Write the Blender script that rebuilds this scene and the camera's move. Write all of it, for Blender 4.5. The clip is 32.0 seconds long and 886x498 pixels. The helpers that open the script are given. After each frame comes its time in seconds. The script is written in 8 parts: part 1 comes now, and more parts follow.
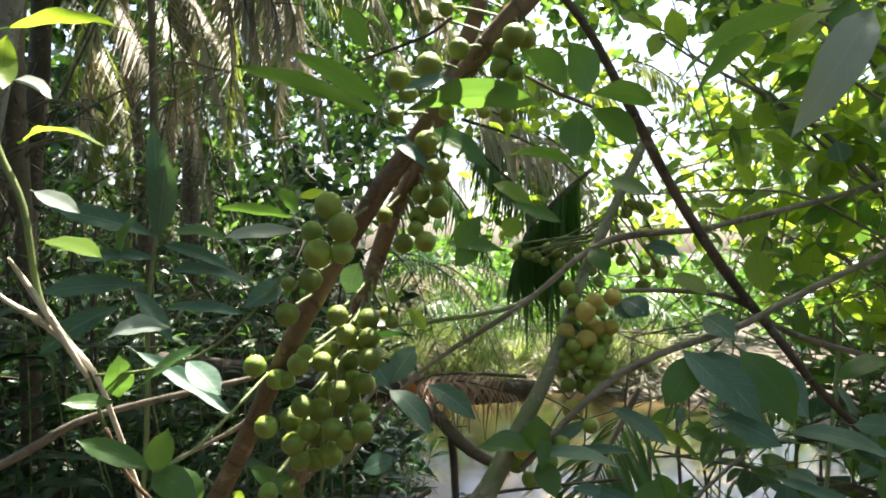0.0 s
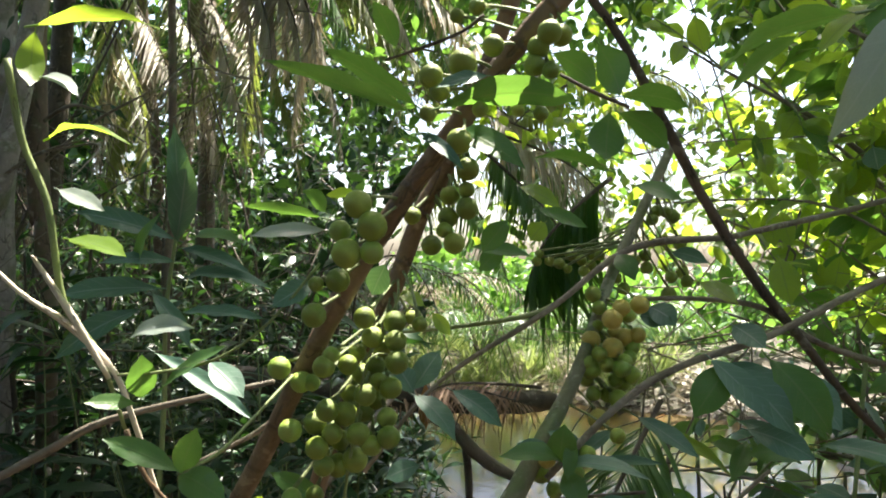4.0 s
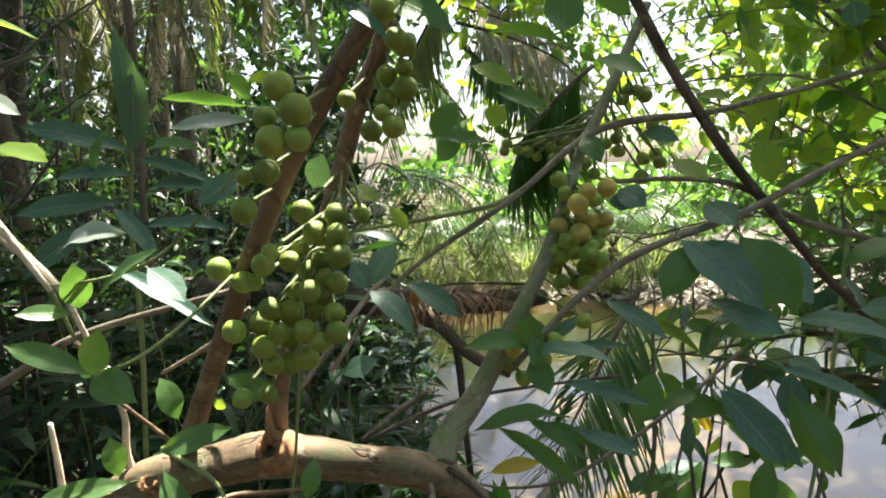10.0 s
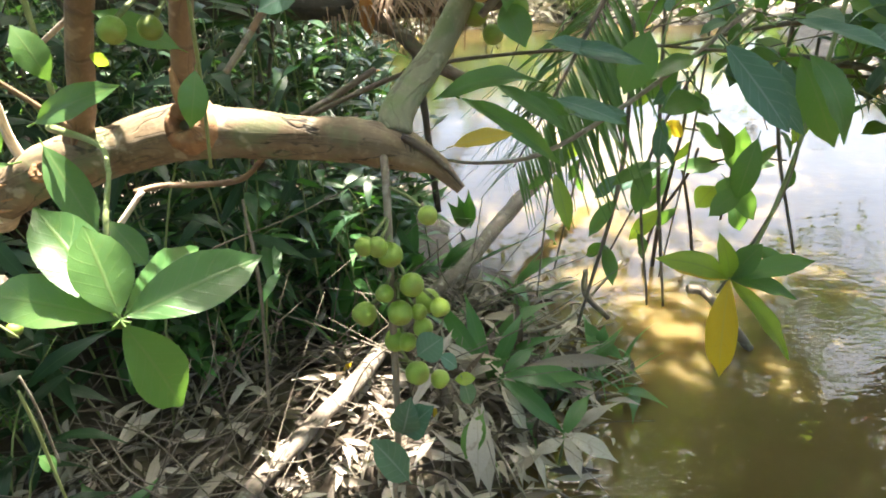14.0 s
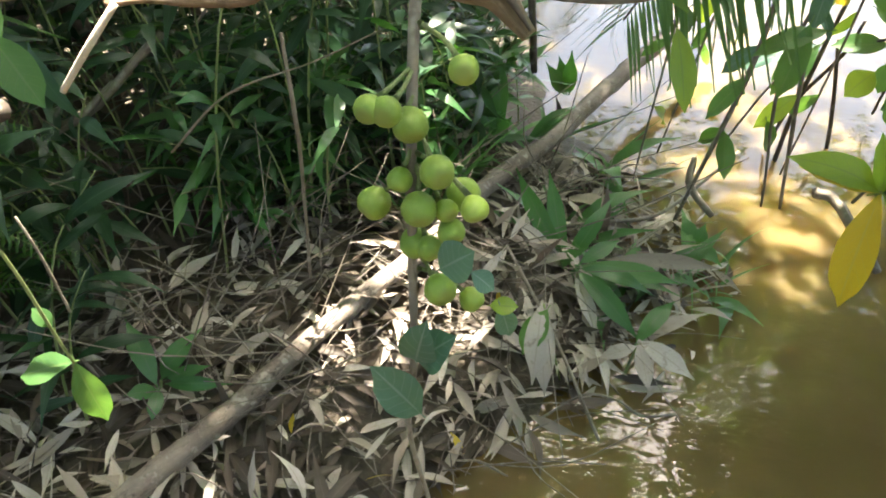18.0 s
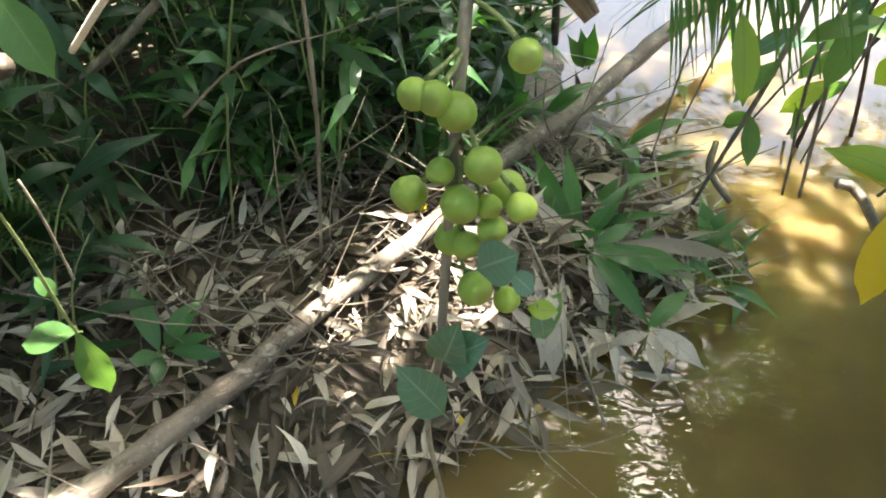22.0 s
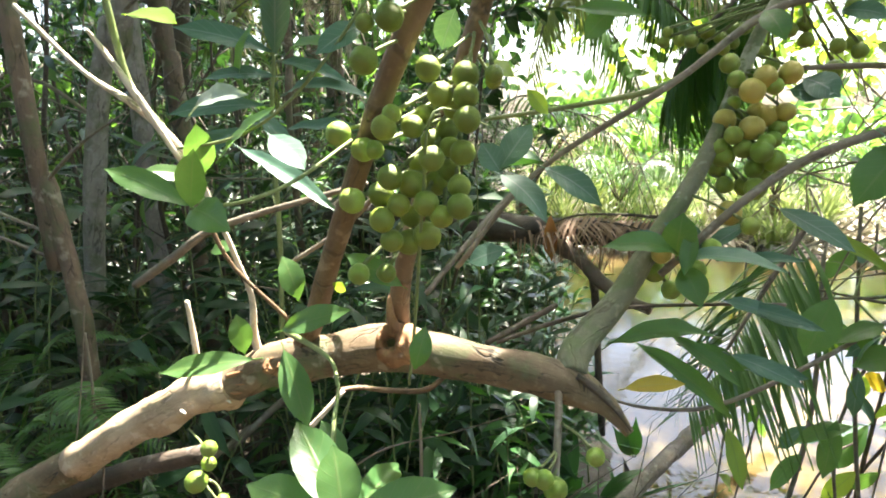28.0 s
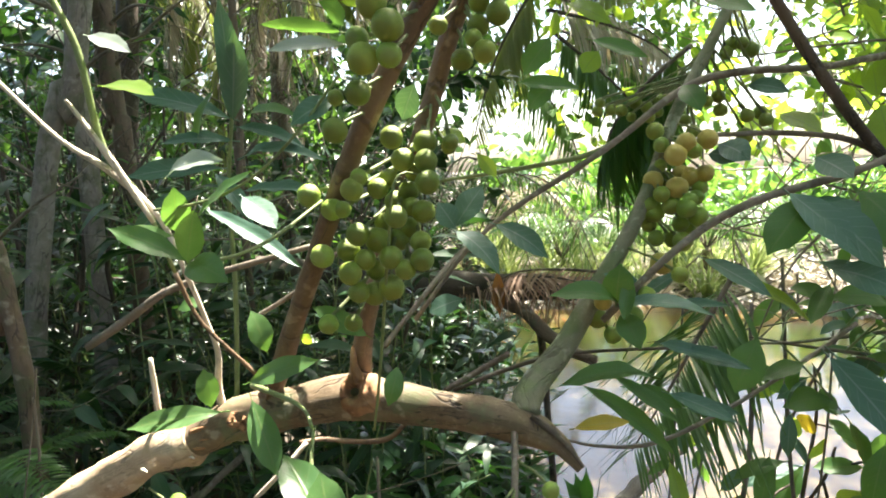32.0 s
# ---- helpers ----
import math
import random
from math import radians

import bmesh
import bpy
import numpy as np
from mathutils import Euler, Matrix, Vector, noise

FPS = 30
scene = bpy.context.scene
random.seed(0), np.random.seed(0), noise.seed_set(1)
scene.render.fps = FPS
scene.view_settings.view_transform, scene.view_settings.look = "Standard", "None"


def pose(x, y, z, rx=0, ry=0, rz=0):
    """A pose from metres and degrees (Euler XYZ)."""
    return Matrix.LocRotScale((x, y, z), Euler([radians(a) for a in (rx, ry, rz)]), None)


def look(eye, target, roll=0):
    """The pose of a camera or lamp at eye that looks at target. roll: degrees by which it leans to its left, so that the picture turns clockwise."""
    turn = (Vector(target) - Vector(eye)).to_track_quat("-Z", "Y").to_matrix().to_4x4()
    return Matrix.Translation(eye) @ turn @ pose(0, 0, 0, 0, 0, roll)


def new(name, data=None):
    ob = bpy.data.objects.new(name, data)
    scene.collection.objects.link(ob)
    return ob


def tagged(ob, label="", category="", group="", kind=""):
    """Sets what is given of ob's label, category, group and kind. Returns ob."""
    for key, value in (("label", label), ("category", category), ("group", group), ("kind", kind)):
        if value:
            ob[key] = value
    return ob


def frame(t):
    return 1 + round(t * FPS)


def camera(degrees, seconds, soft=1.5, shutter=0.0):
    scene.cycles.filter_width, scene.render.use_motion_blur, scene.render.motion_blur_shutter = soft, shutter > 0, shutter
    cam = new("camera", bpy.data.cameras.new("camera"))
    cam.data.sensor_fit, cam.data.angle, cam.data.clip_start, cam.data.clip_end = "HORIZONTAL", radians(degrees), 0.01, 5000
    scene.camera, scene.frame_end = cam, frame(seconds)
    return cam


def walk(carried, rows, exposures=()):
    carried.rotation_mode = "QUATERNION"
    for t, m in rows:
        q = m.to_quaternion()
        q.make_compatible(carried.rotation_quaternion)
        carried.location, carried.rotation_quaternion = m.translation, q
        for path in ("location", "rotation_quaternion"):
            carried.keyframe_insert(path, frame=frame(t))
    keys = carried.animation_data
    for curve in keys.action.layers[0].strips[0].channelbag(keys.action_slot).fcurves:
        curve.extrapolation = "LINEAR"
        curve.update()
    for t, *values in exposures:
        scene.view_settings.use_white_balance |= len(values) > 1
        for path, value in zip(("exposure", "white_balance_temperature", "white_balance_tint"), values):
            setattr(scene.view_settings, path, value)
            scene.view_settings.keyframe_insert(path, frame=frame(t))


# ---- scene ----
cam = camera(67.49, 32.0, soft=1.9)
# seconds, place, yaw, pitch, roll
PATH = [
    (0.0, 0.0155, -0.0111, 1.4926, 1.06, 0.30, -0.90),
    (0.5, 0.0118, -0.0128, 1.4935, 1.43, 0.96, -0.84),
    (1.0, 0.0064, -0.0112, 1.4954, 1.51, 2.36, -0.50),
    (1.5, 0.0006, -0.0055, 1.4943, 1.84, 3.37, -0.33),
    (2.0, -0.0009, 0.0006, 1.4927, 2.11, 3.49, -0.11),
    (2.5, -0.0024, 0.0002, 1.4914, 2.04, 3.56, -0.27),
    (3.0, -0.0021, -0.0030, 1.4897, 1.62, 3.58, -0.25),
    (3.5, -0.0051, 0.0004, 1.4811, 1.84, 2.05, -2.04),
    (5.5, 0.0043, 0.0141, 1.4906, 2.70, 0.63, 1.43),
    (6.0, 0.0059, 0.0180, 1.4906, 1.90, 1.04, 1.07),
    (6.5, 0.0089, 0.0183, 1.4916, 2.55, 0.90, 2.44),
    (7.0, 0.0162, 0.0190, 1.4926, 2.65, 0.43, 3.22),
    (7.5, 0.0247, 0.0272, 1.4874, 1.97, -1.01, 3.91),
    (8.0, 0.0287, 0.0334, 1.4876, 1.64, -1.68, 3.63),
    (8.5, 0.0304, 0.0375, 1.4838, 2.54, -2.55, 3.00),
    (9.0, 0.0352, 0.0422, 1.4795, 3.30, -4.09, 3.38),
    (9.5, 0.0420, 0.0439, 1.4716, 2.85, -5.23, 2.73),
    (10.0, 0.0503, 0.0453, 1.4590, 1.63, -6.77, 1.67),
    (10.5, 0.0584, 0.0518, 1.4461, 0.93, -9.70, 2.70),
    (11.0, 0.0680, 0.0567, 1.4180, 0.23, -12.09, 3.30),
    (11.5, 0.0797, 0.0806, 1.3920, 0.48, -16.74, 2.80),
    (12.0, 0.0805, 0.1074, 1.3687, 2.01, -21.04, 1.50),
    (12.5, 0.0706, 0.1280, 1.3523, 2.97, -23.66, 1.80),
    (13.0, 0.0615, 0.1442, 1.3432, 2.58, -25.99, 2.79),
    (13.5, 0.0594, 0.1645, 1.3331, 0.10, -27.34, 2.59),
    (14.0, 0.0548, 0.1771, 1.3213, -1.77, -29.22, 2.41),
    (14.5, 0.0564, 0.1901, 1.3075, -1.47, -31.48, 3.74),
    (15.0, 0.0673, 0.2079, 1.2946, 0.79, -33.02, 3.02),
    (15.5, 0.0788, 0.2174, 1.2833, 1.91, -34.99, 1.67),
    (17.5, 0.0962, 0.3515, 1.2268, 7.30, -40.28, 1.53),
    (18.0, 0.0937, 0.3663, 1.2253, 8.45, -40.78, 1.64),
    (18.5, 0.0871, 0.3810, 1.2248, 9.33, -41.57, 1.22),
    (19.0, 0.0796, 0.3931, 1.2191, 9.20, -42.46, 0.15),
    (19.5, 0.0763, 0.4045, 1.2112, 9.45, -43.38, -0.20),
    (20.0, 0.0749, 0.4119, 1.2084, 9.62, -43.85, -0.05),
    (20.5, 0.0730, 0.4118, 1.2108, 9.87, -43.84, 0.29),
    (21.0, 0.0694, 0.4087, 1.2132, 10.00, -43.80, 0.19),
    (21.5, 0.0641, 0.4067, 1.2143, 10.05, -43.78, -0.16),
    (22.0, 0.0603, 0.4055, 1.2156, 10.25, -43.60, -0.20),
    (22.5, 0.0584, 0.4063, 1.2160, 9.93, -43.32, -0.08),
    (23.0, 0.0571, 0.4035, 1.2180, 9.65, -42.85, 0.01),
    (23.5, 0.0545, 0.3931, 1.2264, 10.15, -41.02, 0.46),
    (24.0, 0.0499, 0.3744, 1.2354, 12.81, -38.69, 0.61),
    (24.5, 0.0454, 0.3381, 1.2537, 15.59, -33.98, 0.36),
    (25.0, 0.0435, 0.3066, 1.2868, 17.58, -30.30, 0.62),
    (25.5, 0.0417, 0.2759, 1.3102, 18.65, -26.37, 0.62),
    (26.0, 0.0336, 0.2510, 1.3234, 17.44, -21.79, 1.22),
    (26.5, 0.0344, 0.2019, 1.3503, 16.17, -18.39, 0.33),
    (28.5, 0.0503, 0.1018, 1.3820, 13.27, -9.99, 1.16),
    (29.0, 0.0502, 0.0904, 1.3845, 13.57, -9.15, 1.78),
    (29.5, 0.0507, 0.0772, 1.3854, 12.84, -8.00, 2.10),
    (30.0, 0.0452, 0.0766, 1.3833, 8.67, -5.26, 1.64),
    (30.5, 0.0413, 0.0704, 1.3835, 8.47, -6.71, 1.60),
    (31.0, 0.0384, 0.0671, 1.3833, 9.97, -6.86, 1.72),
    (31.5, 0.0406, 0.0603, 1.3863, 10.58, -6.35, 1.84),
    (32.0, 0.0449, 0.0507, 1.3828, 9.04, -6.30, 1.13),
]
walk(cam, [(t, pose(x, y, z, 90 + pitch, roll, yaw)) for t, x, y, z, yaw, pitch, roll in PATH], exposures=[(0.0, 2.28, 6700, 10), (9.0, 2.28, 6700, 10), (11.0, 2.65, 6600, 10), (14.0, 3.4, 6900, 10), (20.0, 3.55, 6950, 10), (26.0, 3.55, 6700, 10), (29.0, 3.1, 6700, 10), (32.0, 2.9, 6700, 10)])

WORLD = bpy.data.worlds.new("sky")
scene.world = WORLD
WORLD.use_nodes = True
_n = WORLD.node_tree.nodes
_sky = _n.new("ShaderNodeTexSky")
_sky.sky_type, _sky.sun_disc = "NISHITA", False
SUN_EL, SUN_AZ = 69.0, 22.0  # degrees; azimuth from +y towards +x
_sky.dust_density, _sky.air_density = 4.0, 1.0
_sky.sun_elevation, _sky.sun_rotation = radians(SUN_EL), radians(SUN_AZ)
_n["Background"].inputs["Strength"].default_value = 0.11
WORLD.node_tree.links.new(_sky.outputs[0], _n["Background"].inputs["Color"])
_sun = bpy.data.lights.new("sun", "SUN")
_sun.energy, _sun.angle, _sun.color = 5.0, radians(0.53), (1.0, 0.95, 0.84)
_so = new("sun", _sun)
_sd = Vector((math.sin(radians(SUN_AZ)) * math.cos(radians(SUN_EL)), math.cos(radians(SUN_AZ)) * math.cos(radians(SUN_EL)), math.sin(radians(SUN_EL))))
_so.matrix_world = look(_sd * 30, (0, 0, 0))


# ---- materials ----
def mat(name):
    m = bpy.data.materials.new(name)
    m.use_nodes = True
    t = m.node_tree
    return m, t.nodes, t.links, t.nodes["Principled BSDF"]


def math_node(n, l, op, a, b=None):
    k = n.new("ShaderNodeMath")
    k.operation = op
    for i, v in enumerate((a, b)):
        if v is None:
            continue
        if isinstance(v, (int, float)):
            k.inputs[i].default_value = v
        else:
            l.new(v, k.inputs[i])
    return k.outputs[0]


def mix_node(n, l, fac, a, b, blend="MIX"):
    k = n.new("ShaderNodeMix")
    k.data_type, k.blend_type = "RGBA", blend
    for i, v in ((0, fac), (6, a), (7, b)):
        if isinstance(v, (int, float)):
            k.inputs[i].default_value = v
        elif isinstance(v, tuple):
            k.inputs[i].default_value = (*v, 1)
        else:
            l.new(v, k.inputs[i])
    return k.outputs[2]


def ramp(n, l, v, lo, hi):
    k = n.new("ShaderNodeMapRange")
    k.inputs[1].default_value, k.inputs[2].default_value = lo, hi
    l.new(v, k.inputs[0])
    return k.outputs[0]


def noise_node(n, l, scale, detail=4, vec=None, rough=0.6):
    k = n.new("ShaderNodeTexNoise")
    k.inputs["Scale"].default_value, k.inputs["Detail"].default_value, k.inputs["Roughness"].default_value = scale, detail, rough
    if vec is not None:
        l.new(vec, k.inputs["Vector"])
    return k.outputs[0]


def bump_node(n, l, b, height, strength, dist):
    k = n.new("ShaderNodeBump")
    k.inputs["Strength"].default_value, k.inputs["Distance"].default_value = strength, dist
    l.new(height, k.inputs["Height"])
    l.new(k.outputs[0], b.inputs["Normal"])


def leaf_mat(name, dark, light, glow, vein=(0.2, 0.28, 0.1), rough=0.35, trans=0.4, veins=8.0, spots=0.0, spot=(0.25, 0.2, 0.05), shine=0.5):
    """Leaf blade: midrib and side veins from the UV, colour varied leaf by leaf, light coming through."""
    m, n, l, b = mat(name)
    uv = n.new("ShaderNodeUVMap")
    sep = n.new("ShaderNodeSeparateXYZ")
    l.new(uv.outputs[0], sep.inputs[0])
    u = math_node(n, l, "ABSOLUTE", math_node(n, l, "SUBTRACT", sep.outputs[0], 0.5))
    geo, inf = n.new("ShaderNodeNewGeometry"), n.new("ShaderNodeObjectInfo")
    rnd = math_node(n, l, "FRACT", math_node(n, l, "ADD", geo.outputs["Random Per Island"], inf.outputs["Random"]))
    side = math_node(n, l, "SINE", math_node(n, l, "MULTIPLY", math_node(n, l, "SUBTRACT", sep.outputs[1], math_node(n, l, "MULTIPLY", u, 0.45)), veins * 6.283))
    side = math_node(n, l, "MULTIPLY", ramp(n, l, side, 0.86, 1.0), 0.45)
    mid = ramp(n, l, u, 0.045, 0.014)
    veinf = math_node(n, l, "MAXIMUM", side, mid)
    tc = n.new("ShaderNodeTexCoord")
    fine = noise_node(n, l, 55, 4, tc.outputs["Object"])
    blot = noise_node(n, l, 14, 3, tc.outputs["Object"])
    c = mix_node(n, l, rnd, dark, light)
    c = mix_node(n, l, math_node(n, l, "MULTIPLY", fine, 0.5), c, tuple(0.55 * v for v in dark))
    if spots:
        c = mix_node(n, l, math_node(n, l, "MULTIPLY", ramp(n, l, blot, 0.62, 0.72), spots), c, spot)
    c = mix_node(n, l, math_node(n, l, "MULTIPLY", veinf, 0.55), c, vein)
    l.new(c, b.inputs["Base Color"])
    b.inputs["Roughness"].default_value = rough
    b.inputs["Specular IOR Level"].default_value = shine
    bump_node(n, l, b, math_node(n, l, "ADD", math_node(n, l, "MULTIPLY", veinf, -1.0), math_node(n, l, "MULTIPLY", fine, 0.4)), 0.2, 0.001)
    tr = n.new("ShaderNodeBsdfTranslucent")
    l.new(mix_node(n, l, math_node(n, l, "MULTIPLY", veinf, 0.5), glow, tuple(0.5 * v for v in glow)), tr.inputs[0])
    ms = n.new("ShaderNodeMixShader")
    ms.inputs[0].default_value = trans
    l.new(b.outputs[0], ms.inputs[1])
    l.new(tr.outputs[0], ms.inputs[2])
    l.new(ms.outputs[0], n["Material Output"].inputs["Surface"])
    return m


def bark_mat(name, a, bcol, moss=None, rings=0.0, crack=0.5, rough=0.75, pale=None, scale=1.0):
    """Bark: streaks along the stem, leaf-scar rings, cracks and lichen blotches."""
    m, n, l, b = mat(name)
    uv = n.new("ShaderNodeUVMap")
    mp = n.new("ShaderNodeMapping")
    mp.inputs["Scale"].default_value = (60 * scale, 14 * scale, 1)
    l.new(uv.outputs[0], mp.inputs[0])
    tc = n.new("ShaderNodeTexCoord")
    streak = noise_node(n, l, 1.0, 5, mp.outputs[0])
    big = noise_node(n, l, 9 * scale, 4, tc.outputs["Object"])
    fine = noise_node(n, l, 160 * scale, 3, tc.outputs["Object"])
    c = mix_node(n, l, ramp(n, l, big, 0.35, 0.65), a, bcol)
    c = mix_node(n, l, math_node(n, l, "MULTIPLY", ramp(n, l, streak, 0.45, 0.8), crack), c, tuple(0.35 * v for v in a))
    c = mix_node(n, l, math_node(n, l, "MULTIPLY", ramp(n, l, fine, 0.55, 0.75), 0.35), c, tuple(min(1, 1.5 * v) for v in bcol))
    mp2 = n.new("ShaderNodeMapping")
    mp2.inputs["Scale"].default_value = (38 * scale, 11 * scale, 1)
    l.new(uv.outputs[0], mp2.inputs[0])
    split = noise_node(n, l, 1.0, 3, mp2.outputs[0], 0.5)
    line = ramp(n, l, math_node(n, l, "ABSOLUTE", math_node(n, l, "SUBTRACT", split, 0.5)), 0.022, 0.004)
    line = math_node(n, l, "MULTIPLY", line, ramp(n, l, noise_node(n, l, 16 * scale, 2, tc.outputs["Object"]), 0.42, 0.6))
    c = mix_node(n, l, math_node(n, l, "MULTIPLY", line, min(1.0, crack * 1.4)), c, tuple(0.16 * v for v in a))
    h = math_node(n, l, "ADD", math_node(n, l, "MULTIPLY", math_node(n, l, "ADD", streak, line), -0.8), math_node(n, l, "MULTIPLY", fine, 0.35))
    if rings:
        sep = n.new("ShaderNodeSeparateXYZ")
        l.new(uv.outputs[0], sep.inputs[0])
        v = math_node(n, l, "ADD", math_node(n, l, "MULTIPLY", sep.outputs[1], rings * 6.283), math_node(n, l, "MULTIPLY", big, 7.0))
        r = ramp(n, l, math_node(n, l, "SINE", v), 0.9, 1.0)
        c = mix_node(n, l, math_node(n, l, "MULTIPLY", r, 0.55), c, tuple(0.45 * q for q in a))
        h = math_node(n, l, "ADD", h, math_node(n, l, "MULTIPLY", r, 0.8))
    if moss:
        c = mix_node(n, l, math_node(n, l, "MULTIPLY", ramp(n, l, noise_node(n, l, 22 * scale, 5, tc.outputs["Object"]), 0.5, 0.62), 0.7), c, moss)
    if pale:
        c = mix_node(n, l, math_node(n, l, "MULTIPLY", ramp(n, l, noise_node(n, l, 30 * scale, 3, tc.outputs["Object"]), 0.58, 0.66), 0.6), c, pale)
    l.new(c, b.inputs["Base Color"])
    b.inputs["Roughness"].default_value = rough
    bump_node(n, l, b, h, 0.6, 0.003)
    return m


def fig_mat(name, dark, light, ring):
    """Fig skin: mottled, paler specks, a dull ring about the eye at the free end."""
    m, n, l, b = mat(name)
    tc, inf = n.new("ShaderNodeTexCoord"), n.new("ShaderNodeObjectInfo")
    sep = n.new("ShaderNodeSeparateXYZ")
    l.new(tc.outputs["Object"], sep.inputs[0])
    big, fine = noise_node(n, l, 2.2, 3, tc.outputs["Object"]), noise_node(n, l, 16, 3, tc.outputs["Object"])
    c = mix_node(n, l, math_node(n, l, "ADD", math_node(n, l, "MULTIPLY", big, 0.6), math_node(n, l, "MULTIPLY", math_node(n, l, "SUBTRACT", inf.outputs["Random"], 0.3), 0.7)), dark, light)
    c = mix_node(n, l, math_node(n, l, "MULTIPLY", ramp(n, l, fine, 0.6, 0.72), 0.5), c, tuple(min(1, 1.5 * v) for v in light))
    c = mix_node(n, l, math_node(n, l, "MULTIPLY", ramp(n, l, math_node(n, l, "ADD", sep.outputs[2], math_node(n, l, "MULTIPLY", big, 0.25)), 0.72, 1.02), 0.55), c, ring)
    c = mix_node(n, l, math_node(n, l, "MULTIPLY", ramp(n, l, sep.outputs[2], -0.7, -1.0), 0.4), c, light)
    l.new(c, b.inputs["Base Color"])
    b.inputs["Roughness"].default_value = 0.5
    b.inputs["Subsurface Weight"].default_value = 0.08
    b.inputs["Subsurface Radius"].default_value = (0.01, 0.012, 0.004)
    bump_node(n, l, b, fine, 0.25, 0.02)
    return m


def soil_mat():
    m, n, l, b = mat("mud")
    tc = n.new("ShaderNodeTexCoord")
    big, mid, fine = (noise_node(n, l, s, 5, tc.outputs["Object"]) for s in (1.7, 11, 70))
    c = mix_node(n, l, ramp(n, l, big, 0.35, 0.65), (0.035, 0.026, 0.017), (0.075, 0.055, 0.035))
    c = mix_node(n, l, math_node(n, l, "MULTIPLY", ramp(n, l, mid, 0.5, 0.7), 0.6), c, (0.11, 0.085, 0.055))
    c = mix_node(n, l, math_node(n, l, "MULTIPLY", ramp(n, l, fine, 0.55, 0.7), 0.5), c, (0.02, 0.015, 0.01))
    l.new(c, b.inputs["Base Color"])
    b.inputs["Roughness"].default_value = 0.7
    bump_node(n, l, b, math_node(n, l, "ADD", mid, math_node(n, l, "MULTIPLY", fine, 0.5)), 0.8, 0.02)
    return m


def water_mat():
    """Turbid standing water: brown silt under a smooth surface, calm in places and finely rippled in others."""
    m, n, l, b = mat("muddy_water")
    tc = n.new("ShaderNodeTexCoord")
    big = noise_node(n, l, 1.3, 4, tc.outputs["Object"])
    scum = noise_node(n, l, 90, 3, tc.outputs["Object"])
    c = mix_node(n, l, ramp(n, l, big, 0.35, 0.7), (0.088, 0.061, 0.024), (0.135, 0.093, 0.038))
    c = mix_node(n, l, math_node(n, l, "MULTIPLY", ramp(n, l, scum, 0.72, 0.76), 0.5), c, (0.3, 0.26, 0.2))
    l.new(c, b.inputs["Base Color"])
    b.inputs["Roughness"].default_value = 0.012
    b.subsurface_method = "BURLEY"
    b.inputs["Subsurface Weight"].default_value = 1.0
    b.inputs["Subsurface Radius"].default_value = (1.0, 0.8, 0.5)
    b.inputs["Subsurface Scale"].default_value = 0.16
    b.inputs["IOR"].default_value = 1.4
    mp = n.new("ShaderNodeMapping")
    mp.inputs["Scale"].default_value = (1.0, 1.9, 1)
    l.new(tc.outputs["Object"], mp.inputs[0])
    calm = ramp(n, l, noise_node(n, l, 2.3, 2, tc.outputs["Object"]), 0.42, 0.62)
    fine = math_node(n, l, "MULTIPLY", noise_node(n, l, 24, 1, mp.outputs[0]), math_node(n, l, "ADD", math_node(n, l, "MULTIPLY", calm, 0.55), 0.05))
    rip = math_node(n, l, "ADD", noise_node(n, l, 7, 2, mp.outputs[0]), fine)
    bump_node(n, l, b, rip, 0.055, 0.03)
    return m


FIG_LEAF = leaf_mat("fig_leaf", (0.042, 0.118, 0.038), (0.1, 0.195, 0.062), (0.18, 0.37, 0.05), trans=0.4, spots=0.25)
# yellow-green copy of the fig leaf, brightened to paint sun coming through
LIME_LEAF = leaf_mat("sunlit_leaf", (0.12, 0.22, 0.035), (0.2, 0.3, 0.05), (0.42, 0.6, 0.05), trans=0.5, spots=0.15)
# near-black green: the shade inside dense undergrowth is put into the leaf colour
SHADE_LEAF = leaf_mat("shade_dark_leaf", (0.006, 0.024, 0.011), (0.026, 0.067, 0.027), (0.08, 0.22, 0.03), vein=(0.05, 0.09, 0.045), rough=0.36, trans=0.12, veins=0.0, shine=0.32)
BANK_LEAF = leaf_mat("bank_leaf", (0.03, 0.105, 0.035), (0.085, 0.19, 0.06), (0.1, 0.3, 0.03), vein=(0.12, 0.2, 0.08), rough=0.35, trans=0.3, veins=0.0)
GREY_LEAF = leaf_mat("bluish_leaf", (0.045, 0.12, 0.085), (0.1, 0.195, 0.14), (0.15, 0.3, 0.07), vein=(0.24, 0.3, 0.26), rough=0.5, trans=0.18, veins=7)
# whitish blade: sun glare and sky reflection painted as leaf colour
GLARE_LEAF = leaf_mat("glare_leaf", (0.3, 0.35, 0.32), (0.38, 0.42, 0.4), (0.3, 0.4, 0.2), vein=(0.45, 0.48, 0.45), rough=0.4, trans=0.3, veins=7)
YELLOW_LEAF = leaf_mat("yellow_leaf", (0.5, 0.36, 0.03), (0.6, 0.45, 0.05), (0.7, 0.5, 0.03), vein=(0.55, 0.5, 0.15), trans=0.4, spots=0.3)
DRY_LEAF = leaf_mat("dry_leaf", (0.28, 0.23, 0.185), (0.62, 0.55, 0.48), (0.28, 0.2, 0.12), vein=(0.3, 0.25, 0.19), rough=0.7, trans=0.15, veins=0.0, spots=0.5, spot=(0.12, 0.085, 0.055))
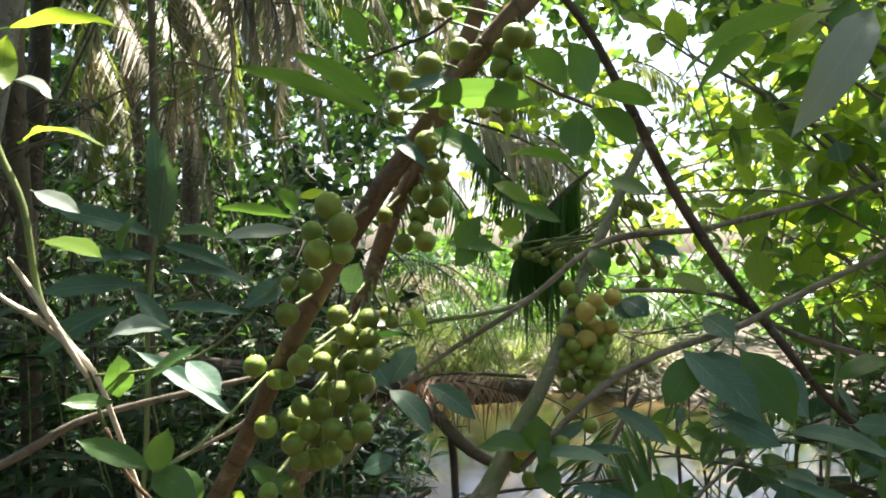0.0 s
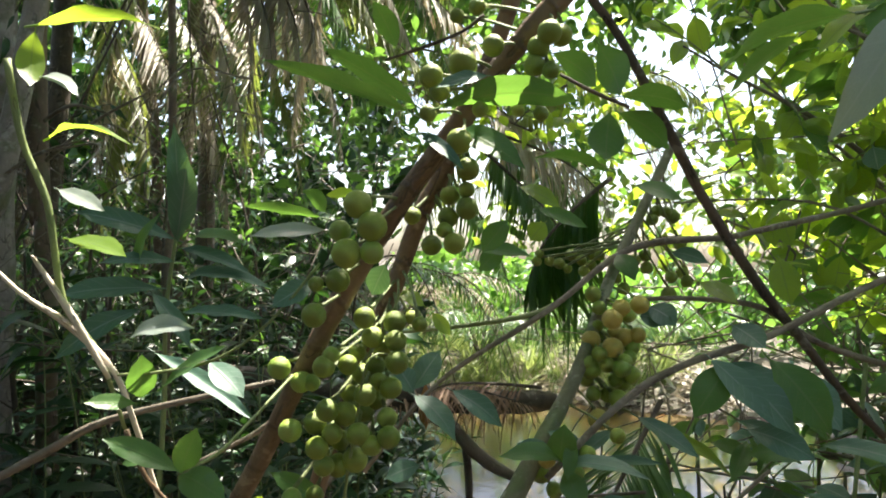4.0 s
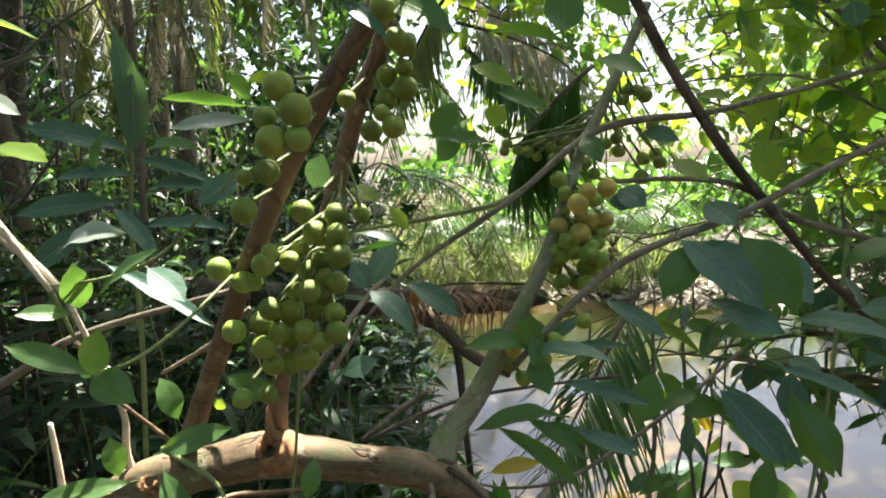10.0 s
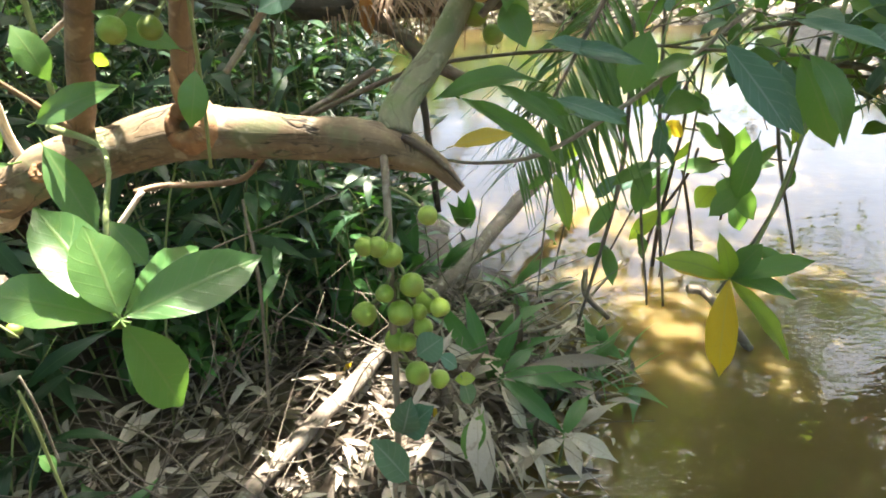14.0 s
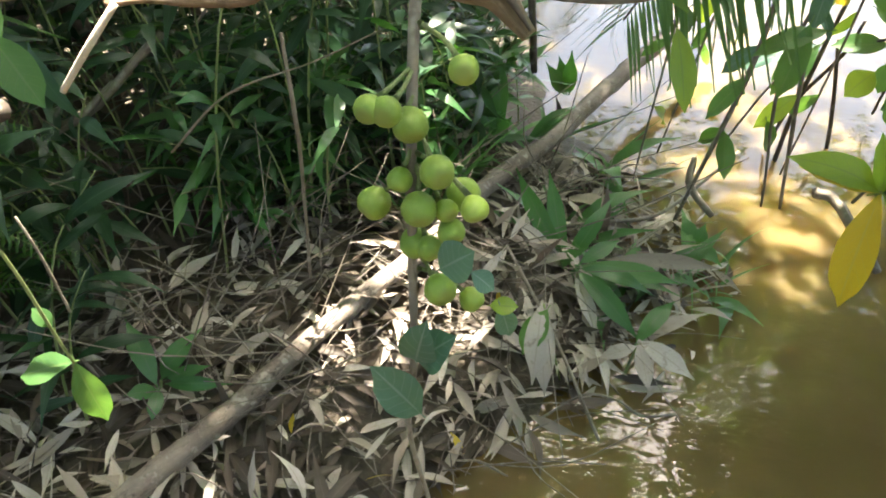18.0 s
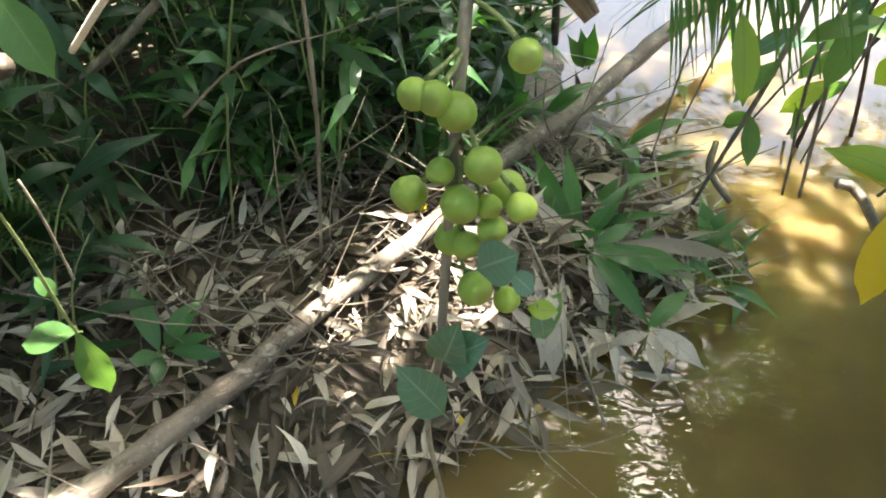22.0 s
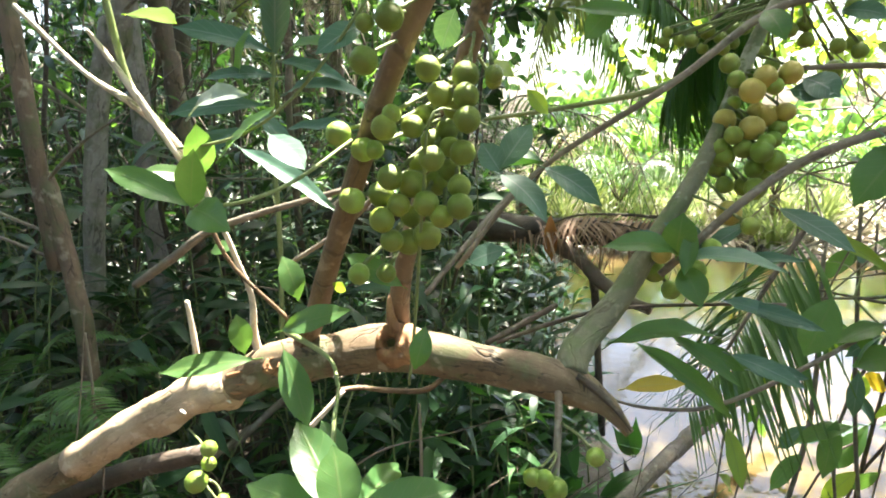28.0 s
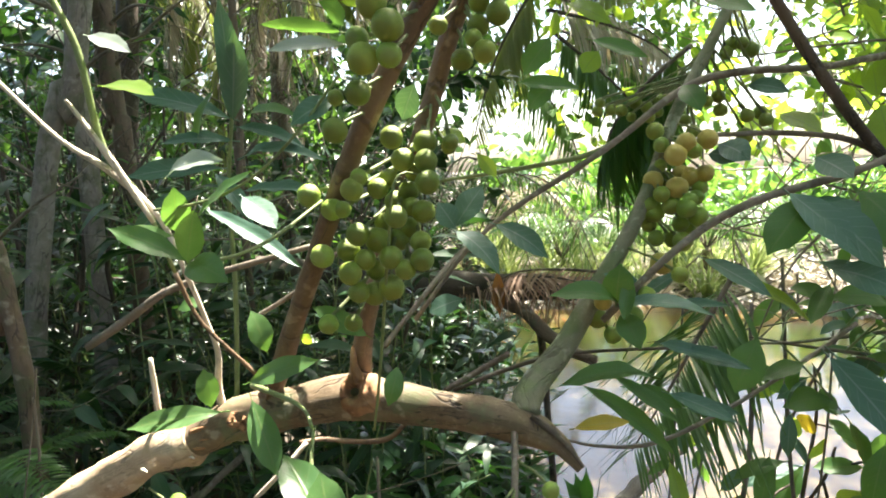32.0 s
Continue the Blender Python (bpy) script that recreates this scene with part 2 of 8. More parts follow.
# damp brown leaf, darkened further to paint the shade in gaps of the litter
DAMP_GAP_LEAF = leaf_mat("damp_gap_shade_leaf", (0.03, 0.022, 0.016), (0.11, 0.08, 0.057), (0.15, 0.1, 0.05), vein=(0.12, 0.09, 0.07), rough=0.6, trans=0.1, veins=0.0, spots=0.5, spot=(0.05, 0.035, 0.025))
PALM_GREEN = leaf_mat("palm_leaflet", (0.03, 0.09, 0.02), (0.07, 0.15, 0.035), (0.14, 0.3, 0.03), rough=0.35, trans=0.3, veins=0.0)
PALM_DRY = leaf_mat("dry_palm_leaflet", (0.3, 0.26, 0.21), (0.56, 0.51, 0.44), (0.35, 0.28, 0.15), vein=(0.3, 0.26, 0.2), rough=0.65, trans=0.25, veins=0.0)
REED_LEAF = leaf_mat("reed_blade", (0.13, 0.18, 0.065), (0.25, 0.3, 0.13), (0.38, 0.46, 0.14), rough=0.45, trans=0.45, veins=0.0)
BARK_BROWN = bark_mat("ringed_brown_bark", (0.125, 0.072, 0.04), (0.21, 0.135, 0.08), rings=16, crack=0.45, rough=0.6, pale=(0.36, 0.26, 0.18))
BARK_TAN = bark_mat("tan_bark", (0.13, 0.085, 0.048), (0.25, 0.185, 0.115), moss=(0.12, 0.14, 0.065), crack=0.75, rough=0.75, pale=(0.38, 0.33, 0.25))
BARK_GREEN = bark_mat("grey_green_bark", (0.14, 0.135, 0.08), (0.23, 0.23, 0.15), moss=(0.1, 0.14, 0.05), crack=0.3, pale=(0.4, 0.4, 0.3))
BARK_DARK = bark_mat("dark_bark", (0.05, 0.037, 0.028), (0.11, 0.08, 0.06), crack=0.6, pale=(0.2, 0.18, 0.15))
BARK_TRUNK = bark_mat("trunk_bark", (0.1, 0.066, 0.045), (0.18, 0.125, 0.09), crack=0.55, moss=(0.09, 0.1, 0.05), pale=(0.36, 0.31, 0.26), scale=0.6)
TWIG = bark_mat("grey_twig", (0.12, 0.095, 0.07), (0.22, 0.185, 0.145), crack=0.4, pale=(0.3, 0.28, 0.23))
DEADWOOD = bark_mat("bleached_deadwood", (0.5, 0.42, 0.33), (0.68, 0.6, 0.5), crack=0.35, rough=0.8)
GREEN_TWIG = bark_mat("green_twig", (0.13, 0.17, 0.06), (0.22, 0.26, 0.1), crack=0.2, rough=0.55)
BARK_GREY = bark_mat("grey_bark", (0.2, 0.17, 0.15), (0.32, 0.28, 0.26), crack=0.5, moss=(0.12, 0.13, 0.07), pale=(0.42, 0.4, 0.37), scale=0.6)
PEELED = bark_mat("peeled_wood", (0.36, 0.24, 0.15), (0.56, 0.43, 0.3), crack=0.4, rough=0.7, pale=(0.65, 0.55, 0.42))
CUT_WOOD = bark_mat("torn_wood", (0.2, 0.09, 0.04), (0.4, 0.23, 0.12), crack=0.75, rough=0.85)
FIG_GREEN = fig_mat("green_fig", (0.12, 0.175, 0.02), (0.28, 0.34, 0.055), (0.1, 0.1, 0.025))
FIG_LIME = fig_mat("pale_green_fig", (0.15, 0.24, 0.03), (0.27, 0.37, 0.06), (0.17, 0.15, 0.05))
FIG_RIPE = fig_mat("ripening_fig", (0.34, 0.27, 0.045), (0.52, 0.42, 0.11), (0.28, 0.2, 0.05))
MUD, WATER = soil_mat(), water_mat()


# ---- mesh tools ----
def mesh_of(name, verts, faces, uvs=None, material=None, smooth=True):
    """A mesh from arrays; faces all of one size or a list of lists, uvs one for each vertex."""
    me = bpy.data.meshes.new(name)
    me.from_pydata([tuple(v) for v in verts] if not hasattr(verts, "tolist") else verts.tolist(), [], faces.tolist() if hasattr(faces, "tolist") else faces)
    if uvs is not None:
        layer = me.uv_layers.new(name="UVMap")
        idx = np.empty(len(me.loops), dtype=np.int32)
        me.loops.foreach_get("vertex_index", idx)
        layer.data.foreach_set("uv", np.asarray(uvs, dtype=np.float32)[idx].ravel())
    if smooth:
        me.polygons.foreach_set("use_smooth", [True] * len(me.polygons))
    if material:
        me.materials.append(material)
    return me


def put(name, me, parent=None, label="", m=None):
    """One mesh object, in world coordinates or at m, under its thing."""
    ob = new(name, me)
    if m is not None:
        ob.matrix_basis = m
    if parent is not None:
        ob.parent = parent
        inv = parent.matrix_basis.inverted()
        up = parent.parent
        while up is not None:
            inv = inv @ up.matrix_basis.inverted()
            up = up.parent
        ob.matrix_parent_inverse = inv
    return tagged(ob, label)


def thing(name, at, label, category, group="", kind=""):
    ob = new(name)
    ob.empty_display_size = 0.05
    ob.matrix_basis = Matrix.Translation(at)
    return tagged(ob, label, category, group, kind)


def spline(pts, sub):
    """Catmull-Rom through rows of numbers."""
    p = np.array(pts, float)
    p = np.vstack([2 * p[0] - p[1], p, 2 * p[-1] - p[-2]])
    out = []
    for i in range(1, len(p) - 2):
        for k in range(sub):
            t = k / sub
            out.append(0.5 * (2 * p[i] + (p[i + 1] - p[i - 1]) * t + (2 * p[i - 1] - 5 * p[i] + 4 * p[i + 1] - p[i + 2]) * t * t + (3 * p[i] - p[i - 1] - 3 * p[i + 1] + p[i + 2]) * t ** 3))
    out.append(p[-2])
    return np.array(out)


def tube_arrays(pts, seg=8, sub=5, rough=0.0, freq=14.0):
    """Vertices, faces and UVs of a round stem through rows of x, y, z, radius, with lumps of rough times the radius."""
    c = spline(pts, sub)
    P, R = c[:, :3], np.maximum(c[:, 3], 0.0004)
    T = np.gradient(P, axis=0)
    T /= np.linalg.norm(T, axis=1)[:, None] + 1e-12
    n0 = np.cross(T[0], (0, 0, 1.0))
    if np.linalg.norm(n0) < 0.1:
        n0 = np.cross(T[0], (1.0, 0, 0))
    V, U, s = [], [], 0.0
    for i in range(len(P)):
        n0 = n0 - T[i] * (n0 @ T[i])
        n0 /= np.linalg.norm(n0)
        b0 = np.cross(T[i], n0)
        if i:
            s += np.linalg.norm(P[i] - P[i - 1])
        for k in range(seg):
            a = 2 * math.pi * k / seg
            d = math.cos(a) * n0 + math.sin(a) * b0
            r = R[i]
            if rough:
                r *= 1 + rough * noise.noise(Vector(P[i] * freq) + Vector(d) * 0.8) + 0.5 * rough * noise.noise(Vector(P[i] * freq * 3.1) + Vector(d) * 1.7)
            V.append(P[i] + d * r)
            U.append((a * R[i], s))
    F = []
    for i in range(len(P) - 1):
        for k in range(seg):
            k2 = (k + 1) % seg
            F.append([i * seg + k, i * seg + k2, (i + 1) * seg + k2, (i + 1) * seg + k])
    F.append(list(range(seg))[::-1])
    F.append([(len(P) - 1) * seg + k for k in range(seg)])
    return np.array(V), F, np.array(U)


def tube(name, pts, material, parent=None, label="", seg=8, sub=5, rough=0.0, freq=14.0):
    V, F, U = tube_arrays(pts, seg, sub, rough, freq)
    return put(name, mesh_of(name, V, F, U, material), parent, label)


def tubes(name, lines, material, parent=None, label="", seg=5, sub=3):
    """Many thin stems, joined."""
    VV, FF, UU, o = [], [], [], 0
    for pts in lines:
        V, F, U = tube_arrays(pts, seg, sub)
        VV.append(V), UU.append(U)
        FF += [[i + o for i in f] for f in F]
        o += len(V)
    return put(name, mesh_of(name, np.vstack(VV), FF, np.vstack(UU), material), parent, label)


def leaf_shape(w=0.2, fold=0.25, droop=0.25, wave=0.0, nv=10, cols=5, power=0.9, tip=0.12, twist=0.0, stalk=0.0, seed=0):
    """A blade one long along x, its face to +z: vertices, quads, UVs. w: half width; droop: how far it bends down."""
    rng = np.random.RandomState(seed)
    V, U = [], []
    us = np.linspace(-1, 1, cols)
    ph = rng.uniform(0, 6.28)
    for j in range(nv + 1):
        v = j / nv
        h = w * max(0.0, math.sin(math.pi * min(1.0, v * (1 - tip) + 0.0) ** power)) if v < 1 else 0.0
        if v > 1 - 2.2 * tip:
            h *= (1 - v) / (2.2 * tip) * 0.75 + 0.25 * (1 - v) / (2.2 * tip)
        h = max(h, 0.0035)
        x, zc = v * (1 - 0.28 * droop * v), -droop * v * v * 0.55 + 0.06 * droop * math.sin(math.pi * v)
        for u in us:
            y = u * h
            z = zc + fold * abs(u) * h * (1 - 0.35 * abs(u)) + wave * abs(u) * math.sin(v * 17 + ph + u) * 0.5
            a = twist * v
            V.append((x, y * math.cos(a) - (z - zc) * math.sin(a), zc + y * math.sin(a) + (z - zc) * math.cos(a)))
            U.append((0.5 + 0.5 * u, v))
    F = [[j * cols + k, j * cols + k + 1, (j + 1) * cols + k + 1, (j + 1) * cols + k] for j in range(nv) for k in range(cols - 1)]
    if stalk:
        o = len(V)
        for s in (0.0, 1.0):
            for k in range(4):
                a = math.pi / 2 * k + 0.785
                V.append((-stalk * (1 - s), 0.012 * math.cos(a), 0.012 * math.sin(a) + 0.1 * stalk * s * (1 - s) - 0.005))
                U.append((0.5, 0.0))
        F += [[o + k, o + (k + 1) % 4, o + 4 + (k + 1) % 4, o + 4 + k] for k in range(4)]
    return np.array(V), np.array(F), np.array(U)


def blade_matrix(base, way, face, length, width=1.0):
    """The pose, with scale, of a leaf from its base along way, its face towards face. width scales its breadth."""
    x = np.asarray(way, float)
    x = x / np.linalg.norm(x)
    z = np.asarray(face, float)
    z = z - x * (z @ x)
    q = np.linalg.norm(z)
    z = z / q if q > 1e-6 else np.cross(x, (1.0, 0.2, 0.1))
    z /= np.linalg.norm(z)
    y = np.cross(z, x)
    m = np.eye(4)
    m[:3, 0], m[:3, 1], m[:3, 2], m[:3, 3] = x * length, y * length * width, z * length, base
    return m


def join_blades(name, shapes, blades):
    """One mesh of many blades: rows of (shape number, matrix)."""
    VV, FF, UU, o = [], [], [], 0
    for k, m in blades:
        V, F, U = shapes[k]
        VV.append(V @ m[:3, :3].T + m[:3, 3])
        FF.append(F + o)
        UU.append(U)
        o += len(V)
    return np.vstack(VV), np.vstack(FF), np.vstack(UU)


def crown(name, shapes, blades, material, parent, label=""):
    V, F, U = join_blades(name, shapes, blades)
    return put(name, mesh_of(name, V, F, U, material), parent, label)


FIG_SHAPES = [leaf_shape(0.245, 0.25, d, 0.025, stalk=0.1, twist=tw, tip=0.07, seed=i) for i, (d, tw) in enumerate(((0.15, 0.0), (0.4, 0.3), (0.55, -0.3), (0.25, -0.15)))]
LONG_SHAPES = [leaf_shape(0.09, 0.3, d, 0.01, twist=tw, tip=0.16, power=0.8, stalk=0.05, seed=i) for i, (d, tw) in enumerate(((0.2, 0.0), (0.5, 0.4), (0.8, -0.4), (0.35, -0.2)))]
FIG_MESH = [[mesh_of("leaf", *s, mm) for s in FIG_SHAPES] for mm in (FIG_LEAF, LIME_LEAF, GREY_LEAF, YELLOW_LEAF)] + [[mesh_of("leaf", *s, mm) for s in LONG_SHAPES] for mm in (BANK_LEAF, DRY_LEAF)] + [[mesh_of("leaf", *s, GLARE_LEAF) for s in FIG_SHAPES]]
LEAF_SHAPES = [FIG_SHAPES] * 4 + [LONG_SHAPES] * 2 + [FIG_SHAPES]
BROAD_FAR = [leaf_shape(0.22, 0.25, d, 0.0, nv=5, cols=3, twist=tw) for d, tw in ((0.2, 0.0), (0.5, 0.3), (0.8, -0.4))]
LANCE = [leaf_shape(0.085, 0.3, d, 0.0, nv=7, cols=3, twist=tw, power=0.8, tip=0.2) for d, tw in ((0.25, 0.1), (0.6, 0.4), (1.0, -0.4), (0.45, -0.6))]
STRAP = [leaf_shape(0.03, 0.4, d, 0.0, nv=8, cols=3, twist=tw, power=0.55, tip=0.35) for d, tw in ((0.3, 0.2), (0.8, 0.5), (1.3, -0.5))]
CURLED = [leaf_shape(0.085, f, d, wv, nv=7, cols=3, twist=tw, power=0.8, tip=0.2, seed=3 + i) for i, (f, d, wv, tw) in enumerate(((0.9, 0.3, 0.01, 0.5), (0.5, -0.3, 0.015, -0.7), (1.2, 0.5, 0.0, 0.2), (0.3, 0.15, 0.02, 1.0), (0.7, 0.7, 0.01, -0.4)))]


def rand_dir(rng, up=0.0):
    v = rng.normal(size=3)
    v /= np.linalg.norm(v)
    v[2] += up
    return v / np.linalg.norm(v)


def leaf(parent, base, tip, face, width=1.0, kind=0, shape=0, label=""):
    """One large leaf of a plant, from base to tip, its upper side towards face. kind: 0 green, 1 lime as if sunlit, 2
    bluish, 3 yellow, 4 long, 5 long and dry, 6 whitish with painted glare.
    """
    b, t = np.array(base, float), np.array(tip, float)
    x, _, z = LEAF_SHAPES[kind][shape][0][10 * 5 + 2]
    m = blade_matrix(b, t - b, face, np.linalg.norm(t - b) / math.hypot(x, z), width)
    bow = Matrix.Rotation(math.atan2(z, x), 4, "Y")
    return put("leaf", FIG_MESH[kind][shape], parent, label, Matrix(m.tolist()) @ bow)


def fig_shape(seed):
    """A fig one in radius: a rounded body, drawn in at the stalk, with a sunken eye at +z."""
    rng = np.random.RandomState(seed)
    bm = bmesh.new()
    bmesh.ops.create_uvsphere(bm, u_segments=14, v_segments=10, radius=1)
    off = Vector(rng.uniform(-5, 5, 3))
    for v in bm.verts:
        z = v.co.z
        r = math.hypot(v.co.x, v.co.y)
        if z > 0.9 and r < 0.45:
            v.co.z -= 0.13 * (1 - r / 0.45) ** 0.6
        if z < -0.5:
            v.co.z -= 0.28 * (-z - 0.5)
        v.co *= 1 + 0.05 * noise.noise(v.co * 1.3 + off)
        v.co.z *= 0.93
    me = bpy.data.meshes.new("fig")
    bm.to_mesh(me)
    bm.free()
    me.polygons.foreach_set("use_smooth", [True] * len(me.polygons))
    return me


FIG_MESHES = []
for _mm in (FIG_GREEN, FIG_LIME, FIG_RIPE):
    _row = []
    for _s in range(3):
        _me = fig_shape(_s)
        _me.materials.append(_mm)
        _row.append(_me)
    FIG_MESHES.append(_row)
STALK_MESH = mesh_of("fig_stalk", *tube_arrays([(0, 0, 0, 0.0022), (0.003, 0.002, 0.5, 0.0017), (0, 0, 1, 0.0026)], 5, 3), GREEN_TWIG)


def fig(parent, at, r, axis, kind=0, root=None, label=""):
    """One fig with its eye along axis, and its stalk from root on the stem."""
    z = Vector(axis).normalized()
    q = z.to_track_quat("Z", "Y").to_matrix().to_4x4()
    n = int(abs(at[0] * 7919 + at[2] * 3571)) % 3
    spin = Matrix.Rotation((at[0] * 37 + at[1] * 91) % 6.28, 4, "Z")
    ob = put("fig", FIG_MESHES[kind][n], parent, label, Matrix.Translation(at) @ q @ spin @ Matrix.Diagonal((r, r, r, 1)))
    if root is not None:
        a, b = Vector(root), Vector(at) - z * r * 0.9
        d = b - a
        st = put("stalk", STALK_MESH, None, "", Matrix.Translation(a) @ d.to_track_quat("Z", "Y").to_matrix().to_4x4() @ Matrix.Diagonal((1, 1, d.length, 1)))
        st.parent, st.matrix_parent_inverse = ob, ob.matrix_basis.inverted()
    return ob


def wound(parent, at, rx, rz, way, seed):
    """Torn wood where a branch broke off: a swollen patch in ragged rings, with a rotten hollow off its middle."""
    rng = np.random.RandomState(seed)
    q = Vector(way).to_track_quat("Z", "Y")
    n, rings = 26, 13
    V, U = [], []
    for k in range(rings):
        a = 0.06 + 1.02 * k / (rings - 1)
        for i in range(n):
            t = 6.283 * i / n
            u = Vector((math.cos(t), math.sin(t), 0))
            edge = 1 + 0.28 * noise.noise(u * 1.4 + Vector((seed, 0, 0))) + 0.12 * noise.noise(u * 4 + Vector((0, seed, 0)))
            x, y = u.x * a * edge, u.y * a * edge
            fold = 0.14 * math.sin(9.5 * a + 2.2 * noise.noise(u * 1.6 + Vector((0, 0, seed))))
            h = 0.36 * (1 - a ** 2.4) + fold * (1 - a * 0.5) + 0.2 * noise.noise(Vector((x * 5, y * 5, seed)))
            h -= 1.5 * math.exp(-((x + 0.22) ** 2 + (y - 0.08) ** 2) / 0.05)
            h -= 0.42 * y * y
            V.append(Vector(at) + q @ Vector((x * rx, y * rz, (h - (0.4 if k == rings - 1 else 0.0)) * rx)))
            U.append((6.283 * i / n * 0.02, 0.03 * a))
    F = [[k * n + i, k * n + (i + 1) % n, (k + 1) * n + (i + 1) % n, (k + 1) * n + i] for k in range(rings - 1) for i in range(n)]
    F.append(list(range(n))[::-1])
    return put("wound", mesh_of("wound", V, F, U, CUT_WOOD), parent, "torn reddish wood round a rotten hollow")


DEAD_MESH = mesh_of("leaf", *leaf_shape(0.2, 0.6, 0.35, 0.03, twist=0.5), leaf_mat("brown_dead_leaf", (0.28, 0.11, 0.03), (0.4, 0.17, 0.05), (0.5, 0.2, 0.04), vein=(0.3, 0.15, 0.06), rough=0.6, trans=0.3))


def dead_leaf(parent, base, tip, face, width=1.0):
    b, t = np.array(base, float), np.array(tip, float)
    return put("leaf", DEAD_MESH, parent, "curled brown dead leaf", Matrix(blade_matrix(b, t - b, face, np.linalg.norm(t - b) / 0.9, width).tolist()))


# ---- plant builders ----
PALM_OLIVE = leaf_mat("olive_palm_leaflet", (0.09, 0.12, 0.035), (0.2, 0.22, 0.08), (0.3, 0.36, 0.07), rough=0.4, trans=0.4, veins=0.0)
POLE_BARK = bark_mat("dead_pole_bark", (0.1, 0.078, 0.06), (0.2, 0.165, 0.135), crack=0.55, rough=0.8, pale=(0.33, 0.3, 0.26))
BLEACHED = leaf_mat("bleached_litter", (0.36, 0.32, 0.27), (0.6, 0.55, 0.48), (0.4, 0.33, 0.2), vein=(0.45, 0.4, 0.34), rough=0.7, trans=0.15, veins=0.0, spots=0.3, spot=(0.25, 0.2, 0.15))
PALM_BROWN = leaf_mat("brown_palm_leaflet", (0.16, 0.085, 0.05), (0.33, 0.22, 0.15), (0.3, 0.18, 0.08), vein=(0.25, 0.18, 0.12), rough=0.65, trans=0.2, veins=0.0)
FERN_LEAF = leaf_mat("fern_leaflet", (0.03, 0.09, 0.022), (0.065, 0.15, 0.038), (0.15, 0.36, 0.04), trans=0.35, veins=0.0)
RNG = np.random.RandomState(11)


def shrub(name, at, stems, height, lean, spread, leaf_len, per, shapes, leaf_material, bark, label, category, rng, group="", droop=0.2, wide=1.0, thick=0.012, twigs=7, low=0.25):
    """A plant of some woody stems with twigs and a crown of leaves set along them."""
    th = thing(name, at, label, category, group)
    at = np.array(at, float)
    lines, blades = [], []
    for s in range(stems):
        a = rng.uniform(0, 6.28)
        top = at + np.array(lean) * height + np.array((math.cos(a), math.sin(a), 0)) * spread * rng.uniform(0.3, 1) + (0, 0, height * rng.uniform(0.75, 1.1))
        midp = (at + top) / 2 + rng.normal(size=3) * 0.06 * height
        foot = at + (rng.uniform(-0.06, 0.06), rng.uniform(-0.06, 0.06), -0.04)
        tube("stem", [(*foot, thick), (*midp, thick * 0.7), (*top, thick * 0.3)], bark, th, "", 6, 5, 0.12)
        for k in range(twigs):
            f = low + (1 - low) * (k + rng.uniform()) / twigs
            p = foot * (1 - f) ** 2 + 2 * f * (1 - f) * (2 * midp - 0.5 * (foot + top)) + f * f * top
            d = rand_dir(rng, 0.35)
            d[:2] *= 1.3
            ln = spread * rng.uniform(0.4, 0.9) * (1.1 - 0.5 * f)
            e = p + d * ln + np.array((0, 0, -0.1 * ln))
            lines.append([(*p, thick * 0.28), (*((p + e) / 2 + (0, 0, 0.05 * ln)), thick * 0.2), (*e, thick * 0.08)])
            for i in range(per):
                g = (i + 0.5 + rng.uniform(-0.4, 0.4)) / per
                q = p + (e - p) * (0.15 + 0.85 * g)
                w = d * 0.7 + rand_dir(rng, -droop) * 0.9
                L = leaf_len * rng.uniform(0.6, 1.15)
                blades.append((rng.randint(len(shapes)), blade_matrix(q, w, rand_dir(rng, 1.4), L, wide * rng.uniform(0.85, 1.15))))
    for ln in lines:
        tube("twig", ln, bark, th, "", 5, 3)
    tagged(crown("foliage", shapes, blades, leaf_material, th), kind="stuff")
    return th


def tuft(name, at, n, length, shapes, leaf_material, label, category, rng, spread=0.5, group="", up=1.2, foot=0.05, wide=1.0):
    """A tussock of blades that rise from one foot and bow over."""
    th = thing(name, at, label, category, group)
    blades = []
    for i in range(n):
        a = rng.uniform(0, 6.28)
        w = np.array((math.cos(a) * spread, math.sin(a) * spread, up * rng.uniform(0.5, 1.1)))
        b = np.array(at) + (rng.normal() * foot, rng.normal() * foot, -0.02)
        face = np.array((-math.cos(a), -math.sin(a), 0.6))
        blades.append((rng.randint(len(shapes)), blade_matrix(b, w, face, length * rng.uniform(0.6, 1.15), wide)))
    tagged(crown("foliage", shapes, blades, leaf_material, th), kind="stuff")
    return th


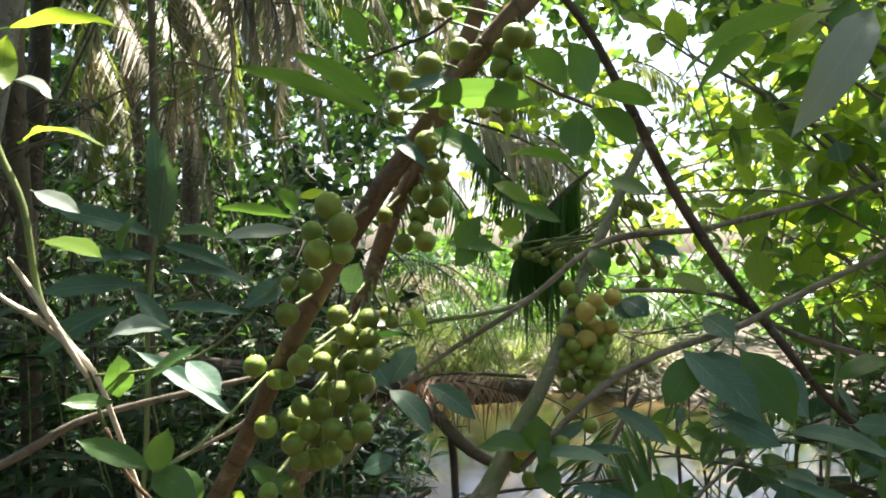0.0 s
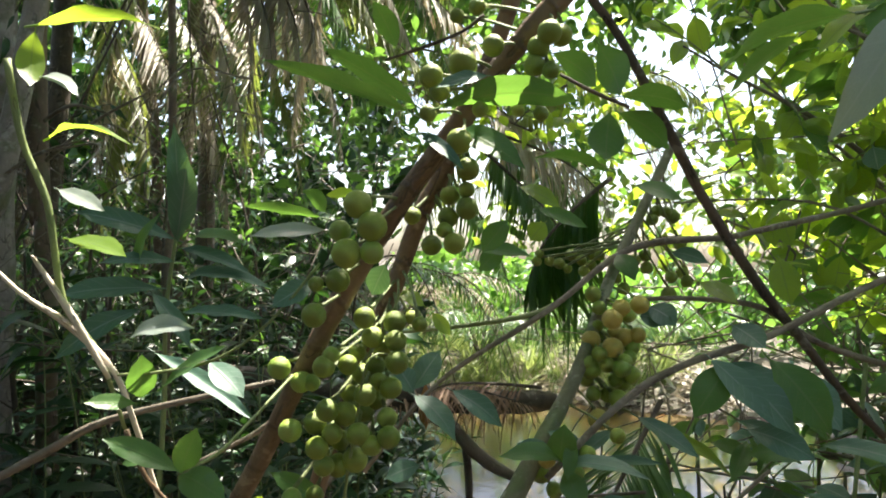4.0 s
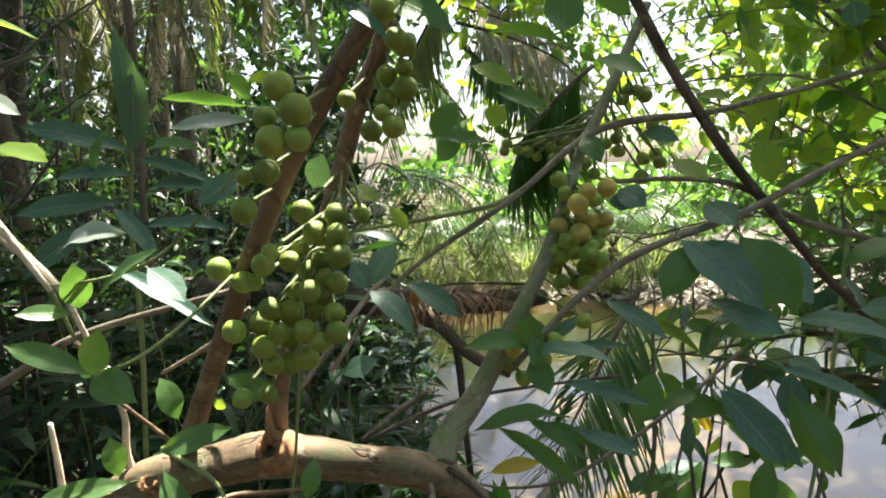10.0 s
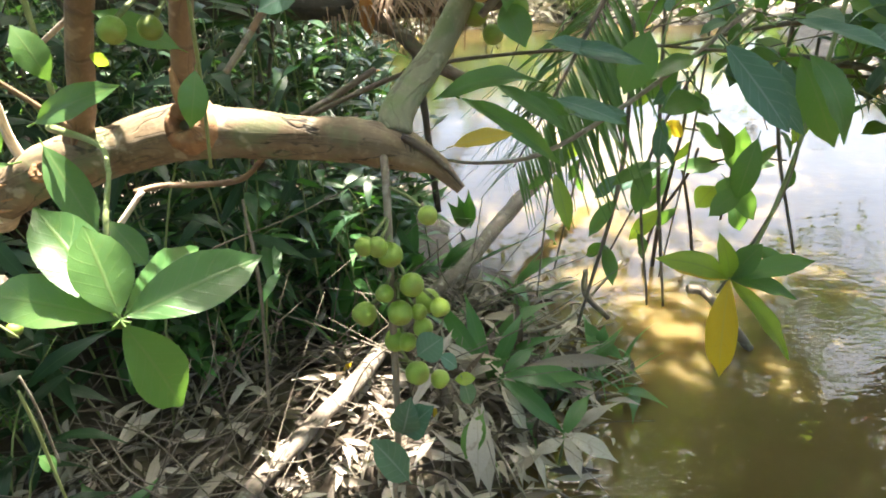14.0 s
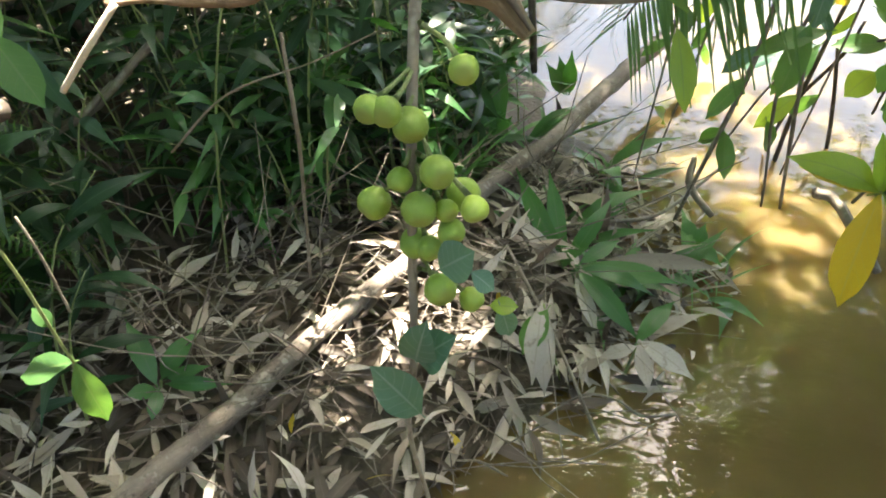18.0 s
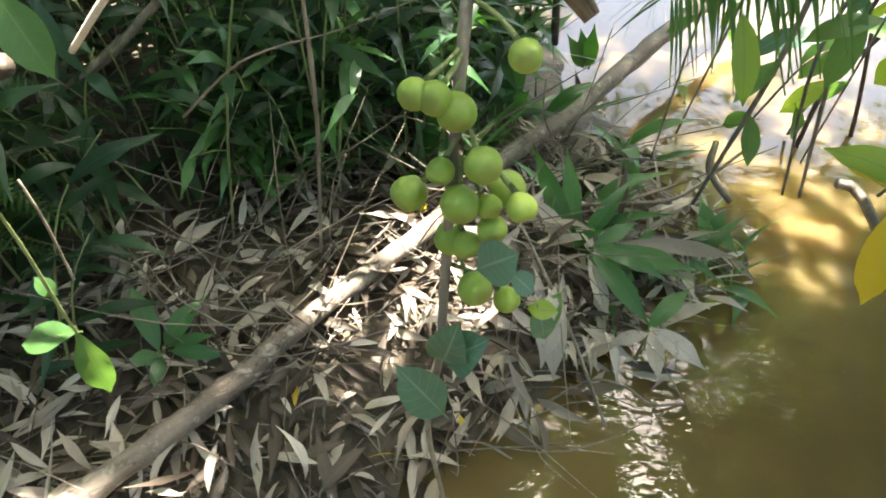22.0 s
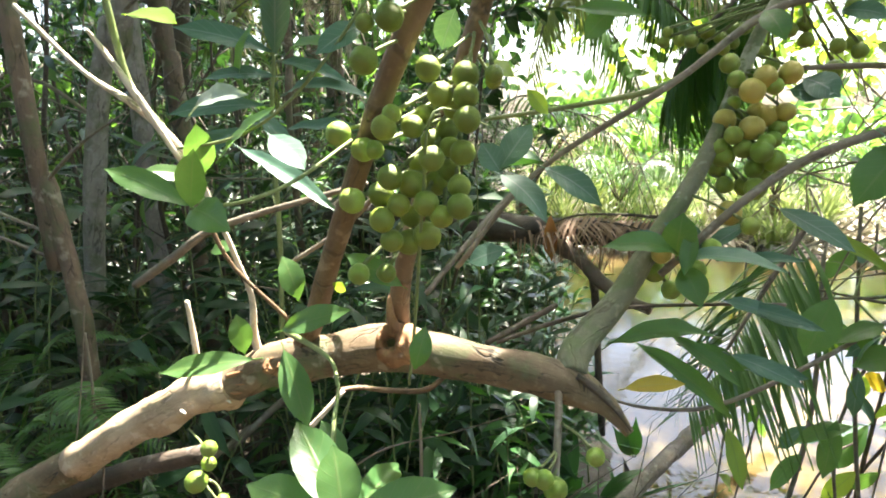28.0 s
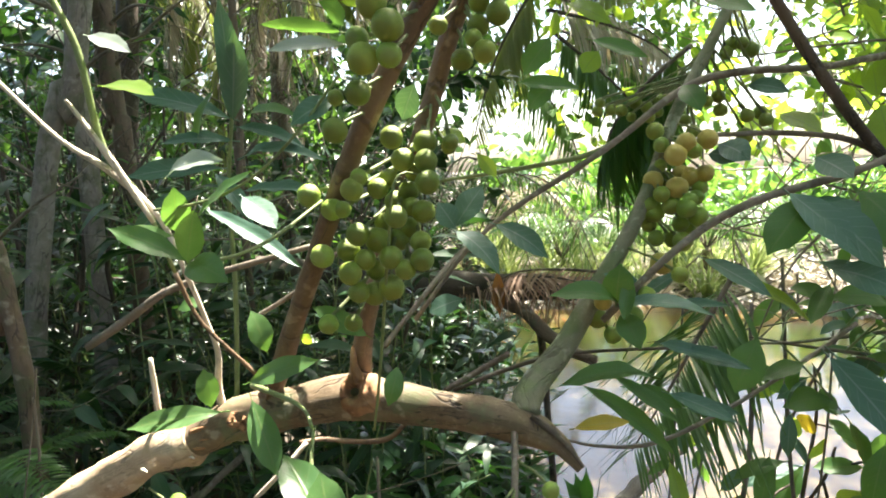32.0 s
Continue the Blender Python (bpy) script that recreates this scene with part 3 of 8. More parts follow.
def leafy_canes(name, at, n, height, leaf_len, per, shapes, leaf_material, cane, label, category, rng, spread=0.25, group="", lean=(0, 0)):
    """Upright thin canes with long leaves in two ranks, bowing at the tips."""
    th = thing(name, at, label, category, group)
    lines, blades = [], []
    for s in range(n):
        a = rng.uniform(0, 6.28)
        foot = np.array(at) + (rng.normal() * 0.1, rng.normal() * 0.1, -0.03)
        h = height * rng.uniform(0.6, 1.15)
        out = np.array((math.cos(a), math.sin(a), 0)) * spread * rng.uniform(0.2, 1) + (lean[0] * h, lean[1] * h, 0)
        pts = [foot, foot + out * 0.25 + (0, 0, h * 0.45), foot + out * 0.6 + (0, 0, h * 0.8), foot + out * 1.15 + (0, 0, h)]
        lines.append([(*p, 0.004 - 0.0009 * i) for i, p in enumerate(pts)])
        c = spline(pts, 8)
        turn = rng.uniform(0, 6.28)
        for i in range(per):
            f = 0.2 + 0.8 * (i + rng.uniform()) / per
            q = c[min(len(c) - 1, int(f * (len(c) - 1)))]
            b = turn + math.pi * i + rng.normal() * 0.5
            w = np.array((math.cos(b), math.sin(b), 0.35 + rng.normal() * 0.35))
            blades.append((rng.randint(len(shapes)), blade_matrix(q, w, rand_dir(rng, 1.6), leaf_len * rng.uniform(0.6, 1.15))))
    for ln in lines:
        tube("cane", ln, cane, th, "", 5, 3)
    tagged(crown("foliage", shapes, blades, leaf_material, th), kind="stuff")
    return th


LEAFLET = [leaf_shape(0.022, 0.5, d, 0.0, nv=5, cols=3, power=0.6, tip=0.3, twist=tw) for d, tw in ((0.15, 0.0), (0.5, 0.3), (0.9, -0.3))]


def frond(parent, pts, n, length, leaf_material, stalk_material, rng, r=0.012, hang=0.4, angle=0.9, wide=1.0):
    """A palm frond: a bowed midrib with two ranks of narrow leaflets."""
    c = spline(pts, 12)
    rib = tube("midrib", [(*p, r * (1 - 0.8 * i / (len(pts) - 1))) for i, p in enumerate(pts)], stalk_material, parent, "", 6, 6)
    blades = []
    for i in range(n):
        f = 0.12 + 0.88 * i / n
        k = f * (len(c) - 1)
        k0 = min(len(c) - 2, int(k))
        q = c[k0] + (c[k0 + 1] - c[k0]) * (k - k0)
        t = c[k0 + 1] - c[k0]
        t /= np.linalg.norm(t)
        s = np.cross(t, (0, 0, 1.0))
        s /= np.linalg.norm(s) + 1e-9
        for sg in (-1, 1):
            w = t * (1 - angle * 0.5) + s * sg * angle + np.array((0, 0, -hang + rng.normal() * 0.12))
            L = length * (0.45 + 0.55 * math.sin(math.pi * min(1, f + 0.15) ** 0.8)) * rng.uniform(0.8, 1.1)
            blades.append((rng.randint(len(LEAFLET)), blade_matrix(q, w, np.cross(s * sg, t) * sg * 0.5 + np.array((0, 0, 1.0)) + rng.normal(size=3) * 0.15, L, wide)))
    tagged(crown("foliage", LEAFLET, blades, leaf_material, parent), kind="stuff")
    return rib



def overhang(name, base, tips, leaf_len, label, rng, group="", thick=0.016, per=8, mats=(0, 0, 0, 1), twigs=7):
    """A bush whose boughs reach out from one foot to the given tips; every leaf is a part."""
    th = thing(name, base, label, "bush", group)
    base = np.array(base, float)
    for tip in tips:
        tip = np.array(tip, float)
        midp = base * 0.45 + tip * 0.55 + (0, 0, 0.25) + rng.normal(size=3) * 0.05
        c = spline([base, midp, tip], 10)
        tube("bough", [(*base, thick), (*midp, thick * 0.6), (*tip, thick * 0.2)], TWIG, th, "", 7, 7, 0.12)
        for k in range(twigs):
            f = 0.45 + 0.55 * (k + rng.uniform()) / twigs
            p = c[min(len(c) - 1, int(f * (len(c) - 1)))]
            d = rand_dir(rng, 0.2)
            e = p + d * rng.uniform(0.12, 0.3)
            tube("twig", [(*p, thick * 0.22), (*((p + e) / 2 + (0, 0, 0.01)), thick * 0.17), (*e, thick * 0.08)], GREEN_TWIG, th, "", 5, 3)
            for i in range(per):
                g = (i + 0.6) / per
                w = d * 0.6 + rand_dir(rng, -0.15) * 0.9
                m = blade_matrix(p + (e - p) * (0.2 + 0.8 * g), w, rand_dir(rng, 1.5), leaf_len * rng.uniform(0.6, 1.15), rng.uniform(0.85, 1.15))
                put("leaf", FIG_MESH[mats[rng.randint(len(mats))]][rng.randint(4)], th, "", Matrix(m.tolist()))
    return th


def fern(at, n, length, rng, rise=1.0):
    """A fern: bowed fronds of small leaflets from one crown."""
    th = thing("fern", at, "small bright green fern on the bank", "fern", "ferns on the bank")
    for i in range(n):
        a = rng.uniform(0, 6.28)
        d = np.array((math.cos(a), math.sin(a), 0))
        L = length * rng.uniform(0.7, 1.15)
        o = np.array(at, float)
        pts = [o, o + d * L * 0.3 + (0, 0, 0.45 * L * rise), o + d * L * 0.65 + (0, 0, 0.5 * L * rise), o + d * L + (0, 0, (0.5 * rise - 0.25) * L)]
        c = spline(pts, 17)
        tube("midrib", [(*p, 0.0018 - 0.0005 * k) for k, p in enumerate(pts)], GREEN_TWIG, th, "", 4, 4)
        bl = []
        for k in range(3, len(c) - 1):
            t = c[k + 1] - c[k]
            t /= np.linalg.norm(t)
            s = np.cross(t, (0, 0, 1.0))
            for sg in (-1, 1):
                bl.append((0, blade_matrix(c[k], s * sg + 0.35 * t, (0, 0, 1.0) + rng.normal(size=3) * 0.2, 0.13 * L * math.sin(math.pi * (0.15 + 0.8 * k / len(c))), 1.0)))
        tagged(crown("foliage", LANCE, bl, FERN_LEAF, th), kind="stuff")
    return th




# ---- ground and water ----
WATER_Z = -0.1
SHORE_Y = (-6.0, 0.0, 1.0, 1.15, 1.3, 1.45, 1.6, 1.8, 2.2, 3.1, 4.5, 6.0, 7.5, 9.0)
SHORE_X = (-0.5, -0.42, -0.19, -0.03, 0.1, 0.23, 0.3, 0.42, 0.36, 0.05, -0.35, -0.6, -0.4, 0.2)


def land(x, y):
    """Height of the ground: a mud bank on the left, the pond, banks far off and to the right."""
    d = np.interp(y, SHORE_Y, SHORE_X) - x
    if y > 6.9:
        d = max(d, 0.9 * (y - 7.3 - 0.25 * math.sin(x * 1.3)))
    d = max(d, 0.8 * (x - 3.4 - 0.3 * math.sin(y)), -0.8 * (y + 3.0))
    h = WATER_Z + (0.16 * d if d < 0.5 else 0.08 + 0.1 * (d - 0.5) if d < 4 else 0.43 + 0.01 * (d - 4))
    h = max(h, WATER_Z - 0.45)
    bumps = 0.03 * noise.noise(Vector((x * 3.1, y * 3.1, 0))) + 0.012 * noise.noise(Vector((x * 11, y * 11, 4)))
    return h + bumps


def axis_steps(lo, hi, fine):
    a, v = [], lo
    while v < hi:
        a.append(v)
        v += fine
    far = [1.0, 2.5, 5, 10, 20, 45, 100, 250]
    return [lo - f for f in far[::-1]] + a + [hi] + [hi + f for f in far]


_xs, _ys = axis_steps(-4, 4, 0.06), axis_steps(-2, 9, 0.07)
_V = [(x, y, land(x, y)) for y in _ys for x in _xs]
_w = len(_xs)
_F = [[j * _w + i, j * _w + i + 1, (j + 1) * _w + i + 1, (j + 1) * _w + i] for j in range(len(_ys) - 1) for i in range(_w - 1)]
tagged(put("ground", mesh_of("ground", _V, _F, None, MUD)), "dark wet mud bank under leaf litter", "ground", kind="structure")
_xs, _ys = np.linspace(-2.5, 4.5, 60), np.linspace(-3.5, 9.2, 90)
_V = [(x, y, WATER_Z + 0.0012 * noise.noise(Vector((x * 3, y * 3, 9)))) for y in _ys for x in _xs]
_F = [[j * 60 + i, j * 60 + i + 1, (j + 1) * 60 + i + 1, (j + 1) * 60 + i] for j in range(89) for i in range(59)]
tagged(put("water", mesh_of("water", _V, _F, None, WATER)), "still brown muddy water of a shaded pond", "water", kind="structure")


# ---- the fig tree ----
fig_tree = thing("fig_tree", (-1.3, 1.05, 0.1), "leaning wild fig tree, green figs clustered on bare brown stems", "tree")
tube('limb', [(-1.750, 1.150, -0.020, 0.0539), (-1.400, 1.080, 0.340, 0.0395), (-1.084, 1.000, 0.633, 0.0341), (-0.846, 0.980, 0.792, 0.0305), (-0.678, 0.950, 0.900, 0.0279), (-0.548, 0.925, 0.971, 0.0265), (-0.483, 0.910, 1.003, 0.0279), (-0.444, 0.905, 1.020, 0.0270), (-0.405, 0.900, 1.042, 0.0296), (-0.363, 0.892, 1.055, 0.0315), (-0.294, 0.885, 1.073, 0.0278), (-0.236, 0.880, 1.088, 0.0292), (-0.197, 0.880, 1.092, 0.0300), (-0.158, 0.875, 1.089, 0.0278), (-0.084, 0.867, 1.084, 0.0237), (-0.038, 0.860, 1.081, 0.0229), (0.004, 0.853, 1.074, 0.0229), (0.025, 0.850, 1.068, 0.0207), (0.041, 0.843, 1.062, 0.0166), (0.057, 0.835, 1.056, 0.0119), (0.072, 0.827, 1.042, 0.0081), (0.082, 0.822, 1.032, 0.0061)], BARK_TAN, fig_tree, 'tan mossy limb with cracked bark', 16, 7, 0.16)
tube('stem', [(-0.353, 0.888, 1.058, 0.0163), (-0.318, 0.875, 1.118, 0.0140), (-0.253, 0.800, 1.225, 0.0120), (-0.190, 0.745, 1.345, 0.0116), (-0.141, 0.710, 1.433, 0.0114), (-0.080, 0.700, 1.538, 0.0113), (-0.037, 0.690, 1.598, 0.0113), (0.021, 0.680, 1.680, 0.0114), (0.084, 0.670, 1.753, 0.0116), (0.190, 0.650, 1.870, 0.0116)], BARK_BROWN, fig_tree, 'reddish-brown ringed stem', 14, 8, 0.10)
tube('stem', [(-0.195, 0.880, 1.101, 0.0194), (-0.203, 0.882, 1.125, 0.0149), (-0.172, 0.840, 1.239, 0.0112), (-0.090, 0.800, 1.454, 0.0105), (-0.057, 0.780, 1.544, 0.0105), (-0.033, 0.770, 1.590, 0.0103), (0.028, 0.760, 1.748, 0.0102), (0.060, 0.750, 1.860, 0.0097)], BARK_BROWN, fig_tree, 'brown ringed stem', 12, 8, 0.10)
tube('stem', [(0.015, 0.855, 1.083, 0.0173), (0.020, 0.880, 1.105, 0.0189), (0.065, 0.930, 1.156, 0.0156), (0.120, 0.980, 1.240, 0.0133), (0.162, 1.020, 1.307, 0.0106), (0.196, 1.050, 1.386, 0.0096), (0.233, 1.090, 1.475, 0.0093), (0.290, 1.135, 1.580, 0.0086), (0.360, 1.180, 1.720, 0.0080)], BARK_GREEN, fig_tree, 'grey-green mossy stem', 14, 8, 0.12)
tube('stem', [(0.000, 0.855, 1.075, 0.0046), (0.005, 0.800, 1.053, 0.0042), (0.004, 0.765, 0.971, 0.0040), (0.001, 0.755, 0.876, 0.0038), (-0.004, 0.750, 0.750, 0.0034), (-0.014, 0.745, 0.647, 0.0030), (0.003, 0.740, 0.511, 0.0027)], TWIG, fig_tree, 'thin hanging fruiting stem', 8, 6, 0.15)
fig(fig_tree, (-0.111, 0.644, 1.537), 0.0144, (-0.47, -1.03, -0.82), 0, (-0.073, 0.698, 1.548))
fig(fig_tree, (-0.096, 0.640, 1.516), 0.0153, (-0.24, -1.06, -0.52), 0, (-0.077, 0.699, 1.542))
fig(fig_tree, (-0.132, 0.667, 1.512), 0.0115, (-0.62, -1.47, -0.58), 1, (-0.090, 0.702, 1.521))
fig(fig_tree, (-0.121, 0.645, 1.489), 0.0150, (-0.45, -1.23, -0.94), 0, (-0.096, 0.703, 1.510))
fig(fig_tree, (-0.096, 0.644, 1.491), 0.0121, (0.37, -1.82, -0.65), 1, (-0.089, 0.701, 1.522))
fig(fig_tree, (-0.133, 0.667, 1.462), 0.0126, (-0.40, -1.09, -0.70), 0, (-0.112, 0.705, 1.483))
fig(fig_tree, (-0.154, 0.664, 1.458), 0.0081, (0.07, -1.63, -0.83), 0, (-0.119, 0.706, 1.471))
fig(fig_tree, (-0.154, 0.659, 1.427), 0.0126, (-0.08, -1.55, -0.86), 0, (-0.132, 0.708, 1.449))
fig(fig_tree, (-0.065, 0.729, 1.533), 0.0099, (0.14, -1.01, -0.67), 0, (-0.047, 0.776, 1.564))
fig(fig_tree, (-0.005, 0.732, 1.586), 0.0130, (0.56, -1.09, -1.04), 0, (-0.020, 0.768, 1.624))
fig(fig_tree, (-0.025, 0.745, 1.558), 0.0113, (0.20, -1.52, -1.23), 0, (-0.032, 0.770, 1.592))
fig(fig_tree, (-0.005, 0.734, 1.543), 0.0130, (0.09, -1.13, -1.19), 0, (-0.033, 0.770, 1.590))
fig(fig_tree, (-0.026, 0.743, 1.533), 0.0119, (-0.14, -0.77, -1.03), 0, (-0.040, 0.773, 1.577))
fig(fig_tree, (-0.018, 0.721, 1.504), 0.0121, (0.29, -1.30, -1.10), 0, (-0.048, 0.776, 1.562))
fig(fig_tree, (-0.044, 0.750, 1.502), 0.0120, (0.15, -0.92, -1.27), 0, (-0.056, 0.780, 1.545))
fig(fig_tree, (-0.006, 0.735, 1.564), 0.0093, (0.20, -1.02, -0.92), 0, (-0.027, 0.769, 1.604))
fig(fig_tree, (-0.029, 0.723, 1.518), 0.0091, (0.54, -1.37, -1.26), 1, (-0.045, 0.775, 1.567))
fig(fig_tree, (-0.052, 0.712, 1.416), 0.0085, (0.48, -1.13, -0.77), 0, (-0.082, 0.795, 1.476))
fig(fig_tree, (-0.014, 0.634, 1.599), 0.0127, (-0.27, -1.25, -1.02), 0, (-0.012, 0.686, 1.634))
fig(fig_tree, (-0.020, 0.745, 1.800), 0.0113, (-0.39, 0.13, 0.02), 0, (0.073, 0.672, 1.740))
fig(fig_tree, (-0.022, 0.745, 1.761), 0.0085, (-0.32, -0.59, -0.25), 0, (0.053, 0.675, 1.717))
fig(fig_tree, (-0.000, 0.745, 1.772), 0.0099, (-0.68, 0.25, 0.01), 0, (0.067, 0.673, 1.734))
fig(fig_tree, (-0.044, 0.656, 1.667), 0.0124, (-0.32, -1.00, -0.49), 0, (0.009, 0.682, 1.663))
fig(fig_tree, (-0.035, 0.658, 1.652), 0.0101, (-0.89, -0.97, -0.70), 0, (0.005, 0.683, 1.657))
fig(fig_tree, (-0.013, 0.630, 1.673), 0.0135, (-0.07, -1.27, -0.82), 0, (0.021, 0.680, 1.680))
fig(fig_tree, (-0.044, 0.625, 1.623), 0.0085, (-0.63, -1.02, -0.50), 0, (-0.010, 0.685, 1.636))
fig(fig_tree, (0.016, 0.640, 1.693), 0.0111, (-0.79, -1.16, -0.53), 0, (0.043, 0.677, 1.705))
fig(fig_tree, (0.060, 0.642, 1.693), 0.0112, (-0.41, -1.01, -1.44), 0, (0.061, 0.674, 1.726))
fig(fig_tree, (0.069, 0.632, 1.704), 0.0122, (-0.40, -1.47, -1.53), 0, (0.071, 0.672, 1.738))
fig(fig_tree, (0.057, 0.645, 1.676), 0.0111, (0.45, -0.99, -1.45), 0, (0.051, 0.675, 1.715))
fig(fig_tree, (0.082, 0.646, 1.706), 0.0113, (-0.10, -1.38, -1.13), 0, (0.076, 0.671, 1.744))
fig(fig_tree, (0.064, 0.644, 1.629), 0.0076, (0.21, -0.85, -1.47), 0, (0.031, 0.678, 1.692))
fig(fig_tree, (0.042, 0.642, 1.631), 0.0065, (0.50, -0.96, -0.98), 0, (0.023, 0.680, 1.682))
fig(fig_tree, (-0.005, 0.645, 1.575), 0.0107, (-0.00, -0.85, -1.22), 0, (-0.021, 0.687, 1.621))
fig(fig_tree, (0.071, 0.633, 1.668), 0.0082, (0.44, -0.98, -1.40), 0, (0.054, 0.675, 1.718))
fig(fig_tree, (0.005, 0.627, 1.628), 0.0079, (-0.00, -1.79, -0.82), 0, (0.008, 0.682, 1.662))
fig(fig_tree, (-0.111, 0.707, 1.422), 0.0121, (0.13, -1.80, -0.49), 0, (-0.087, 0.798, 1.463))
fig(fig_tree, (-0.103, 0.719, 1.400), 0.0123, (-0.28, -1.44, -0.89), 0, (-0.094, 0.802, 1.442))
fig(fig_tree, (-0.080, 0.723, 1.417), 0.0129, (0.53, -1.76, -0.87), 0, (-0.086, 0.797, 1.466))
fig(fig_tree, (-0.077, 0.710, 1.398), 0.0121, (0.46, -1.56, -0.65), 0, (-0.091, 0.801, 1.450))
fig(fig_tree, (-0.074, 0.700, 1.377), 0.0126, (0.30, -1.70, -0.58), 0, (-0.097, 0.804, 1.435))
fig(fig_tree, (-0.082, 0.717, 1.347), 0.0124, (0.60, -1.19, -0.48), 0, (-0.109, 0.809, 1.404))
fig(fig_tree, (-0.106, 0.695, 1.343), 0.0121, (0.60, -1.86, -0.45), 0, (-0.112, 0.811, 1.397))
fig(fig_tree, (-0.150, 0.694, 1.371), 0.0121, (-0.31, -1.79, -0.21), 0, (-0.108, 0.809, 1.406))
fig(fig_tree, (-0.179, 0.716, 1.350), 0.0120, (-0.58, -1.01, -0.48), 1, (-0.120, 0.815, 1.376))
fig(fig_tree, (-0.202, 0.712, 1.365), 0.0127, (0.11, -1.53, -0.56), 1, (-0.118, 0.813, 1.382))
fig(fig_tree, (-0.183, 0.692, 1.304), 0.0125, (-0.37, -1.78, -0.14), 1, (-0.134, 0.821, 1.339))
fig(fig_tree, (-0.143, 0.696, 1.383), 0.0091, (0.19, -1.71, -0.30), 1, (-0.104, 0.807, 1.419))
fig(fig_tree, (-0.128, 0.712, 1.371), 0.0111, (-0.19, -1.78, -0.47), 0, (-0.107, 0.808, 1.411))
fig(fig_tree, (-0.102, 0.740, 1.367), 0.0115, (0.45, -1.25, -0.62), 0, (-0.106, 0.808, 1.411))
fig(fig_tree, (-0.117, 0.740, 1.357), 0.0115, (0.09, -1.39, -1.01), 0, (-0.111, 0.810, 1.398))
fig(fig_tree, (-0.145, 0.693, 1.326), 0.0123, (0.03, -1.53, -0.31), 0, (-0.122, 0.816, 1.370))
fig(fig_tree, (-0.130, 0.714, 1.318), 0.0138, (-0.07, -1.13, -0.52), 0, (-0.124, 0.817, 1.365))
fig(fig_tree, (-0.161, 0.711, 1.308), 0.0127, (0.14, -1.02, -0.44), 0, (-0.131, 0.820, 1.347))
fig(fig_tree, (-0.155, 0.695, 1.286), 0.0125, (-0.03, -1.48, -0.33), 0, (-0.136, 0.823, 1.333))
fig(fig_tree, (-0.141, 0.703, 1.299), 0.0113, (0.03, -1.22, -0.34), 0, (-0.131, 0.820, 1.347))
fig(fig_tree, (-0.112, 0.695, 1.302), 0.0123, (0.25, -1.10, -0.46), 0, (-0.126, 0.817, 1.360))
fig(fig_tree, (-0.084, 0.710, 1.317), 0.0111, (0.60, -1.32, -0.52), 0, (-0.118, 0.814, 1.379))
fig(fig_tree, (-0.080, 0.694, 1.300), 0.0122, (0.13, -1.71, -0.66), 0, (-0.122, 0.816, 1.369))
fig(fig_tree, (-0.119, 0.722, 1.267), 0.0142, (0.50, -1.33, -0.84), 0, (-0.140, 0.824, 1.324))
fig(fig_tree, (-0.138, 0.723, 1.260), 0.0130, (-0.15, -1.14, -0.67), 0, (-0.144, 0.826, 1.312))
fig(fig_tree, (-0.149, 0.704, 1.265), 0.0114, (0.45, -1.47, -0.40), 0, (-0.143, 0.826, 1.315))
fig(fig_tree, (-0.114, 0.740, 1.316), 0.0129, (-0.01, -0.97, -0.78), 0, (-0.124, 0.817, 1.364))
fig(fig_tree, (-0.101, 0.740, 1.329), 0.0116, (0.44, -1.36, -0.75), 0, (-0.118, 0.814, 1.379))
fig(fig_tree, (-0.180, 0.695, 1.233), 0.0109, (0.28, -1.22, -0.62), 1, (-0.157, 0.832, 1.280))
fig(fig_tree, (-0.161, 0.720, 1.229), 0.0099, (0.34, -1.82, -0.27), 0, (-0.157, 0.833, 1.278))
fig(fig_tree, (-0.167, 0.714, 1.350), 0.0094, (0.13, -1.25, -0.57), 1, (-0.118, 0.814, 1.380))
fig(fig_tree, (-0.096, 0.725, 1.352), 0.0100, (0.49, -1.24, -0.58), 0, (-0.109, 0.810, 1.403))
fig(fig_tree, (-0.130, 0.740, 1.335), 0.0103, (0.02, -1.52, -0.87), 0, (-0.120, 0.815, 1.375))
fig(fig_tree, (-0.139, 0.740, 1.283), 0.0118, (0.07, -1.64, -0.47), 0, (-0.138, 0.823, 1.328))
fig(fig_tree, (-0.098, 0.697, 1.290), 0.0111, (-0.06, -1.05, -0.53), 0, (-0.128, 0.819, 1.354))
fig(fig_tree, (-0.093, 0.730, 1.387), 0.0100, (0.43, -1.13, -0.88), 0, (-0.098, 0.804, 1.433))
fig(fig_tree, (-0.121, 0.730, 1.382), 0.0101, (-0.14, -1.50, -0.60), 0, (-0.103, 0.806, 1.419))
fig(fig_tree, (0.231, 1.014, 1.421), 0.0144, (0.43, -1.41, -0.82), 2, (0.215, 1.071, 1.432))
fig(fig_tree, (0.264, 1.036, 1.426), 0.0148, (0.20, -1.12, -1.09), 2, (0.224, 1.080, 1.453))
fig(fig_tree, (0.217, 1.011, 1.405), 0.0159, (0.18, -1.91, -0.45), 2, (0.208, 1.063, 1.415))
fig(fig_tree, (0.192, 1.042, 1.370), 0.0147, (-0.66, -1.48, -1.08), 2, (0.199, 1.053, 1.392))
fig(fig_tree, (0.223, 1.030, 1.359), 0.0162, (0.64, -1.18, -0.82), 2, (0.198, 1.052, 1.390))
fig(fig_tree, (0.246, 1.049, 1.374), 0.0149, (0.58, -0.59, -0.90), 2, (0.208, 1.063, 1.414))
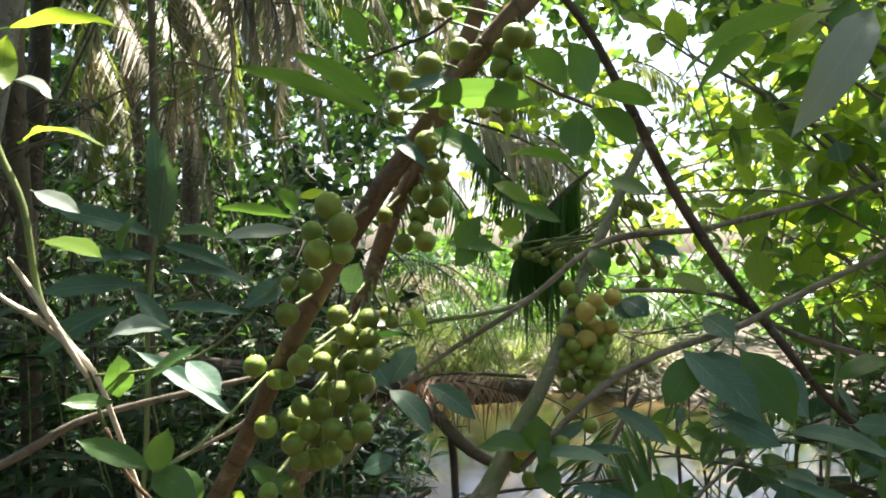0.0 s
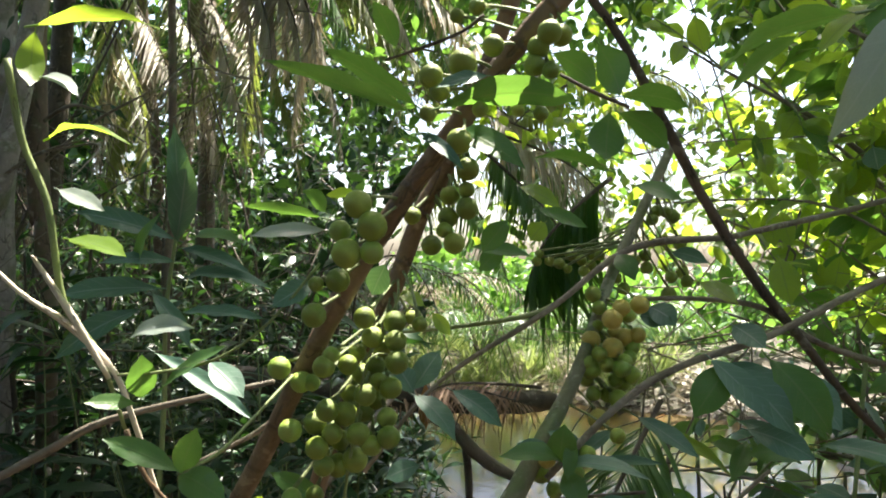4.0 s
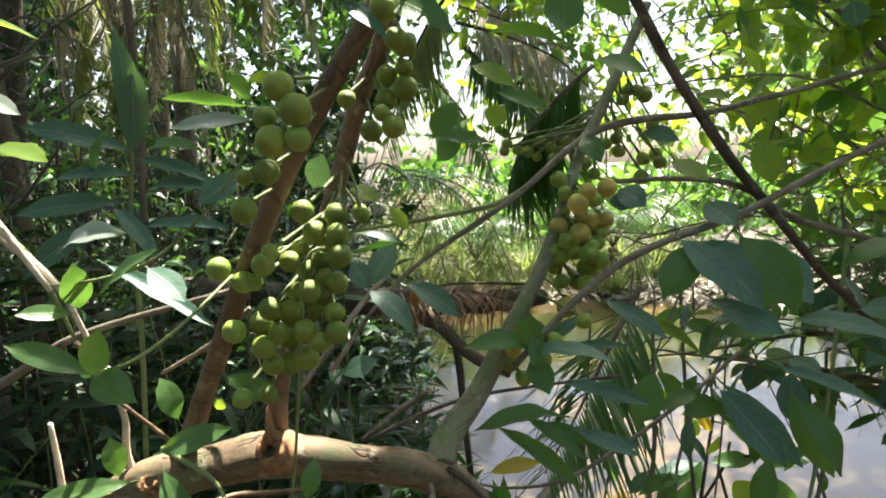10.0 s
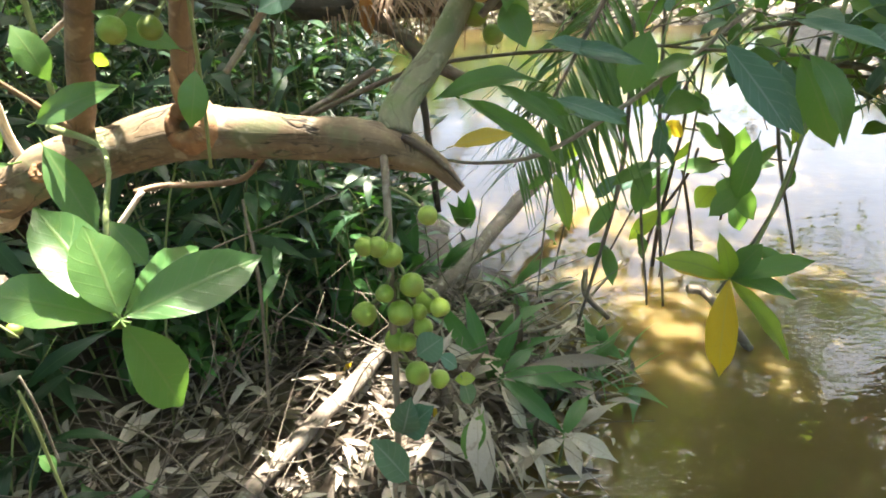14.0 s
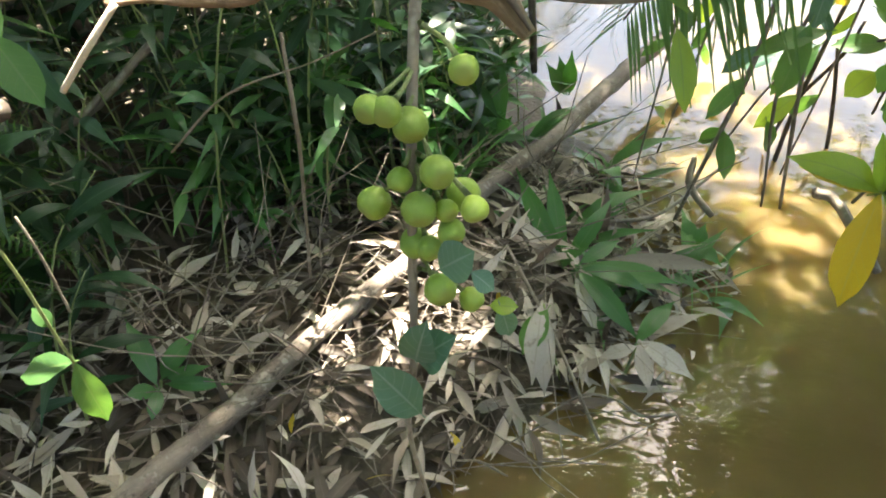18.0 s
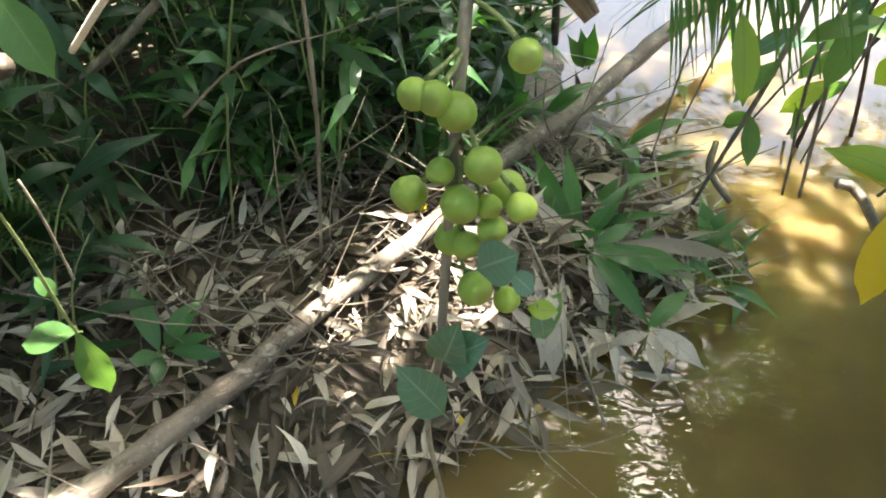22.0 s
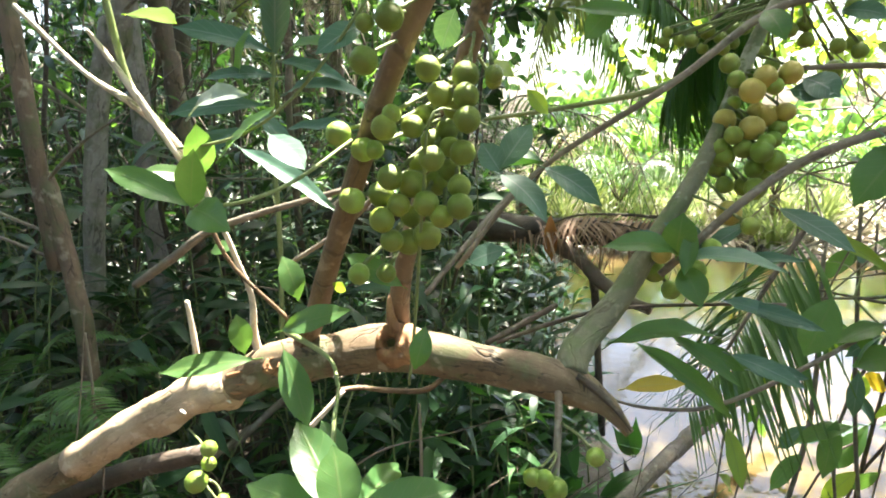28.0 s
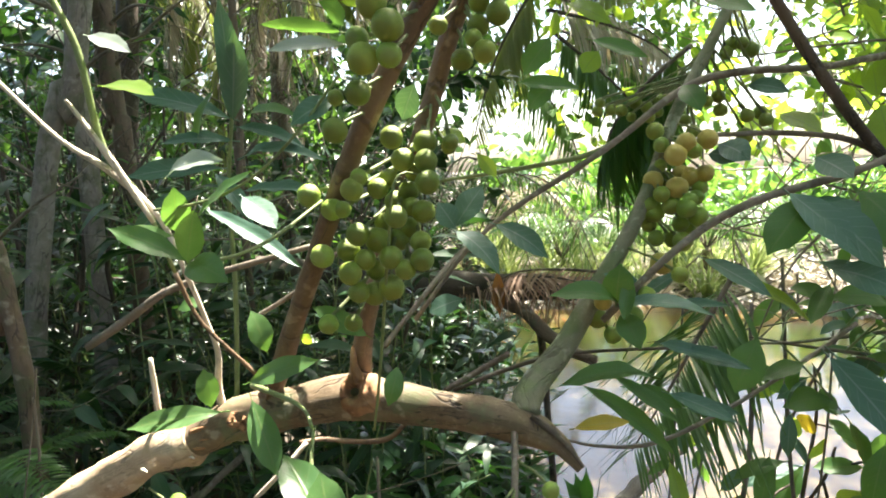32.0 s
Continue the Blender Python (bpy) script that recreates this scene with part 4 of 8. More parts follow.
fig(fig_tree, (0.263, 1.040, 1.379), 0.0124, (0.67, -1.12, -1.02), 2, (0.210, 1.065, 1.420))
fig(fig_tree, (0.257, 1.047, 1.360), 0.0125, (0.53, -0.79, -0.72), 1, (0.204, 1.059, 1.406))
fig(fig_tree, (0.192, 1.038, 1.325), 0.0163, (-0.12, -0.60, -1.30), 1, (0.184, 1.039, 1.358))
fig(fig_tree, (0.184, 1.035, 1.335), 0.0146, (0.09, -1.35, -1.23), 1, (0.186, 1.041, 1.362))
fig(fig_tree, (0.214, 1.026, 1.334), 0.0129, (0.08, -1.32, -1.05), 0, (0.188, 1.043, 1.368))
fig(fig_tree, (0.233, 1.011, 1.331), 0.0144, (0.48, -0.84, -0.76), 1, (0.188, 1.043, 1.368))
fig(fig_tree, (0.253, 1.035, 1.318), 0.0148, (0.83, -0.70, -0.85), 1, (0.190, 1.045, 1.372))
fig(fig_tree, (0.200, 1.016, 1.351), 0.0119, (0.51, -0.97, -0.62), 0, (0.191, 1.045, 1.374))
fig(fig_tree, (0.232, 1.047, 1.307), 0.0124, (0.22, -0.75, -1.23), 1, (0.185, 1.040, 1.360))
fig(fig_tree, (0.231, 1.020, 1.284), 0.0145, (0.84, -0.60, -0.69), 0, (0.174, 1.030, 1.335))
fig(fig_tree, (0.197, 1.041, 1.286), 0.0123, (0.09, -0.25, -1.21), 0, (0.172, 1.029, 1.331))
fig(fig_tree, (0.221, 1.048, 1.284), 0.0124, (0.64, -0.27, -0.90), 0, (0.176, 1.032, 1.339))
fig(fig_tree, (0.201, 1.032, 1.420), 0.0113, (-0.63, -1.89, -0.64), 1, (0.214, 1.069, 1.428))
fig(fig_tree, (0.242, 1.016, 1.410), 0.0112, (-0.09, -1.05, -0.80), 1, (0.213, 1.069, 1.428))
fig(fig_tree, (0.238, 1.015, 1.342), 0.0112, (0.86, -0.74, -1.01), 1, (0.193, 1.047, 1.379))
fig(fig_tree, (0.194, 1.046, 1.440), 0.0131, (-0.48, -1.52, -0.51), 0, (0.221, 1.077, 1.445))
fig(fig_tree, (0.202, 1.048, 1.391), 0.0099, (-0.16, -1.50, -1.08), 1, (0.207, 1.062, 1.413))
fig(fig_tree, (0.211, 1.060, 1.373), 0.0117, (0.18, -0.89, -1.19), 1, (0.204, 1.059, 1.406))
fig(fig_tree, (0.233, 1.060, 1.380), 0.0125, (0.00, -0.82, -0.92), 2, (0.209, 1.064, 1.418))
fig(fig_tree, (0.246, 1.060, 1.300), 0.0118, (0.04, -0.55, -1.16), 1, (0.186, 1.041, 1.363))
fig(fig_tree, (0.200, 1.010, 1.254), 0.0160, (0.12, -1.16, -0.99), 2, (0.160, 1.018, 1.304))
fig(fig_tree, (0.250, 1.037, 1.345), 0.0115, (0.23, -1.22, -0.99), 1, (0.198, 1.052, 1.390))
fig(fig_tree, (0.188, 1.050, 1.306), 0.0115, (-0.31, -0.39, -0.90), 0, (0.179, 1.035, 1.346))
fig(fig_tree, (0.114, 0.931, 1.214), 0.0117, (-0.29, -1.91, -0.62), 2, (0.109, 0.970, 1.224))
fig(fig_tree, (0.110, 0.964, 1.185), 0.0145, (-0.17, -1.07, -0.98), 1, (0.105, 0.966, 1.217))
fig(fig_tree, (0.155, 0.949, 1.192), 0.0143, (0.14, -1.26, -0.57), 1, (0.115, 0.975, 1.232))
fig(fig_tree, (0.131, 0.970, 1.160), 0.0124, (0.63, -0.82, -0.66), 1, (0.102, 0.964, 1.213))
fig(fig_tree, (0.172, 0.945, 1.221), 0.0119, (0.62, -1.53, -0.58), 1, (0.128, 0.988, 1.253))
fig(fig_tree, (0.211, 0.934, 1.250), 0.0111, (0.69, -1.39, -0.68), 0, (0.145, 1.004, 1.280))
fig(fig_tree, (0.128, 1.262, 1.490), 0.0099, (-0.51, -0.49, -0.93), 0, (0.256, 1.108, 1.517))
fig(fig_tree, (0.152, 1.261, 1.491), 0.0100, (-0.23, 0.11, -0.55), 0, (0.261, 1.112, 1.526))
fig(fig_tree, (0.167, 1.235, 1.487), 0.0107, (-0.48, -0.46, -0.82), 0, (0.258, 1.110, 1.521))
fig(fig_tree, (0.195, 1.277, 1.504), 0.0122, (-0.19, -0.41, -0.56), 0, (0.277, 1.124, 1.555))
fig(fig_tree, (0.212, 1.263, 1.494), 0.0110, (-0.35, -0.23, -0.79), 0, (0.274, 1.122, 1.551))
fig(fig_tree, (0.235, 1.289, 1.507), 0.0123, (-0.67, 0.09, -0.69), 0, (0.287, 1.133, 1.575))
fig(fig_tree, (0.228, 1.250, 1.484), 0.0109, (-0.28, -0.09, -1.00), 0, (0.272, 1.120, 1.546))
fig(fig_tree, (0.211, 1.226, 1.474), 0.0107, (-0.12, 0.32, -0.54), 0, (0.261, 1.112, 1.526))
fig(fig_tree, (0.187, 1.266, 1.478), 0.0090, (-0.01, 0.28, -0.53), 0, (0.264, 1.114, 1.531))
fig(fig_tree, (0.244, 1.251, 1.504), 0.0100, (0.01, 0.39, -0.75), 0, (0.282, 1.129, 1.566))
fig(fig_tree, (0.133, 1.260, 1.504), 0.0089, (-0.36, 0.29, -0.86), 0, (0.261, 1.112, 1.527))
fig(fig_tree, (0.338, 1.218, 1.586), 0.0120, (-0.07, 0.17, -0.82), 0, (0.322, 1.156, 1.644))
fig(fig_tree, (0.373, 1.240, 1.579), 0.0143, (-0.15, -0.45, -1.20), 0, (0.329, 1.160, 1.657))
fig(fig_tree, (0.384, 1.228, 1.528), 0.0121, (0.25, 0.13, -0.72), 0, (0.310, 1.148, 1.621))
fig(fig_tree, (0.324, 1.240, 1.506), 0.0120, (-0.23, -0.42, -0.92), 0, (0.292, 1.137, 1.585))
fig(fig_tree, (0.329, 1.243, 1.483), 0.0121, (-0.07, -0.33, -1.24), 0, (0.290, 1.135, 1.580))
fig(fig_tree, (0.355, 1.181, 1.468), 0.0115, (0.50, -0.73, -1.23), 0, (0.280, 1.127, 1.562))
fig(fig_tree, (0.393, 1.240, 1.476), 0.0122, (0.35, -0.18, -0.79), 0, (0.294, 1.138, 1.588))
fig(fig_tree, (0.359, 1.206, 1.437), 0.0137, (-0.01, -0.42, -1.03), 0, (0.273, 1.122, 1.549))
fig(fig_tree, (0.273, 1.182, 1.445), 0.0113, (-0.15, 0.04, -0.78), 0, (0.255, 1.108, 1.516))
fig(fig_tree, (0.262, 1.191, 1.464), 0.0104, (-0.52, -0.34, -0.73), 0, (0.262, 1.113, 1.528))
fig(fig_tree, (0.387, 1.193, 1.461), 0.0117, (0.15, -0.06, -0.76), 0, (0.286, 1.132, 1.572))
fig(fig_tree, (0.305, 1.234, 1.497), 0.0109, (-0.15, -0.45, -1.29), 0, (0.289, 1.134, 1.578))
fig(fig_tree, (0.327, 1.207, 1.570), 0.0118, (0.36, -0.11, -1.31), 0, (0.313, 1.150, 1.626))
fig(fig_tree, (0.349, 1.200, 1.584), 0.0108, (-0.30, -0.55, -0.94), 0, (0.321, 1.155, 1.642))
fig(fig_tree, (-0.069, 0.812, 1.415), 0.0087, (0.65, -0.59, -0.90), 0, (-0.091, 0.801, 1.451))
fig(fig_tree, (0.046, 0.738, 1.045), 0.0098, (0.28, -1.61, 0.11), 1, (0.005, 0.799, 1.050))
fig(fig_tree, (-0.016, 0.736, 1.016), 0.0100, (-0.32, -1.56, -0.25), 1, (0.005, 0.788, 1.024))
fig(fig_tree, (-0.004, 0.736, 1.015), 0.0107, (-0.15, -1.28, 0.01), 1, (0.005, 0.787, 1.023))
fig(fig_tree, (0.006, 0.759, 0.992), 0.0132, (0.54, -1.13, -0.84), 1, (0.004, 0.782, 1.012))
fig(fig_tree, (0.026, 0.744, 0.965), 0.0127, (0.95, -1.47, -0.05), 1, (0.004, 0.771, 0.984))
fig(fig_tree, (0.041, 0.774, 0.925), 0.0135, (0.94, -0.11, -0.62), 1, (0.004, 0.764, 0.957))
fig(fig_tree, (-0.028, 0.762, 0.920), 0.0135, (-0.67, -0.81, -0.52), 1, (0.003, 0.763, 0.949))
fig(fig_tree, (0.012, 0.741, 0.933), 0.0135, (0.33, -1.05, -0.57), 1, (0.004, 0.764, 0.961))
fig(fig_tree, (0.031, 0.749, 0.928), 0.0090, (0.89, -1.02, -0.23), 1, (0.004, 0.764, 0.957))
fig(fig_tree, (0.053, 0.737, 0.940), 0.0104, (0.42, -0.69, -0.69), 1, (0.004, 0.765, 0.969))
fig(fig_tree, (0.004, 0.758, 0.886), 0.0132, (0.22, -0.38, -1.02), 1, (0.002, 0.759, 0.916))
fig(fig_tree, (0.017, 0.750, 0.889), 0.0105, (0.82, -0.90, -0.69), 1, (0.002, 0.759, 0.918))
fig(fig_tree, (0.034, 0.749, 0.908), 0.0111, (0.44, -1.11, -0.49), 1, (0.003, 0.761, 0.938))
fig(fig_tree, (0.025, 0.743, 0.852), 0.0135, (0.77, -0.97, -0.03), 1, (0.001, 0.756, 0.881))
fig(fig_tree, (0.049, 0.755, 0.832), 0.0109, (0.53, -0.22, -0.51), 1, (0.001, 0.755, 0.864))
fig(fig_tree, (-0.003, 0.751, 0.951), 0.0098, (-0.22, -0.76, -0.87), 1, (0.004, 0.766, 0.974))
fig(fig_tree, (-0.375, 0.714, 1.019), 0.0097, (0.50, -0.86, 0.17), 1, (-0.400, 0.740, 0.980))
fig(fig_tree, (-0.389, 0.731, 0.990), 0.0089, (1.00, -1.05, 0.22), 1, (-0.400, 0.740, 0.980))
fig(fig_tree, (-0.394, 0.712, 0.977), 0.0131, (0.96, -1.29, -0.16), 1, (-0.400, 0.740, 0.980))
fig(fig_tree, (-0.380, 0.739, 0.939), 0.0080, (0.60, -0.48, -0.66), 1, (-0.396, 0.738, 0.965))
leaf(fig_tree, (-0.032, 0.620, 1.628), (0.095, 0.600, 1.630), (0.02, 0.73, 0.96), 0.41, 0, 2)
leaf(fig_tree, (-0.061, 0.640, 1.626), (-0.194, 0.600, 1.663), (-0.16, 0.71, 0.97), 0.30, 0, 0)
leaf(fig_tree, (-0.059, 0.660, 1.639), (-0.146, 0.630, 1.685), (-0.13, 0.72, 0.98), 0.49, 0, 0)
leaf(fig_tree, (-0.084, 0.700, 1.710), (-0.107, 0.680, 1.751), (-0.11, 0.70, 1.04), 0.99, 0, 3)
leaf(fig_tree, (0.010, 0.630, 1.661), (-0.037, 0.610, 1.643), (0.02, -0.95, 0.18), 0.55, 2, 1)
leaf(fig_tree, (-0.017, 0.660, 1.614), (0.048, 0.620, 1.572), (0.05, -1.23, 0.28), 0.65, 0, 2)
leaf(fig_tree, (-0.051, 0.640, 1.607), (-0.008, 0.620, 1.569), (-0.03, -0.99, 0.29), 0.43, 2, 2)
leaf(fig_tree, (0.176, 0.950, 1.800), (0.203, 0.930, 1.721), (0.13, 0.71, 1.00), 1.25, 0, 1)
leaf(fig_tree, (0.118, 1.000, 1.802), (0.180, 0.980, 1.746), (0.10, 0.72, 1.00), 0.98, 0, 2)
leaf(fig_tree, (0.194, 0.950, 1.702), (0.186, 0.930, 1.631), (0.13, 0.73, 0.93), 1.33, 0, 2)
leaf(fig_tree, (0.208, 0.950, 1.702), (0.272, 0.930, 1.648), (0.17, 0.72, 0.94), 0.93, 0, 2)
leaf(fig_tree, (0.183, 0.920, 1.618), (0.084, 0.900, 1.627), (0.09, 0.74, 0.90), 0.51, 0, 2)
leaf(fig_tree, (0.047, 0.850, 1.539), (0.016, 0.850, 1.497), (0.26, -1.09, 0.72), 1.16, 0, 1)
leaf(fig_tree, (0.211, 0.950, 1.726), (0.296, 0.920, 1.704), (0.18, 0.71, 0.97), 0.74, 0, 2)
leaf(fig_tree, (0.240, 0.980, 1.603), (0.305, 0.970, 1.582), (-0.18, -0.73, 0.66), 1.02, 0, 3)
leaf(fig_tree, (0.119, 0.900, 1.562), (0.064, 0.900, 1.588), (-0.09, -1.05, 0.67), 0.93, 1, 1)
leaf(fig_tree, (-0.156, 0.700, 1.514), (-0.226, 0.670, 1.504), (0.51, -1.20, 0.43), 0.44, 6, 1)
leaf(fig_tree, (-0.160, 0.710, 1.528), (-0.242, 0.700, 1.537), (-0.22, 0.72, 0.84), 0.41, 0, 0)
leaf(fig_tree, (-0.154, 0.700, 1.533), (-0.179, 0.700, 1.556), (-0.19, 0.72, 0.85), 1.33, 0, 2)
leaf(fig_tree, (-0.123, 0.700, 1.553), (-0.150, 0.680, 1.549), (-0.16, 0.73, 0.86), 0.93, 1, 0)
leaf(fig_tree, (-0.160, 0.680, 1.460), (-0.198, 0.660, 1.433), (0.39, -1.24, 0.52), 0.94, 2, 1)
leaf(fig_tree, (-0.095, 0.750, 1.479), (-0.111, 0.760, 1.443), (0.16, -0.98, 0.79), 1.46, 2, 0)
leaf(fig_tree, (0.476, 0.850, 1.811), (0.283, 0.800, 1.701), (0.29, 0.66, 1.01), 0.48, 0, 2)
leaf(fig_tree, (0.430, 0.900, 1.798), (0.336, 0.880, 1.715), (0.27, 0.67, 1.00), 0.64, 0, 3)
leaf(fig_tree, (0.579, 0.900, 1.834), (0.450, 0.860, 1.648), (-0.47, -0.85, -0.24), 0.48, 6, 2)
leaf(fig_tree, (0.596, 0.900, 1.823), (0.545, 0.900, 1.760), (0.38, 0.62, 1.00), 1.10, 1, 1)
leaf(fig_tree, (0.560, 0.950, 1.661), (0.568, 0.950, 1.629), (-0.36, -0.67, 0.63), 2.08, 2, 0)
leaf(fig_tree, (-0.527, 0.780, 1.757), (-0.359, 0.740, 1.739), (-0.37, 0.62, 1.01), 0.36, 1, 1)
leaf(fig_tree, (-0.531, 0.780, 1.748), (-0.521, 0.760, 1.677), (-0.42, 0.60, 0.97), 0.80, 1, 2)
leaf(fig_tree, (-0.523, 0.780, 1.693), (-0.462, 0.760, 1.666), (0.73, -0.92, 0.57), 0.70, 6, 2)
leaf(fig_tree, (-0.521, 0.800, 1.624), (-0.396, 0.760, 1.609), (0.48, -0.62, 0.63), 0.31, 1, 2)
leaf(fig_tree, (-0.507, 0.800, 1.560), (-0.437, 0.780, 1.533), (0.21, -0.79, 0.70), 0.63, 6, 0)
leaf(fig_tree, (-0.492, 0.800, 1.500), (-0.399, 0.760, 1.480), (0.63, -0.66, 0.75), 0.71, 1, 0)
leaf(fig_tree, (-0.394, 0.760, 1.384), (-0.299, 0.720, 1.404), (0.26, -0.67, 0.86), 0.44, 6, 1)
leaf(fig_tree, (-0.356, 0.720, 1.326), (-0.347, 0.700, 1.377), (0.45, -0.88, 0.17), 1.04, 0, 1)
leaf(fig_tree, (-0.323, 0.700, 1.343), (-0.249, 0.680, 1.391), (0.17, -0.65, 0.90), 0.50, 0, 0)
leaf(fig_tree, (-0.352, 0.700, 1.325), (-0.385, 0.660, 1.332), (0.73, -0.97, 0.93), 0.71, 0, 0)
leaf(fig_tree, (-0.208, 0.480, 1.327), (-0.260, 0.470, 1.351), (0.67, -0.93, 0.75), 0.57, 0, 3)
leaf(fig_tree, (-0.207, 0.480, 1.326), (-0.188, 0.460, 1.364), (0.39, -0.88, 0.27), 0.82, 0, 0)
leaf(fig_tree, (-0.207, 0.480, 1.324), (-0.161, 0.450, 1.317), (0.24, -0.91, 0.80), 0.79, 0, 1)
leaf(fig_tree, (-0.449, 0.950, 1.341), (-0.286, 0.900, 1.261), (0.41, -0.81, 0.92), 0.29, 2, 0)
leaf(fig_tree, (-0.289, 0.740, 1.364), (-0.242, 0.720, 1.330), (0.43, -1.00, 0.91), 1.01, 2, 3)
leaf(fig_tree, (-0.065, 0.830, 1.317), (-0.012, 0.810, 1.268), (0.34, -0.72, 0.96), 0.95, 2, 2)
leaf(fig_tree, (-0.018, 0.830, 1.325), (0.044, 0.810, 1.287), (0.01, -0.81, 0.95), 0.69, 2, 1)
leaf(fig_tree, (-0.066, 0.840, 1.323), (-0.035, 0.860, 1.370), (0.12, -1.04, 0.90), 1.12, 2, 0)
leaf(fig_tree, (-0.066, 0.840, 1.319), (-0.088, 0.840, 1.351), (0.16, -1.08, 0.91), 1.55, 2, 0)
leaf(fig_tree, (-0.054, 0.800, 1.241), (-0.093, 0.790, 1.226), (0.25, -0.83, 1.02), 1.22, 2, 3)
leaf(fig_tree, (0.379, 1.000, 1.342), (0.460, 0.950, 1.256), (-0.17, -0.78, 0.91), 0.79, 2, 1)
leaf(fig_tree, (0.448, 1.000, 1.352), (0.509, 0.950, 1.259), (-0.36, -0.79, 0.90), 0.97, 0, 1)
leaf(fig_tree, (0.487, 1.020, 1.332), (0.551, 1.000, 1.252), (-0.10, -0.81, 0.91), 1.34, 2, 3)
leaf(fig_tree, (0.254, 1.000, 1.263), (0.328, 0.950, 1.219), (0.06, -0.81, 0.96), 0.65, 2, 0)
leaf(fig_tree, (0.416, 1.000, 1.249), (0.489, 0.950, 1.222), (-0.31, -0.77, 0.96), 0.92, 2, 1)
leaf(fig_tree, (0.411, 1.050, 1.398), (0.440, 1.000, 1.369), (-0.47, -0.80, 0.84), 1.33, 2, 3)
leaf(fig_tree, (0.289, 1.080, 1.421), (0.326, 1.050, 1.396), (0.03, -1.00, 0.82), 1.59, 2, 1)
leaf(fig_tree, (0.231, 1.050, 1.503), (0.252, 1.020, 1.463), (-0.30, -0.96, 0.76), 1.21, 0, 2)
leaf(fig_tree, (0.131, 0.930, 1.213), (0.135, 0.920, 1.267), (-0.12, -0.96, 0.26), 1.36, 0, 1)
leaf(fig_tree, (0.135, 0.930, 1.209), (0.242, 0.880, 1.208), (-0.14, -0.80, 1.01), 0.46, 2, 2)
leaf(fig_tree, (0.135, 0.930, 1.213), (0.044, 0.880, 1.230), (-0.15, -0.79, 1.00), 0.46, 0, 2)
leaf(fig_tree, (0.139, 0.930, 1.201), (0.159, 0.900, 1.159), (-0.36, -0.95, 1.04), 1.20, 0, 2)
leaf(fig_tree, (0.127, 0.930, 1.221), (0.071, 0.930, 1.235), (0.01, -0.99, 0.99), 0.87, 2, 3)
leaf(fig_tree, (-0.363, 0.800, 1.094), (-0.466, 0.760, 1.082), (0.51, -0.60, 0.80), 0.55, 0, 0)
leaf(fig_tree, (-0.386, 0.820, 1.092), (-0.394, 0.820, 1.143), (0.57, -0.77, 0.28), 1.11, 0, 0)
leaf(fig_tree, (-0.297, 0.800, 1.173), (-0.316, 0.800, 1.224), (0.39, -0.74, 0.66), 1.07, 0, 1)
leaf(fig_tree, (-0.312, 0.780, 1.140), (-0.220, 0.770, 1.173), (0.42, -1.02, 0.74), 0.60, 0, 3)
leaf(fig_tree, (-0.249, 0.800, 1.184), (-0.242, 0.800, 1.196), (0.44, -0.91, 0.68), 2.37, 1, 3)
leaf(fig_tree, (-0.164, 0.780, 1.200), (-0.222, 0.760, 1.238), (0.35, -1.16, 0.65), 0.69, 0, 0)
leaf(fig_tree, (-0.305, 0.770, 1.121), (-0.264, 0.740, 1.043), (0.38, -1.04, 0.86), 0.74, 0, 0)
leaf(fig_tree, (-0.230, 0.700, 1.074), (-0.197, 0.680, 1.038), (0.43, -0.98, 0.97), 0.93, 0, 0)
leaf(fig_tree, (-0.405, 0.850, 1.223), (-0.436, 0.840, 1.215), (0.58, -0.52, 0.87), 1.10, 0, 2)
leaf(fig_tree, (0.168, 0.950, 1.219), (0.116, 0.950, 1.249), (-0.16, -0.93, 0.59), 0.96, 2, 1)
leaf(fig_tree, (0.027, 0.730, 0.886), (0.055, 0.720, 0.916), (0.08, -0.72, 0.69), 1.55, 2, 0)
leaf(fig_tree, (0.003, 0.730, 0.776), (0.017, 0.720, 0.840), (0.13, -0.62, 0.77), 0.96, 2, 2)
leaf(fig_tree, (0.005, 0.730, 0.777), (0.041, 0.720, 0.825), (0.11, -0.62, 0.78), 1.10, 2, 2)
leaf(fig_tree, (0.006, 0.720, 0.713), (-0.029, 0.700, 0.801), (0.16, -0.56, 0.81), 0.76, 2, 0)
leaf(fig_tree, (0.050, 0.740, 0.877), (0.068, 0.740, 0.859), (0.15, -0.74, 1.23), 1.43, 2, 3)
leaf(fig_tree, (0.073, 0.740, 0.844), (0.082, 0.750, 0.797), (-0.05, -0.70, 1.27), 0.80, 2, 0)
leaf(fig_tree, (0.065, 0.740, 0.842), (0.088, 0.740, 0.843), (-0.04, -0.91, 1.26), 1.30, 1, 3)
leaf(fig_tree, (0.149, 0.930, 1.247), (0.138, 0.900, 1.196), (-0.09, -0.78, 0.92), 0.66, 0, 0)
leaf(fig_tree, (-0.072, 0.542, 1.236), (-0.078, 0.532, 1.207), (0.34, -0.89, 0.32), 0.94, 0, 2)
leaf(fig_tree, (-0.089, 0.430, 1.153), (-0.034, 0.470, 1.159), (0.35, -0.72, 0.85), 0.83, 0, 0)
leaf(fig_tree, (-0.093, 0.430, 1.155), (-0.138, 0.470, 1.192), (0.51, -0.68, 0.77), 0.79, 0, 3)
leaf(fig_tree, (-0.091, 0.429, 1.155), (-0.102, 0.443, 1.194), (0.48, -0.68, 0.80), 1.21, 0, 0)
leaf(fig_tree, (-0.094, 0.429, 1.153), (-0.164, 0.449, 1.157), (0.54, -0.63, 0.81), 0.68, 0, 3)
